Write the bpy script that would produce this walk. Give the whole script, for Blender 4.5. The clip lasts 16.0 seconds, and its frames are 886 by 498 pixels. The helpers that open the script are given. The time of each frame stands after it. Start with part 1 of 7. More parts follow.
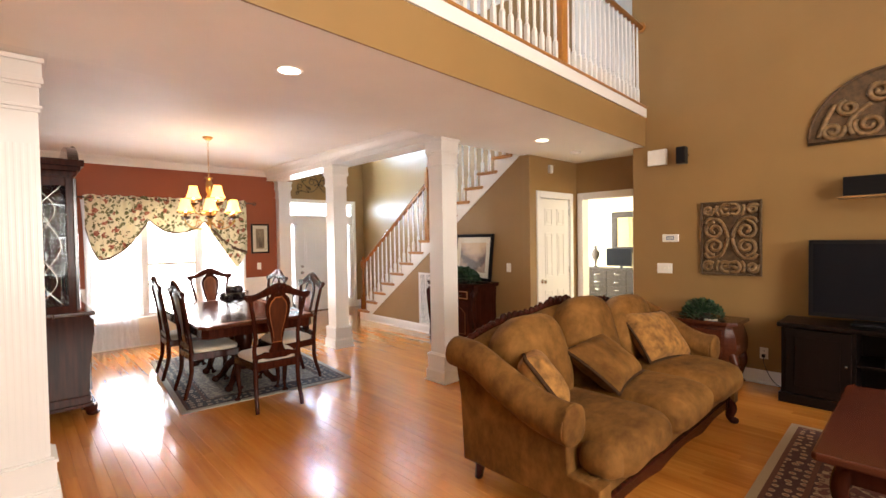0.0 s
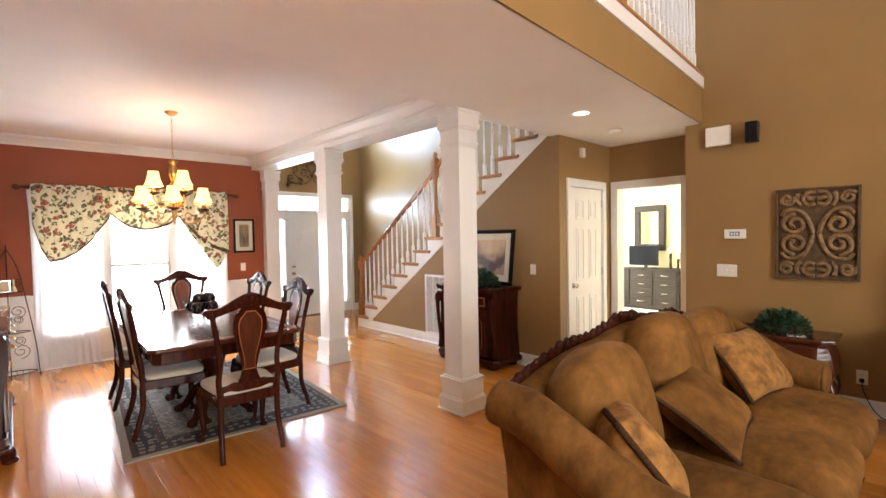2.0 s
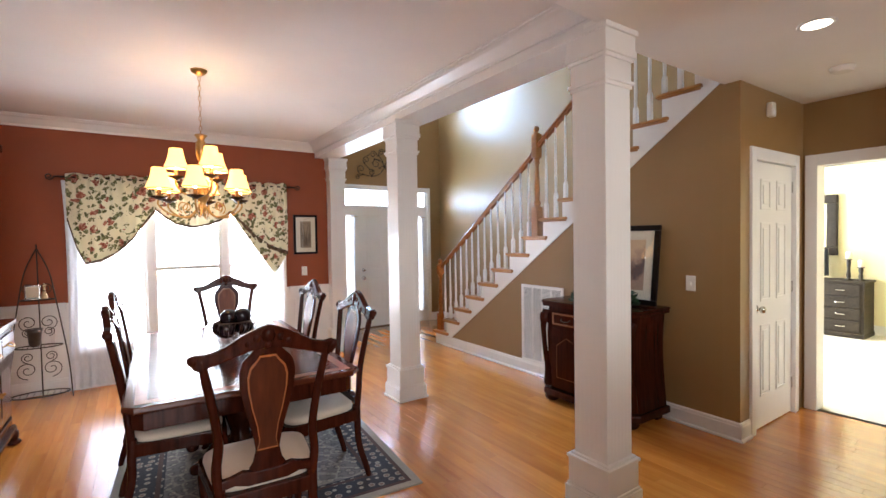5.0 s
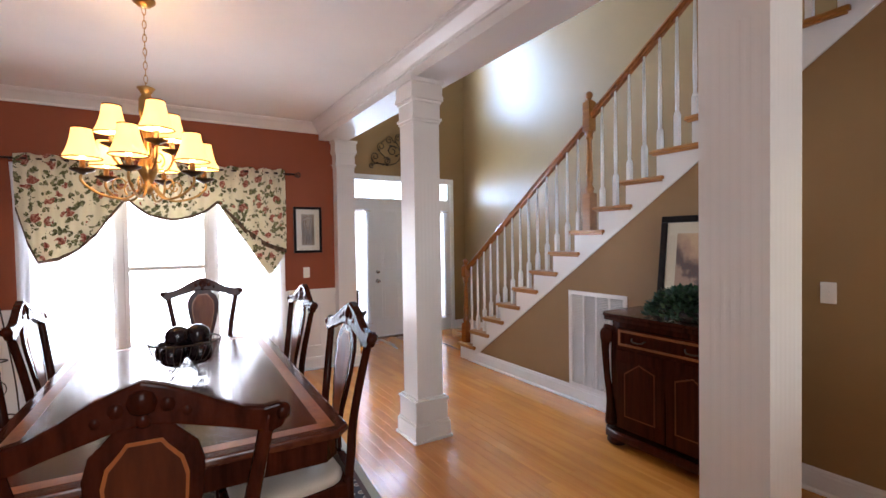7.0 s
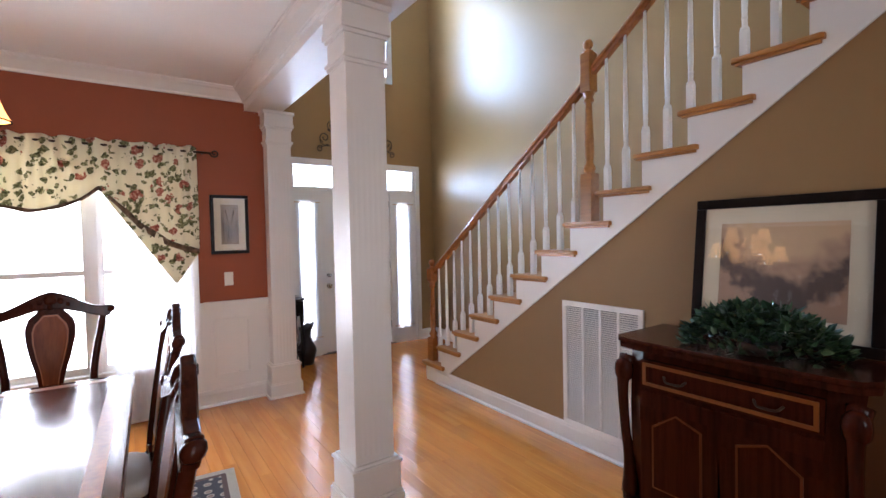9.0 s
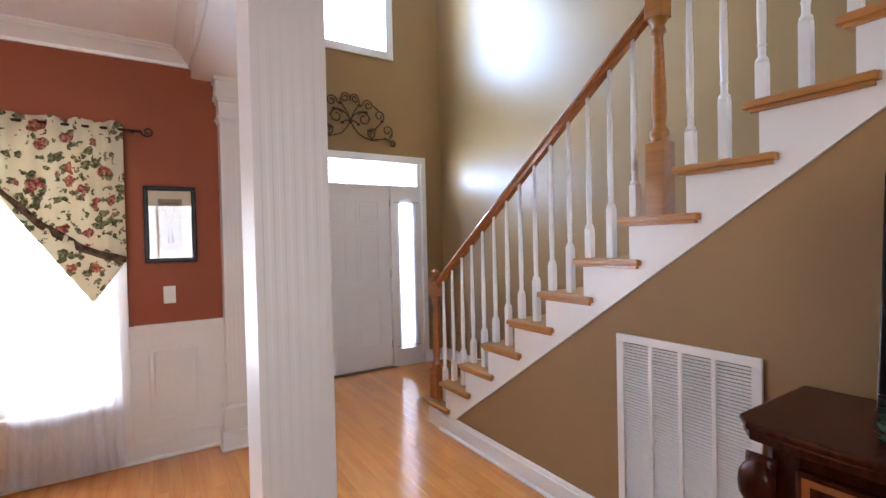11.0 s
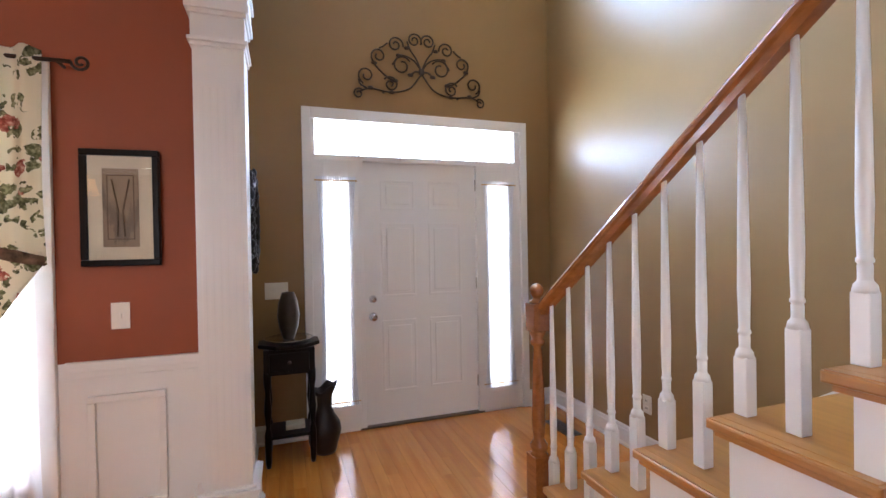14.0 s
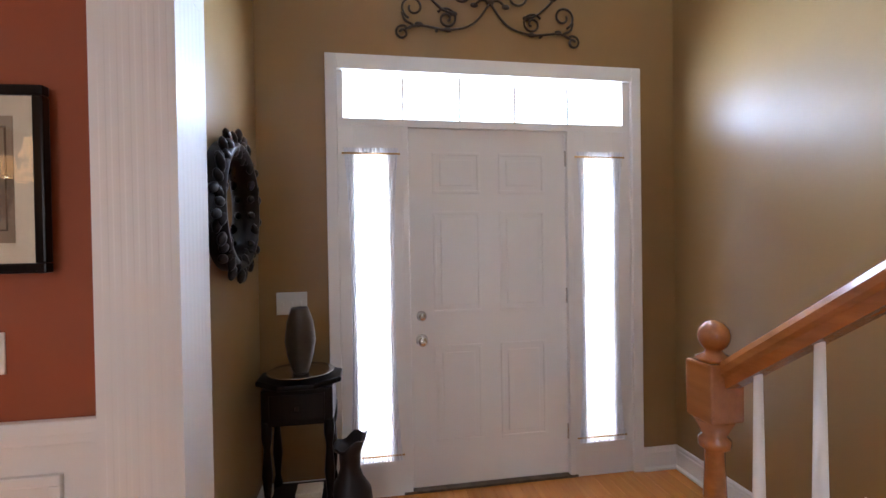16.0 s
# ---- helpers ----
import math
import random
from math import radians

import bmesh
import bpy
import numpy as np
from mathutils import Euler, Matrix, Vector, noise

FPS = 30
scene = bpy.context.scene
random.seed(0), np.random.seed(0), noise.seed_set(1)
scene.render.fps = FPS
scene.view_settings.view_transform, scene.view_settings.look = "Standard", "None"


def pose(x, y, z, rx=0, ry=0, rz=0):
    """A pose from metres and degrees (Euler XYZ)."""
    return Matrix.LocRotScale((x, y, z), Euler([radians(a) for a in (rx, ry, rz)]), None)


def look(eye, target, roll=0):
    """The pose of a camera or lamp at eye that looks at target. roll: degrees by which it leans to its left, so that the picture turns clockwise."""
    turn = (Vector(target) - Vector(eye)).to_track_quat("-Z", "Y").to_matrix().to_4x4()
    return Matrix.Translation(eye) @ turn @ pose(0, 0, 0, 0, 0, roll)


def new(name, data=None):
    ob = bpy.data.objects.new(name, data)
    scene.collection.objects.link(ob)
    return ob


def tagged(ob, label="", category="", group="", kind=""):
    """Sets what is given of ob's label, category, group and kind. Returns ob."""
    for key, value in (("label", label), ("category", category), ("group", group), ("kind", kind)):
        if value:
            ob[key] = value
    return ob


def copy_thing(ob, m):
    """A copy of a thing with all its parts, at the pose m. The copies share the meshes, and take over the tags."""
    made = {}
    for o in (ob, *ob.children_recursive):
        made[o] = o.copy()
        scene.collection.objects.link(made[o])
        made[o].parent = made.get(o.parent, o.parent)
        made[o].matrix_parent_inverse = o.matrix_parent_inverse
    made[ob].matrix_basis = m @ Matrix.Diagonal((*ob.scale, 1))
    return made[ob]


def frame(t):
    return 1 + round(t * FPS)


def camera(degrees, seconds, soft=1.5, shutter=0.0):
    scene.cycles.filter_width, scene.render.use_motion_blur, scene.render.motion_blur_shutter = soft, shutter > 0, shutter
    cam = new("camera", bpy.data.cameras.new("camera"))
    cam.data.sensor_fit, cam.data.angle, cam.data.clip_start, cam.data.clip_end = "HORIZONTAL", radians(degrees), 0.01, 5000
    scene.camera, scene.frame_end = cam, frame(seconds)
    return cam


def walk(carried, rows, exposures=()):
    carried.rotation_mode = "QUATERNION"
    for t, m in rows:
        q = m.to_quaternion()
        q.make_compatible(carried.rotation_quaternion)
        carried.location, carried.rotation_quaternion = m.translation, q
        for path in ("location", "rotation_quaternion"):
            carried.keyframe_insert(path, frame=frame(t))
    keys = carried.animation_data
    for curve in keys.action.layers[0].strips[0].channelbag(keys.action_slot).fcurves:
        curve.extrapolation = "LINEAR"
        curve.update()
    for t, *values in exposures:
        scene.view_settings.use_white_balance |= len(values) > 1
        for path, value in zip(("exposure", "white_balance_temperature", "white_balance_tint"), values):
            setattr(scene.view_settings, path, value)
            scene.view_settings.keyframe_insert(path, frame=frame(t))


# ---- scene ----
cam = camera(88.0, 16.0)
PATH = [
    (0, (-0.15, -0.223, 1.533), (1.22, 1.233, 1.485), -0.9),
    (0.5, (-0.02, -0.025, 1.539), (1.331, 1.449, 1.488), -1.4),
    (1, (0.106, 0.169, 1.532), (1.461, 1.64, 1.484), -1.5),
    (1.5, (0.237, 0.384, 1.529), (1.619, 1.829, 1.464), -1.1),
    (2, (0.386, 0.575, 1.526), (1.76, 2.027, 1.466), -1.0),
    (2.5, (0.518, 0.755, 1.545), (1.837, 2.257, 1.489), -1.1),
    (3, (0.63, 0.95, 1.538), (1.875, 2.515, 1.473), -0.9),
    (3.5, (0.754, 1.164, 1.526), (1.956, 2.76, 1.44), -1.2),
    (4, (0.882, 1.366, 1.511), (2.063, 2.978, 1.438), -1.6),
    (4.5, (1.007, 1.567, 1.511), (2.152, 3.207, 1.456), -1.3),
    (5, (1.125, 1.792, 1.507), (2.246, 3.447, 1.456), -0.9),
    (7.5, (1.771, 2.823, 1.435), (2.809, 4.532, 1.394), -0.9),
    (8, (1.938, 3.021, 1.432), (2.991, 4.721, 1.392), -1.1),
    (8.5, (2.104, 3.222, 1.414), (3.205, 4.892, 1.391), -1.3),
    (9, (2.247, 3.411, 1.430), (3.386, 5.054, 1.374), -1.2),
    (11.5, (3.075, 4.354, 1.409), (4.084, 6.081, 1.383), -1.2),
    (12, (3.219, 4.546, 1.405), (4.152, 6.315, 1.372), -0.9),
    (12.5, (3.347, 4.75, 1.397), (4.197, 6.56, 1.362), -0.8),
    (13, (3.475, 4.972, 1.394), (4.255, 6.814, 1.36), -1.2),
    (13.5, (3.577, 5.191, 1.392), (4.299, 7.056, 1.365), -1.1),
    (14, (3.679, 5.407, 1.385), (4.335, 7.297, 1.366), -1.0),
    (14.5, (3.777, 5.643, 1.379), (4.361, 7.556, 1.355), -0.9),
    (15, (3.851, 5.876, 1.375), (4.363, 7.809, 1.329), -0.9),
    (15.5, (3.929, 6.114, 1.377), (4.342, 8.071, 1.343), -1.2),
    (16, (4.014, 6.349, 1.379), (4.345, 8.321, 1.356), -0.9),
]
walk(cam, [(t, look(eye, target, roll)) for t, eye, target, roll in PATH], [(0, 0.46, 6700, 11), (1.5, 0.48, 6450, 10), (3.5, 0.31, 6000, 10), (5, 0.05, 5850, 10), (8.5, -0.28, 5700, 14), (11.5, 0.02, 5750, 14), (13.5, 0.06, 5800, 15), (14.5, 0.0, 5900, 17), (16, -0.15, 5900, 17)])

# ---------------------------------------------------------------- world and large lights
world = bpy.data.worlds.new("sky")
scene.world = world
world.use_nodes = True
wn = world.node_tree
sky = wn.nodes.new("ShaderNodeTexSky")
sky.sky_type = "NISHITA"
sky.sun_disc = False
sky.sun_elevation = radians(70)
sky.sun_rotation = radians(127)
wn.links.new(sky.outputs[0], wn.nodes["Background"].inputs[0])
wn.nodes["Background"].inputs[1].default_value = 0.12

sun = new("sun", bpy.data.lights.new("sun", "SUN"))
sun.data.energy, sun.data.angle, sun.data.color = 2.5, radians(0.5), (1.0, 0.95, 0.88)
sun.matrix_world = look((4, -3, 14), (0, 0, 0))


def window_light(name, eye, target, w, h, watts, color=(0.93, 0.96, 1.0)):
    """Sky light in a window's opening."""
    ob = new(name, bpy.data.lights.new(name, "AREA"))
    ob.data.shape, ob.data.size, ob.data.size_y = "RECTANGLE", w, h
    ob.data.energy, ob.data.color = watts, color
    ob.matrix_world = look(eye, target)
    return ob


window_light("dining_window_light", (1.67, 8.12, 1.3), (1.67, 0, 1.25), 2.1, 1.8, 172)
window_light("upper_window_light", (4.73, 9.2, 4.2), (4.73, 0, 4.1), 1.0, 1.7, 360, (0.48, 0.70, 1.0))
window_light("transom_light", (4.715, 9.15, 2.18), (4.715, 0, 2.15), 1.62, 0.27, 95, (0.56, 0.76, 1.0))
window_light("sidelight_light", (4.05, 9.15, 1.05), (4.05, 0, 1.04), 0.22, 1.66, 13)
window_light("sidelight_light_b", (5.366, 9.15, 1.05), (5.366, 0, 1.04), 0.22, 1.66, 13)
# next two: unseen windows behind the walk, guessed and added to light the room
window_light("living_window_light", (1.0, -4.3, 1.7), (1.0, 4, 1.2), 3.2, 2.0, 180, (1.0, 0.96, 0.90))
window_light("living_window_light_b", (1.0, -4.3, 4.1), (1.0, 4, 2.2), 3.2, 1.4, 105, (1.0, 0.96, 0.90))
window_light("bedroom_window_light", (8.0, 6.35, 1.5), (8.0, 0, 1.2), 1.8, 1.5, 350, (0.92, 0.96, 1.0))

# ---------------------------------------------------------------- materials
def srgb(r, g, b):
    return tuple((c / 255 / 12.92) if c / 255 <= 0.04045 else ((c / 255 + 0.055) / 1.055) ** 2.4 for c in (r, g, b))


def base_mat(name):
    m = bpy.data.materials.new(name)
    m.use_nodes = True
    return m, m.node_tree, m.node_tree.nodes["Principled BSDF"]


def link(nt, a, b):
    nt.links.new(a, b)


def coords(nt, scale=(1, 1, 1), kind="Object"):
    tc = nt.nodes.new("ShaderNodeTexCoord")
    mp = nt.nodes.new("ShaderNodeMapping")
    mp.inputs["Scale"].default_value = scale
    link(nt, tc.outputs[kind], mp.inputs[0])
    return mp.outputs[0]


def noise_tex(nt, vec, scale, detail=3, rough=0.55):
    n = nt.nodes.new("ShaderNodeTexNoise")
    n.inputs["Scale"].default_value, n.inputs["Detail"].default_value = scale, detail
    n.inputs["Roughness"].default_value = rough
    link(nt, vec, n.inputs["Vector"])
    return n.outputs["Fac"]


def ramp(nt, fac, stops):
    r = nt.nodes.new("ShaderNodeValToRGB")
    while len(r.color_ramp.elements) < len(stops):
        r.color_ramp.elements.new(0.5)
    for e, (p, c) in zip(r.color_ramp.elements, stops):
        e.position, e.color = p, (*c[:3], 1)
    link(nt, fac, r.inputs[0])
    return r.outputs[0]


def mixc(nt, fac, a, b, mode="MIX"):
    n = nt.nodes.new("ShaderNodeMix")
    n.data_type, n.blend_type = "RGBA", mode
    for s, v in ((n.inputs[0], fac), (n.inputs[6], a), (n.inputs[7], b)):
        if isinstance(v, (int, float)):
            s.default_value = v
        elif isinstance(v, tuple):
            s.default_value = (*v[:3], 1)
        else:
            link(nt, v, s)
    return n.outputs[2]


def calc(nt, op, a, b=0.0):
    n = nt.nodes.new("ShaderNodeMath")
    n.operation = op
    for s, v in ((n.inputs[0], a), (n.inputs[1], b)):
        if isinstance(v, (int, float)):
            s.default_value = v
        else:
            link(nt, v, s)
    return n.outputs[0]


def bump(nt, bsdf, height, strength=0.2, distance=0.002):
    b = nt.nodes.new("ShaderNodeBump")
    b.inputs["Strength"].default_value, b.inputs["Distance"].default_value = strength, distance
    link(nt, height, b.inputs["Height"])
    link(nt, b.outputs[0], bsdf.inputs["Normal"])


def paint(name, color, rough=0.5, var=0.06, bumpy=0.12, grain=220):
    """Painted wall or trim: faint roller texture and slow variation."""
    m, nt, b = base_mat(name)
    v = coords(nt)
    slow = noise_tex(nt, v, 1.3, 3)
    lo, hi = tuple(c * (1 - var) for c in color), tuple(min(1, c * (1 + var)) for c in color)
    link(nt, ramp(nt, slow, [(0.3, lo), (0.7, hi)]), b.inputs["Base Color"])
    fine = noise_tex(nt, v, grain, 2)
    bump(nt, b, fine, bumpy, 0.0006)
    rr = nt.nodes.new("ShaderNodeMapRange")
    rr.inputs["To Min"].default_value, rr.inputs["To Max"].default_value = rough - 0.05, rough + 0.05
    link(nt, noise_tex(nt, v, 6, 3), rr.inputs[0])
    link(nt, rr.outputs[0], b.inputs["Roughness"])
    return m


def wood(name, dark, light, rough=0.25, axis=2, scale=6.0, island=False, coat=0.3, spread=0.25, spec=0.5):
    """Grain stretched along one axis; each piece a little different."""
    m, nt, b = base_mat(name)
    st = [scale * 9] * 3
    st[axis] = scale * 0.55
    v = coords(nt, tuple(st))
    add = nt.nodes.new("ShaderNodeVectorMath")
    add.operation = "ADD"
    link(nt, v, add.inputs[0])
    if island:
        rnd = nt.nodes.new("ShaderNodeNewGeometry").outputs["Random Per Island"]
    else:
        rnd = nt.nodes.new("ShaderNodeObjectInfo").outputs["Random"]
    comb = nt.nodes.new("ShaderNodeCombineXYZ")
    for i in range(3):
        link(nt, calc(nt, "MULTIPLY", rnd, 37.0 + 11 * i), comb.inputs[i])
    link(nt, comb.outputs[0], add.inputs[1])
    g = noise_tex(nt, add.outputs[0], 1.0, 5, 0.6)
    col = ramp(nt, g, [(0.25, dark), (0.75, light)])
    shade = nt.nodes.new("ShaderNodeMapRange")
    shade.inputs["To Min"].default_value, shade.inputs["To Max"].default_value = 1 - spread, 1 + spread
    link(nt, rnd, shade.inputs[0])
    hsv = nt.nodes.new("ShaderNodeHueSaturation")
    link(nt, col, hsv.inputs["Color"])
    link(nt, shade.outputs[0], hsv.inputs["Value"])
    link(nt, hsv.outputs[0], b.inputs["Base Color"])
    b.inputs["Roughness"].default_value = rough
    b.inputs["Coat Weight"].default_value = coat
    b.inputs["Specular IOR Level"].default_value = spec
    b.inputs["Coat Roughness"].default_value = 0.12
    bump(nt, b, g, 0.12, 0.0008)
    return m


def plain(name, color, rough=0.5, metal=0.0, var=0.1, scale=30, bumpy=0.1, **extra):
    m, nt, b = base_mat(name)
    v = coords(nt)
    n = noise_tex(nt, v, scale, 4)
    link(nt, ramp(nt, n, [(0.3, tuple(c * (1 - var) for c in color)), (0.7, tuple(min(1, c * (1 + var)) for c in color))]), b.inputs["Base Color"])
    b.inputs["Roughness"].default_value, b.inputs["Metallic"].default_value = rough, metal
    bump(nt, b, n, bumpy, 0.001)
    for k, val in extra.items():
        b.inputs[k.replace("_", " ")].default_value = val
    return m


def glow(name, color, strength, rough=0.6):
    m, nt, b = base_mat(name)
    b.inputs["Base Color"].default_value = (*color, 1)
    b.inputs["Emission Color"].default_value = (*color, 1)
    b.inputs["Emission Strength"].default_value = strength
    b.inputs["Roughness"].default_value = rough
    return m


OLIVE = paint("olive_tan_wall_paint", (0.285, 0.166, 0.060), 0.33, 0.06, 0.06)
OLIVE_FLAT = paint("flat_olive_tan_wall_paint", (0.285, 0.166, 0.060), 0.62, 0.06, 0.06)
TERRA = paint("terracotta_wall_paint", (0.28, 0.058, 0.012), 0.6)
CREAM = paint("pale_yellow_wall_paint", (0.80, 0.71, 0.42), 0.5)
WHITE = paint("white_trim_paint", (0.80, 0.77, 0.72), 0.3, 0.03, 0.05)
CEIL = paint("ceiling_paint", (0.88, 0.85, 0.79), 0.75, 0.03, 0.2, 120)
LOFTW = paint("white_wall_paint", (0.8, 0.8, 0.78), 0.5)
FLOOR = wood("oak_strip_floor", (0.455, 0.146, 0.021), (0.63, 0.247, 0.042), 0.2, 1, 2.2, False, 0.6, 0.10)
FLOOR_FAR = wood("oak_strip_floor_rest", (0.455, 0.146, 0.021), (0.63, 0.247, 0.042), 0.2, 1, 2.2, True, 0.6, 0.10)
GAP = plain("floor_gap", (0.22, 0.085, 0.022), 0.8)
OAK_RED = wood("red_toned_oak", (0.24, 0.072, 0.013), (0.37, 0.125, 0.026), 0.22, 1, 5, False, 0.3, 0.06)
OAK = wood("honey_oak", (0.31, 0.116, 0.019), (0.46, 0.196, 0.037), 0.28, 1, 5, False, 0.2, 0.08)
MAHOG = wood("dark_mahogany", (0.020, 0.0045, 0.0025), (0.060, 0.013, 0.006), 0.15, 2, 4, False, 0.0, 0.12, 0.12)
MAHOG_T = wood("mahogany_top", (0.050, 0.011, 0.005), (0.10, 0.025, 0.011), 0.17, 1, 3, False, 0.2, 0.08, 0.35)
LACQUER = wood("lacquered_mahogany", (0.020, 0.0045, 0.0025), (0.060, 0.013, 0.006), 0.2, 2, 4, False, 0.9, 0.12, 0.3)
INLAY = wood("amber_inlay_veneer", (0.19, 0.052, 0.009), (0.33, 0.105, 0.020), 0.32, 2, 4, False, 0.15, 0.1)
EBONY = wood("near_black_wood", (0.005, 0.0035, 0.003), (0.011, 0.006, 0.005), 0.28, 2, 4, False, 0.0, 0.1, 0.14)
GREYWOOD = wood("grey_brown_wood", (0.018, 0.013, 0.009), (0.045, 0.033, 0.023), 0.55, 1, 4, False, 0.0, 0.1, 0.2)
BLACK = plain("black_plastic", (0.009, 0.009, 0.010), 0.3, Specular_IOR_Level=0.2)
SCREEN = plain("dark_screen", (0.008, 0.009, 0.012), 0.1, 0, 0.02, 5, 0.0, Specular_IOR_Level=0.2)
IRON = plain("brown_wrought_iron", (0.055, 0.036, 0.024), 0.5, 0.6, 0.3, 60, 0.3)
BRONZE = plain("aged_bronze_resin", (0.20, 0.115, 0.045), 0.5, 0.1, 0.45, 25, 0.5)
BRONZE_D = plain("dark_bronze_backing", (0.095, 0.052, 0.021), 0.6, 0.1, 0.4, 25, 0.4)
BRASS = plain("antique_brass", (0.55, 0.34, 0.12), 0.28, 1.0, 0.15, 20, 0.1)
GOLDP = plain("pale_gilt_metal", (0.66, 0.50, 0.28), 0.35, 0.7, 0.2, 40, 0.2)
CHROME = plain("satin_nickel", (0.62, 0.60, 0.57), 0.2, 1.0, 0.05, 20, 0.02)
PLASTIC = plain("ivory_plastic", (0.78, 0.74, 0.66), 0.35, 0, 0.03, 20, 0.02)
MAT_BOARD = plain("cream_mat_board", (0.66, 0.56, 0.40), 0.7, 0, 0.05, 80, 0.05)
CANVAS = plain("seat_fabric", (0.62, 0.53, 0.42), 0.85, 0, 0.08, 260, 0.3, Sheen_Weight=0.3)
POT = plain("dark_ceramic", (0.045, 0.03, 0.022), 0.3, 0, 0.3, 12, 0.1)
CARPET = plain("cream_carpet", (0.72, 0.66, 0.55), 0.95, 0, 0.12, 300, 0.8)
FRUIT = plain("dark_glossy_balls", (0.02, 0.012, 0.014), 0.18, 0, 0.5, 14, 0.3)
CANDLE = plain("ivory_wax", (0.85, 0.76, 0.58), 0.5, 0, 0.04, 30, 0.05, Subsurface_Weight=0.2)


def velvet():
    m, nt, b = base_mat("olive_brown_velvet")
    v = coords(nt)
    broad = noise_tex(nt, v, 3.2, 3, 0.5)
    fine = noise_tex(nt, coords(nt, (1, 1.6, 1)), 11, 6, 0.62)
    big = calc(nt, "ADD", calc(nt, "MULTIPLY", broad, 0.55), calc(nt, "MULTIPLY", fine, 0.45))
    col = ramp(nt, big, [(0.36, (0.088, 0.036, 0.009)), (0.5, (0.162, 0.072, 0.017)), (0.64, (0.25, 0.113, 0.028))])
    link(nt, col, b.inputs["Base Color"])
    b.inputs["Roughness"].default_value = 0.8
    b.inputs["Specular IOR Level"].default_value = 0.12
    b.inputs["Sheen Weight"].default_value = 0.05
    b.inputs["Sheen Tint"].default_value = (0.75, 0.55, 0.30, 1)
    b.inputs["Sheen Roughness"].default_value = 0.4
    bump(nt, b, noise_tex(nt, v, 240, 3), 0.5, 0.002)
    return m


VELVET = velvet()


def rug_mat(name, field, border, pattern, light, sx, sy):
    """Persian rug: plain edge, dark border with flowers, patterned field. sx, sy: half sizes."""
    m, nt, b = base_mat(name)
    tc = nt.nodes.new("ShaderNodeTexCoord")
    sep = nt.nodes.new("ShaderNodeSeparateXYZ")
    link(nt, tc.outputs["Object"], sep.inputs[0])
    dx = calc(nt, "SUBTRACT", sx, calc(nt, "ABSOLUTE", sep.outputs[0]))
    dy = calc(nt, "SUBTRACT", sy, calc(nt, "ABSOLUTE", sep.outputs[1]))
    d = calc(nt, "MINIMUM", dx, dy)
    vor = nt.nodes.new("ShaderNodeTexVoronoi")
    vor.inputs["Scale"].default_value, vor.inputs["Randomness"].default_value = 15, 0.45
    link(nt, tc.outputs["Object"], vor.inputs["Vector"])
    vor2 = nt.nodes.new("ShaderNodeTexVoronoi")
    vor2.feature = "DISTANCE_TO_EDGE"
    vor2.inputs["Scale"].default_value = 9
    link(nt, tc.outputs["Object"], vor2.inputs["Vector"])
    spots = ramp(nt, vor.outputs["Distance"], [(0.0, pattern), (0.22, light), (0.30, border), (0.5, field)])
    vines = ramp(nt, vor2.outputs["Distance"], [(0.0, light), (0.045, light), (0.06, field), (0.3, field)])
    inside = mixc(nt, 0.5, spots, vines)
    bspots = ramp(nt, vor.outputs["Distance"], [(0.0, light), (0.15, pattern), (0.28, light), (0.34, border)])
    bands = nt.nodes.new("ShaderNodeValToRGB")
    bands.color_ramp.interpolation = "CONSTANT"
    els = bands.color_ramp.elements
    for p in (0.05, 0.075, 0.23, 0.255, 0.275):
        els.new(p)
    vals = [0.0, 0.3, 0.6, 0.3, 0.6, 1.0, 1.0]
    for e, val in zip(els, vals):
        e.color = (val, val, val, 1)
    link(nt, d, bands.inputs[0])
    k = bands.outputs[0]
    is_in = calc(nt, "GREATER_THAN", k, 0.8)
    is_b = calc(nt, "GREATER_THAN", k, 0.45)
    is_l = calc(nt, "GREATER_THAN", k, 0.15)
    c0 = mixc(nt, is_l, tuple(x * 0.8 for x in light), tuple(x * 0.5 for x in pattern))
    c1 = mixc(nt, is_b, c0, bspots)
    c2 = mixc(nt, is_in, c1, inside)
    fine = noise_tex(nt, tc.outputs["Object"], 300, 2)
    link(nt, mixc(nt, 0.35, c2, ramp(nt, fine, [(0.3, (0.25, 0.25, 0.25)), (0.7, (1, 1, 1))]), "MULTIPLY"), b.inputs["Base Color"])
    b.inputs["Roughness"].default_value = 0.92
    bump(nt, b, fine, 0.6, 0.003)
    return m


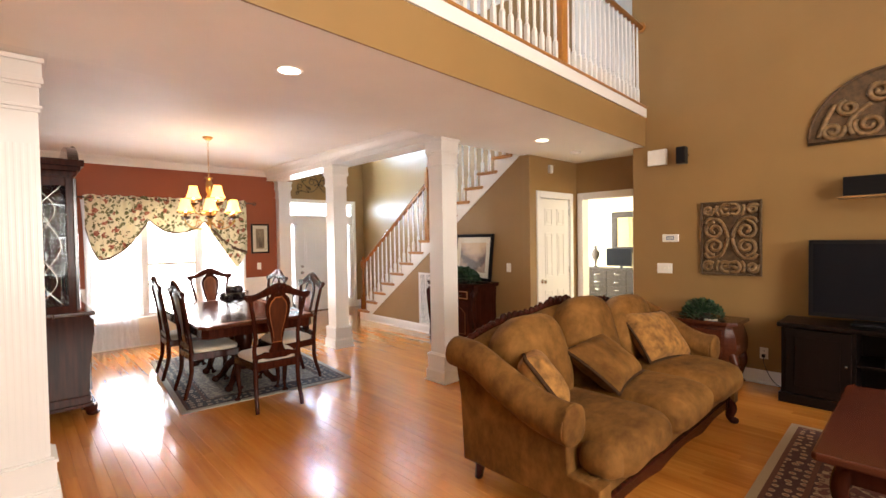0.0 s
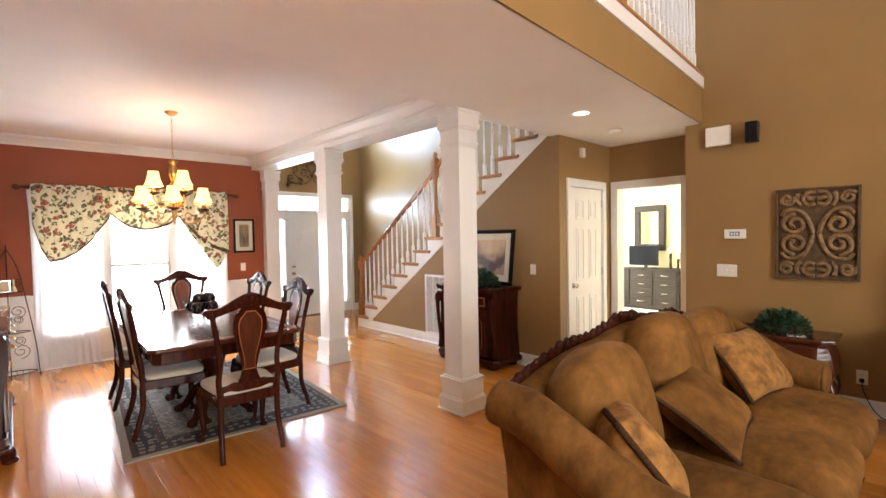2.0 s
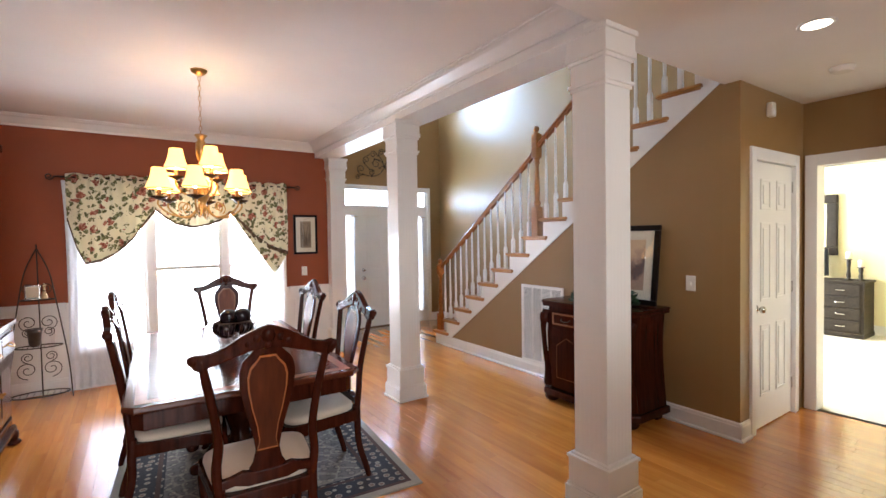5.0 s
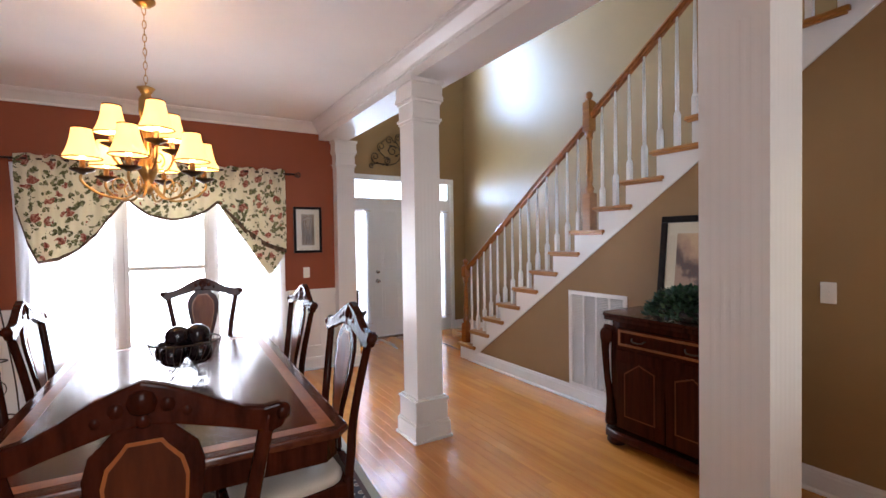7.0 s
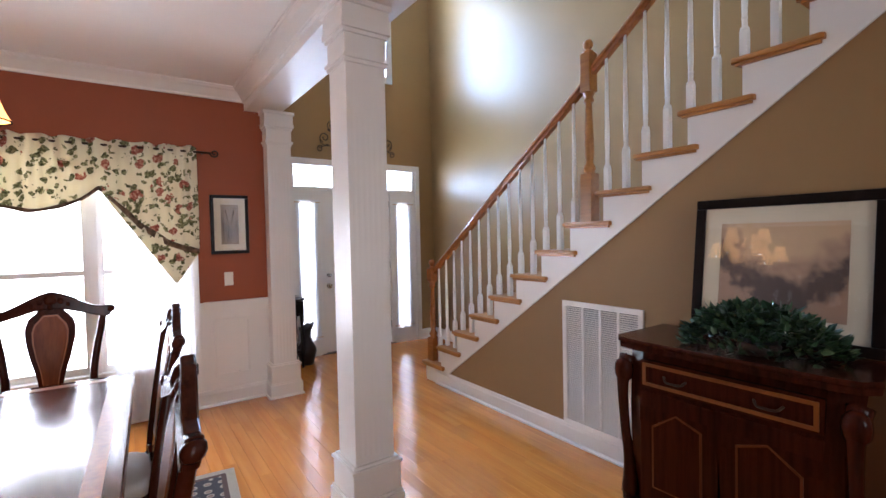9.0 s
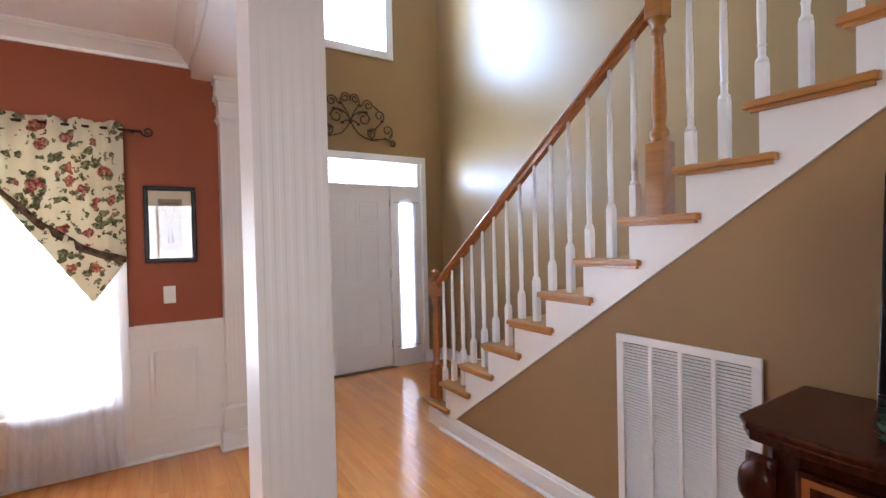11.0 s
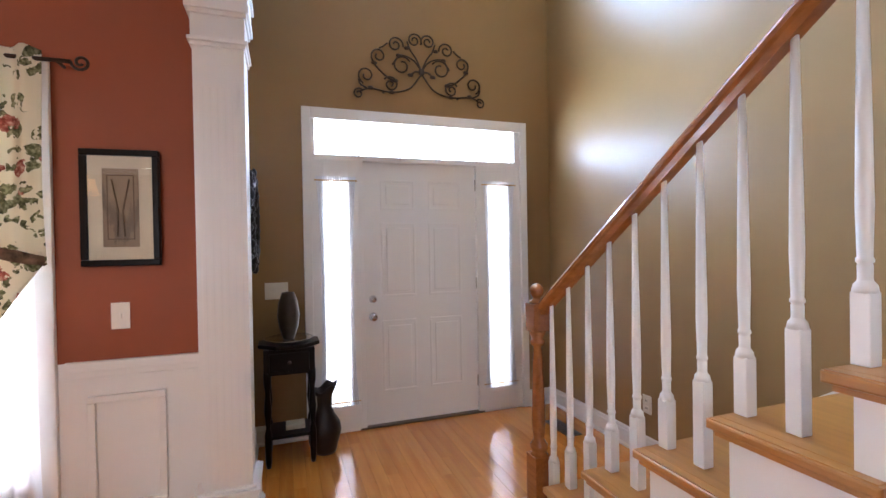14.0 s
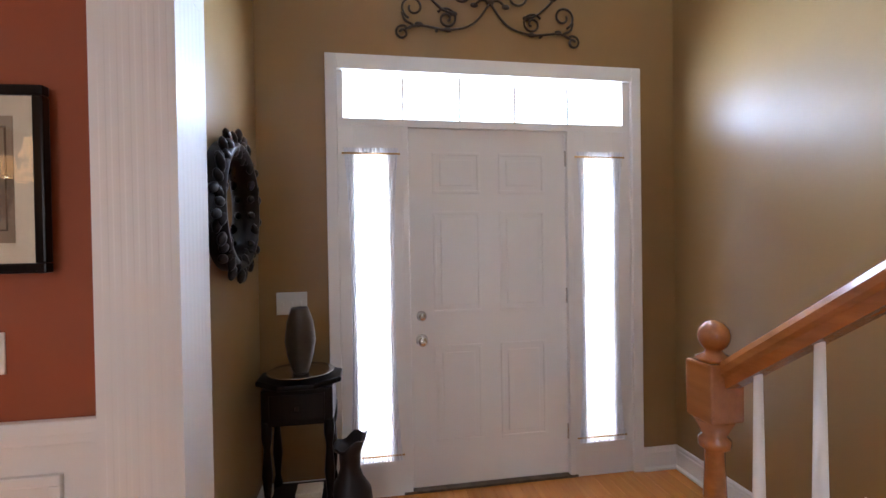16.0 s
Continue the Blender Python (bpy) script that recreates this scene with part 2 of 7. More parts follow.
def floral():
    """Cream cotton with red roses and green leaves."""
    m, nt, b = base_mat("floral_cotton")
    v = coords(nt)
    warp = noise_tex(nt, v, 16, 3)
    addv = nt.nodes.new("ShaderNodeVectorMath")
    addv.operation = "MULTIPLY_ADD"
    comb = nt.nodes.new("ShaderNodeCombineXYZ")
    for i in range(3):
        link(nt, warp, comb.inputs[i])
    link(nt, comb.outputs[0], addv.inputs[0])
    addv.inputs[1].default_value = (0.11, 0.11, 0.11)
    link(nt, v, addv.inputs[2])
    roses = nt.nodes.new("ShaderNodeTexVoronoi")
    roses.inputs["Scale"].default_value = 9.0
    link(nt, addv.outputs[0], roses.inputs["Vector"])
    leaves = nt.nodes.new("ShaderNodeTexVoronoi")
    leaves.inputs["Scale"].default_value = 19
    link(nt, addv.outputs[0], leaves.inputs["Vector"])
    sep = nt.nodes.new("ShaderNodeSeparateColor")
    link(nt, roses.outputs["Color"], sep.inputs[0])
    sep2 = nt.nodes.new("ShaderNodeSeparateColor")
    link(nt, leaves.outputs["Color"], sep2.inputs[0])
    petal = noise_tex(nt, v, 60, 3)
    red = ramp(nt, petal, [(0.3, (0.17, 0.030, 0.020)), (0.5, (0.40, 0.13, 0.085)), (0.68, (0.66, 0.42, 0.30))])
    green = ramp(nt, petal, [(0.33, (0.060, 0.062, 0.028)), (0.5, (0.17, 0.17, 0.075)), (0.68, (0.42, 0.41, 0.23))])
    cream = (0.80, 0.74, 0.56)
    is_rose = calc(nt, "MULTIPLY", calc(nt, "LESS_THAN", roses.outputs["Distance"], 0.33), calc(nt, "GREATER_THAN", sep.outputs[0], 0.38))
    near = calc(nt, "LESS_THAN", roses.outputs["Distance"], 0.75)
    is_leaf = calc(nt, "MULTIPLY", calc(nt, "MULTIPLY", calc(nt, "LESS_THAN", leaves.outputs["Distance"], 0.48), calc(nt, "GREATER_THAN", sep2.outputs[1], 0.25)), near)
    col = mixc(nt, is_rose, mixc(nt, is_leaf, cream, green), red)
    link(nt, col, b.inputs["Base Color"])
    b.inputs["Roughness"].default_value = 0.9
    tr = nt.nodes.new("ShaderNodeBsdfTranslucent")
    link(nt, col, tr.inputs[0])
    mx = nt.nodes.new("ShaderNodeMixShader")
    mx.inputs[0].default_value = 0.3
    link(nt, b.outputs[0], mx.inputs[1])
    link(nt, tr.outputs[0], mx.inputs[2])
    link(nt, mx.outputs[0], nt.nodes["Material Output"].inputs[0])
    bump(nt, b, noise_tex(nt, v, 400, 2), 0.2, 0.001)
    return m


FLORAL = floral()
FLORAL_BAND = plain("brown_printed_cotton", (0.135, 0.085, 0.05), 0.9, 0, 0.75, 26, 0.2)
TRIMBAND = plain("brown_trim_braid", (0.055, 0.027, 0.013), 0.95, 0, 0.35, 120, 0.4, Specular_IOR_Level=0.05)


def sheer(name="white_voile", open_part=0.1):
    m, nt, b = base_mat(name)
    b.inputs["Base Color"].default_value = (0.86, 0.87, 0.9, 1)
    b.inputs["Roughness"].default_value = 0.9
    tl = nt.nodes.new("ShaderNodeBsdfTranslucent")
    tl.inputs[0].default_value = (0.88, 0.9, 0.94, 1)
    tp = nt.nodes.new("ShaderNodeBsdfTransparent")
    a = nt.nodes.new("ShaderNodeMixShader")
    a.inputs[0].default_value = 0.4
    link(nt, b.outputs[0], a.inputs[1])
    link(nt, tl.outputs[0], a.inputs[2])
    c = nt.nodes.new("ShaderNodeMixShader")
    v = coords(nt, (1, 1, 0.2))
    n = noise_tex(nt, v, 90, 2)
    mr = nt.nodes.new("ShaderNodeMapRange")
    mr.inputs["To Min"].default_value, mr.inputs["To Max"].default_value = open_part - 0.08, open_part + 0.10
    link(nt, n, mr.inputs[0])
    link(nt, mr.outputs[0], c.inputs[0])
    link(nt, a.outputs[0], c.inputs[1])
    link(nt, tp.outputs[0], c.inputs[2])
    link(nt, c.outputs[0], nt.nodes["Material Output"].inputs[0])
    return m


VOILE = sheer()


def glass_mat():
    m, nt, b = base_mat("clear_glass")
    b.inputs["Base Color"].default_value = (1, 1, 1, 1)
    b.inputs["Roughness"].default_value = 0.0
    b.inputs["IOR"].default_value = 1.45
    b.inputs["Transmission Weight"].default_value = 1.0
    return m


GLASS = glass_mat()
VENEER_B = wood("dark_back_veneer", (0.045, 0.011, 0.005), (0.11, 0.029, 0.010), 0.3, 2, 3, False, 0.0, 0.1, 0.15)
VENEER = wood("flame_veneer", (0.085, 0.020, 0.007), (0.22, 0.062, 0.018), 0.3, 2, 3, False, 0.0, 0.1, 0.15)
THIN_GLASS = glass_mat()
THIN_GLASS.name = "thin_cabinet_glass"
THIN_GLASS.node_tree.nodes["Principled BSDF"].inputs["IOR"].default_value = 1.15
MIRROR = plain("mirror_silver", (0.9, 0.9, 0.9), 0.02, 1.0, 0.0, 5, 0.0)


def leaf_mat():
    m, nt, b = base_mat("dark_green_leaf")
    rnd = nt.nodes.new("ShaderNodeNewGeometry").outputs["Random Per Island"]
    link(nt, ramp(nt, rnd, [(0.0, (0.012, 0.035, 0.016)), (0.6, (0.03, 0.075, 0.03)), (1.0, (0.075, 0.13, 0.055))]), b.inputs["Base Color"])
    b.inputs["Roughness"].default_value = 0.4
    return m


LEAF = leaf_mat()


def art_mat(name, sky_c, mid_c, dark_c):
    """Muted watercolour landscape: pale sky over a soft dark shore."""
    m, nt, b = base_mat(name)
    tc = nt.nodes.new("ShaderNodeTexCoord")
    sep = nt.nodes.new("ShaderNodeSeparateXYZ")
    link(nt, tc.outputs["Generated"], sep.inputs[0])
    n = noise_tex(nt, coords(nt, (5, 1, 4), "Generated"), 1.0, 7, 0.62)
    h = calc(nt, "ADD", sep.outputs[2], calc(nt, "MULTIPLY", calc(nt, "SUBTRACT", n, 0.5), 0.9))
    aside = calc(nt, "ABSOLUTE", calc(nt, "SUBTRACT", sep.outputs[0], 0.55))
    h = calc(nt, "SUBTRACT", h, calc(nt, "MULTIPLY", calc(nt, "POWER", aside, 1.6), 1.1))
    link(nt, ramp(nt, h, [(0.02, mid_c), (0.14, dark_c), (0.30, dark_c), (0.46, mid_c), (0.70, sky_c)]), b.inputs["Base Color"])
    b.inputs["Roughness"].default_value = 0.55
    return m


ART = art_mat("lake_print", (0.60, 0.39, 0.22), (0.38, 0.23, 0.15), (0.11, 0.07, 0.055))
ART_S = art_mat("small_sepia_print", (0.30, 0.21, 0.125), (0.25, 0.17, 0.10), (0.16, 0.105, 0.06))

# ---------------------------------------------------------------- mesh helpers
def box(bm, x0, y0, z0, x1, y1, z1, bev=0.0):
    vs = [bm.verts.new(p) for p in ((x0, y0, z0), (x1, y0, z0), (x1, y1, z0), (x0, y1, z0), (x0, y0, z1), (x1, y0, z1), (x1, y1, z1), (x0, y1, z1))]
    fs = [bm.faces.new([vs[i] for i in f]) for f in ((3, 2, 1, 0), (4, 5, 6, 7), (0, 1, 5, 4), (1, 2, 6, 5), (2, 3, 7, 6), (3, 0, 4, 7))]
    if bev > 0:
        es = list({e for f in fs for e in f.edges})
        bmesh.ops.bevel(bm, geom=es, offset=bev, segments=2, profile=0.6, affect="EDGES")
    return vs


def boxes(*items, bev=0.0):
    bm = bmesh.new()
    for it in items:
        box(bm, *it, bev=bev)
    return bm


def prism(bm, outline, y0, y1, bev=0.0, plane="xz"):
    """Solid from a 2D outline (anticlockwise), between two offsets along the third axis."""
    def p3(a, b, c):
        return (a, c, b) if plane == "xz" else ((a, b, c) if plane == "xy" else (c, a, b))
    lo = [bm.verts.new(p3(a, b, y0)) for a, b in outline]
    hi = [bm.verts.new(p3(a, b, y1)) for a, b in outline]
    n = len(outline)
    fs = [bm.faces.new(lo), bm.faces.new(list(reversed(hi)))]
    for i in range(n):
        j = (i + 1) % n
        fs.append(bm.faces.new((lo[j], lo[i], hi[i], hi[j])))
    bmesh.ops.recalc_face_normals(bm, faces=fs)
    if bev > 0:
        es = list({e for f in fs[:2] for e in f.edges})
        bmesh.ops.bevel(bm, geom=es, offset=bev, segments=2, profile=0.5, affect="EDGES")


def lathe(bm, prof, cx=0, cy=0, cz=0, segs=16, sq=None):
    """Turned solid from (radius, height) pairs. sq: set of indices that are square in section."""
    rings = []
    for r, z in prof:
        rings.append([bm.verts.new((cx + r * math.cos(2 * math.pi * i / segs), cy + r * math.sin(2 * math.pi * i / segs), cz + z)) for i in range(segs)])
    for a, b in zip(rings, rings[1:]):
        for i in range(segs):
            j = (i + 1) % segs
            f = bm.faces.new((a[i], a[j], b[j], b[i]))
            f.smooth = True
    bm.faces.new(list(reversed(rings[0])))
    bm.faces.new(rings[-1])


def tube(bm, pts, r, segs=8, caps=True, ry=None):
    """Round bar along a line of points; r may be a function of 0..1."""
    pts = [Vector(p) for p in pts]
    rings = []
    prev = None
    for i, p in enumerate(pts):
        d = (pts[min(i + 1, len(pts) - 1)] - pts[max(i - 1, 0)])
        d = d.normalized() if d.length > 1e-9 else Vector((0, 0, 1))
        if prev is None:
            up = Vector((0, 0, 1)) if abs(d.z) < 0.9 else Vector((0, 1, 0))
            u = d.cross(up).normalized()
        else:
            u = (prev - d * prev.dot(d)).normalized()
        prev = u
        w = d.cross(u)
        rr = r(i / max(1, len(pts) - 1)) if callable(r) else r
        r2 = rr if ry is None else ry
        rings.append([bm.verts.new(p + u * (rr * math.cos(2 * math.pi * k / segs)) + w * (r2 * math.sin(2 * math.pi * k / segs))) for k in range(segs)])
    for a, b in zip(rings, rings[1:]):
        for k in range(segs):
            f = bm.faces.new((a[k], a[(k + 1) % segs], b[(k + 1) % segs], b[k]))
            f.smooth = True
    if caps:
        bm.faces.new(list(reversed(rings[0])))
        bm.faces.new(rings[-1])


def puff(bm, c, size, p=3.0, m=None, nu=28, nv=16, wob=0.0):
    """Soft cushion-like solid: a superellipsoid with gentle unevenness."""
    def sp(v, e):
        return math.copysign(abs(v) ** e, v)
    rows = []
    m = m or Matrix.Identity(4)
    for j in range(nv + 1):
        ph = -math.pi / 2 + math.pi * j / nv
        row = []
        for i in range(nu):
            th = 2 * math.pi * i / nu
            e = 2 / p
            x, y, z = sp(math.cos(ph), e) * sp(math.cos(th), e), sp(math.cos(ph), e) * sp(math.sin(th), e), sp(math.sin(ph), 0.75)
            q = Vector((x * size[0] / 2, y * size[1] / 2, z * size[2] / 2))
            if wob:
                q += q.normalized() * wob * noise.noise(Vector((q.x * 5 + c[0] * 3, q.y * 5 + c[1] * 7, q.z * 5)))
            row.append(bm.verts.new(m @ (q + Vector(c)) if m else q + Vector(c)))
            if j in (0, nv):
                break
        rows.append(row)
    for j in range(nv):
        a, b = rows[j], rows[j + 1]
        for i in range(nu):
            k = (i + 1) % nu
            if len(a) == 1:
                f = bm.faces.new((a[0], b[k], b[i]))
            elif len(b) == 1:
                f = bm.faces.new((a[i], a[k], b[0]))
            else:
                f = bm.faces.new((a[i], a[k], b[k], b[i]))
            f.smooth = True


def part(name, bm, material, parent=None, label="", m=None):
    me = bpy.data.meshes.new(name)
    if m is not None:
        bmesh.ops.transform(bm, matrix=m, verts=bm.verts)
    bm.to_mesh(me)
    bm.free()
    me.materials.append(material)
    ob = new(name, me)
    if parent is not None:
        ob.parent = parent
    if label:
        ob["label"] = label
    return ob


def thing(name, label, category, m=None, group="", kind=""):
    ob = new(name)
    ob.empty_display_size = 0.1
    if m is not None:
        ob.matrix_world = m
    return tagged(ob, label, category, group, kind)


def structure(name, bm, material, label="", category="wall"):
    ob = part(name, bm, material)
    return tagged(ob, label, category, kind="structure")


def wall_bm(axis, face, back, a0, a1, z0, z1, holes=()):
    """A wall at axis = face (thickness to back), from a0 to a1, with openings (a0, a1, z0, z1)."""
    bm = bmesh.new()
    As = sorted({a0, a1, *[h[0] for h in holes], *[h[1] for h in holes]})
    Zs = sorted({z0, z1, *[h[2] for h in holes], *[h[3] for h in holes]})
    lo, hi = min(face, back), max(face, back)
    for i in range(len(As) - 1):
        zs = None
        for j in range(len(Zs) - 1):
            am, zm = (As[i] + As[i + 1]) / 2, (Zs[j] + Zs[j + 1]) / 2
            solid = not any(h[0] < am < h[1] and h[2] < zm < h[3] for h in holes)
            if solid and zs is None:
                zs = Zs[j]
            if zs is not None and (not solid or j == len(Zs) - 2):
                ze = Zs[j + 1] if solid else Zs[j]
                if axis == "y":
                    box(bm, As[i], lo, zs, As[i + 1], hi, ze)
                else:
                    box(bm, lo, As[i], zs, hi, As[i + 1], ze)
                zs = None
    bmesh.ops.remove_doubles(bm, verts=bm.verts, dist=1e-5)
    return bm


def spiral(cx, cz, r0, r1, a0, turns, n=28):
    """Points of a flat scroll in x and z."""
    out = []
    for i in range(n + 1):
        k = i / n
        a = a0 + turns * 2 * math.pi * k
        r = r0 + (r1 - r0) * k
        out.append((cx + r * math.cos(a), cz + r * math.sin(a)))
    return out


def curve_pts(ctrl, n=10):
    """Catmull-Rom through the control points."""
    P = [Vector(c) for c in ctrl]
    P = [P[0] * 2 - P[1]] + P + [P[-1] * 2 - P[-2]]
    out = []
    for i in range(1, len(P) - 2):
        for k in range(n):
            t = k / n
            a, b, c, d = P[i - 1], P[i], P[i + 1], P[i + 2]
            out.append(0.5 * ((2 * b) + (c - a) * t + (2 * a - 5 * b + 4 * c - d) * t * t + (3 * b - a - 3 * c + d) * t ** 3))
    out.append(P[-2])
    return out
# ---------------------------------------------------------------- the plan
CL, DC, UP = 2.585, 2.76, 5.4          # low ceiling, dining ceiling, upper ceiling
DW, FW = 7.80, 8.86                    # front walls of dining room and foyer
TVX, HX, SX = 5.40, 5.86, 4.715        # wall with the panel, hall and stair wall, face under the stair
NY, CY = 2.27, 3.31                    # niche: its near corner and the closet wall
RISE, RUN, R1 = 0.188, 0.2617, 7.286


def edge_y(x):
    return 1.8155 + 0.0585 * x


def soffit_y(x):
    return 3.114 + 0.0583 * x


def riser_y(k):
    return R1 - RUN * (k - 1)


structure("ground", boxes((-60, -60, -0.4, 60, 60, -0.3)), plain("lawn", (0.06, 0.09, 0.03), 0.9, 0, 0.4, 3), "lawn outside the house", "ground")
structure("subfloor", boxes((-3.1, -4.3, -0.1, HX, FW + 0.1, -0.012)), GAP, "dark boards under the strip floor", "floor")
structure("bedroom_carpet", boxes((HX, 0.4, -0.1, 10.3, 6.4, 0.0)), CARPET, "cream carpet of the bedroom", "floor")

# walls
structure("wall_dining_front", wall_bm("y", DW, DW + 0.15, -0.25, 3.46, 0.9, UP, [(0.66, 2.68, 0.9, 2.12)]), TERRA, "terracotta painted dining wall", "wall")
structure("wall_dining_front_low", wall_bm("y", DW + 0.002, DW + 0.15, -0.25, 3.46, 0, 0.9, [(0.66, 2.68, 0.42, 0.9)]), WHITE, "white wainscot below the chair rail", "wall")
structure("wall_dining_side", wall_bm("x", -0.12, -0.27, 3.46, DW, 0.9, DC), TERRA, "terracotta painted dining side wall", "wall")
structure("wall_dining_side_low", wall_bm("x", -0.118, -0.27, 3.46, DW, 0, 0.9), WHITE, "white wainscot of the side wall", "wall")
structure("wall_foyer_front", wall_bm("y", FW, FW + 0.16, 3.3, HX + 0.15, 0, UP, [(3.87, 5.575, 0.0, 2.35), (4.28, 5.18, 3.55, 5.1)]), OLIVE, "olive tan front wall with the entrance", "wall")
structure("wall_foyer_side", wall_bm("x", 3.46, 3.3, DW + 0.15, FW, 0, UP), OLIVE, "olive tan wall beside the entrance", "wall")
structure("wall_foyer_upper", wall_bm("x", 3.455, 3.165, 3.42, DW + 0.15, DC + 0.02, UP), OLIVE, "olive tan wall above the columns", "wall")
structure("wall_stair", wall_bm("x", HX, HX + 0.13, CY, FW, 0, UP), OLIVE, "semi-gloss olive tan wall beside the stair", "wall")
structure("wall_loft", wall_bm("x", HX, HX + 0.13, NY, CY, CL + 0.2, UP), LOFTW, "white upper landing wall", "wall")
structure("wall_hall", wall_bm("x", HX, HX + 0.13, NY, CY, 0, CL + 0.1, [(2.465, 3.215, 0, 2.06)]), OLIVE, "olive tan wall with the bedroom doorway", "wall")
structure("wall_living_side", wall_bm("x", TVX, HX + 0.13, -4.3, NY, 0, UP), OLIVE, "tall olive tan living room wall", "wall")
structure("wall_closet", wall_bm("y", CY, CY + 0.12, SX, HX, 0, CL + 0.1, [(4.925, 5.665, 0, 2.05)]), OLIVE, "olive tan wall with the closet door", "wall")
# next three walls are out of view, assumed, closing the living room
structure("wall_living_back", wall_bm("y", -4.2, -4.35, -3.1, TVX, 0, UP, [(-0.6, 2.6, 0.7, 2.7), (-0.6, 2.6, 3.4, 4.8)]), OLIVE, "unseen living room wall with assumed windows", "wall")
structure("wall_living_far", wall_bm("x", -3.0, -3.15, -4.3, 3.4, 0, UP), OLIVE, "plain olive tan living room wall", "wall")
structure("wall_living_corner", wall_bm("y", 3.25, 3.4, -3.1, -0.27, 0, CL), OLIVE, "plain wall behind the left column", "wall")
structure("wall_loft_back", wall_bm("y", 3.42, 3.54, -3.1, 3.455, DC + 0.25, UP), LOFTW, "white wall of the upper landing", "wall")
structure("wall_bedroom_far", wall_bm("x", 9.98, 10.1, 0.4, 6.4, 0, 2.6), CREAM, "pale yellow bedroom wall", "wall")
structure("wall_bedroom_window", wall_bm("y", 6.2, 6.33, HX + 0.13, 10.1, 0, 2.6, [(7.1, 8.9, 0.75, 2.25)]), CREAM, "pale yellow bedroom wall with a window", "wall")
structure("wall_bedroom_side", wall_bm("y", 0.5, 0.4, HX + 0.13, 10.1, 0, 2.6), CREAM, "pale yellow bedroom side wall", "wall")
structure("wall_bedroom_inner", boxes((HX + 0.131, 0.5, 0, HX + 0.15, 2.42, 2.6), (HX + 0.131, 3.26, 0, HX + 0.15, 6.2, 2.6), (HX + 0.131, 2.42, 2.1, HX + 0.15, 3.26, 2.6)), CREAM, "pale yellow bedroom wall beside the doorway", "wall")

# ceilings
bm = bmesh.new()
prism(bm, [(-3.0, edge_y(-3.0)), (TVX, edge_y(TVX)), (TVX, NY), (HX, NY), (HX, CY), (SX, CY), (SX, 3.42), (3.16, 3.42), (3.16, soffit_y(3.16)), (-0.27, soffit_y(-0.27)), (-3.0, 3.25)], CL, CL + 0.05, plane="xy")
structure("ceiling_low", bm, CEIL, "off-white ceiling under the landing", "ceiling")
structure("ceiling_dining", boxes((-0.25, 3.08, DC, 3.17, DW + 0.1, DC + 0.08)), CEIL, "off-white dining room ceiling", "ceiling")
structure("ceiling_upper", boxes((-3.1, -4.3, UP, HX + 0.1, FW + 0.1, UP + 0.1)), CEIL, "high white ceiling", "ceiling")
structure("ceiling_bedroom", boxes((HX + 0.13, 0.4, 2.6, 10.1, 6.3, 2.7)), CEIL, "white bedroom ceiling", "ceiling")
bm = bmesh.new()
prism(bm, [(-3.0, edge_y(-3.0) + 0.02), (TVX, edge_y(TVX) + 0.02), (TVX, NY), (HX, NY), (HX, 3.42), (-3.0, 3.42)], 2.92, 3.0, plane="xy")
structure("landing_floor", bm, OAK, "upper landing floor", "floor")
bm = bmesh.new()
prism(bm, [(-3.0, edge_y(-3.0) - 0.012), (TVX, edge_y(TVX) - 0.012), (TVX, edge_y(TVX) + 0.004), (-3.0, edge_y(-3.0) + 0.004)], CL, 2.93, plane="xy")
structure("landing_fascia", bm, OLIVE, "olive tan edge of the upper landing", "wall")
bm = bmesh.new()
prism(bm, [(-3.0, edge_y(-3.0) - 0.03), (TVX, edge_y(TVX) - 0.03), (TVX, edge_y(TVX) + 0.02), (-3.0, edge_y(-3.0) + 0.02)], 2.925, 3.03, plane="xy")
structure("trim_landing", bm, WHITE, "white trim board along the landing", "trim")
# drop between the low ceiling and the dining ceiling
bm = bmesh.new()
prism(bm, [(-0.27, soffit_y(-0.27) - 0.04), (3.16, soffit_y(3.16) - 0.04), (3.16, soffit_y(3.16)), (-0.27, soffit_y(-0.27))], CL + 0.003, DC, plane="xy")
structure("beam_dining", bm, WHITE, "white beam face towards the dining room", "beam")
structure("beam_left", boxes((-0.28, soffit_y(-0.27), CL + 0.002, 0.03, 3.5, DC)), WHITE, "white beam end over the engaged column", "beam")
structure("beam_columns", boxes((3.16, 3.42, CL, 3.46, DW, DC + 0.02), (3.161, 3.2, CL + 0.05, 3.459, 3.42, DC + 0.019)), WHITE, "white boxed beam over the columns", "beam")


def crown(name, pts, out, z, size=0.11):
    """Crown moulding: stepped profile run between two points; out: unit vector into the room."""
    (x0, y0), (x1, y1) = pts
    prof = [(0, -size), (0.018, -size), (0.022, -size * 0.82), (size * 0.38, -size * 0.62), (size * 0.62, -size * 0.34), (size * 0.8, -size * 0.24), (size * 0.84, -0.016), (size * 0.95, -0.012), (size * 0.95, 0), (0, 0)]
    bm = bmesh.new()
    a = [bm.verts.new((x0 + out[0] * u, y0 + out[1] * u, z + v)) for u, v in prof]
    b = [bm.verts.new((x1 + out[0] * u, y1 + out[1] * u, z + v)) for u, v in prof]
    n = len(prof)
    fs = [bm.faces.new(a), bm.faces.new(list(reversed(b)))]
    for i in range(n):
        fs.append(bm.faces.new((a[(i + 1) % n], a[i], b[i], b[(i + 1) % n])))
    bmesh.ops.recalc_face_normals(bm, faces=fs)
    return structure(name, bm, WHITE, "white crown moulding", "moulding")


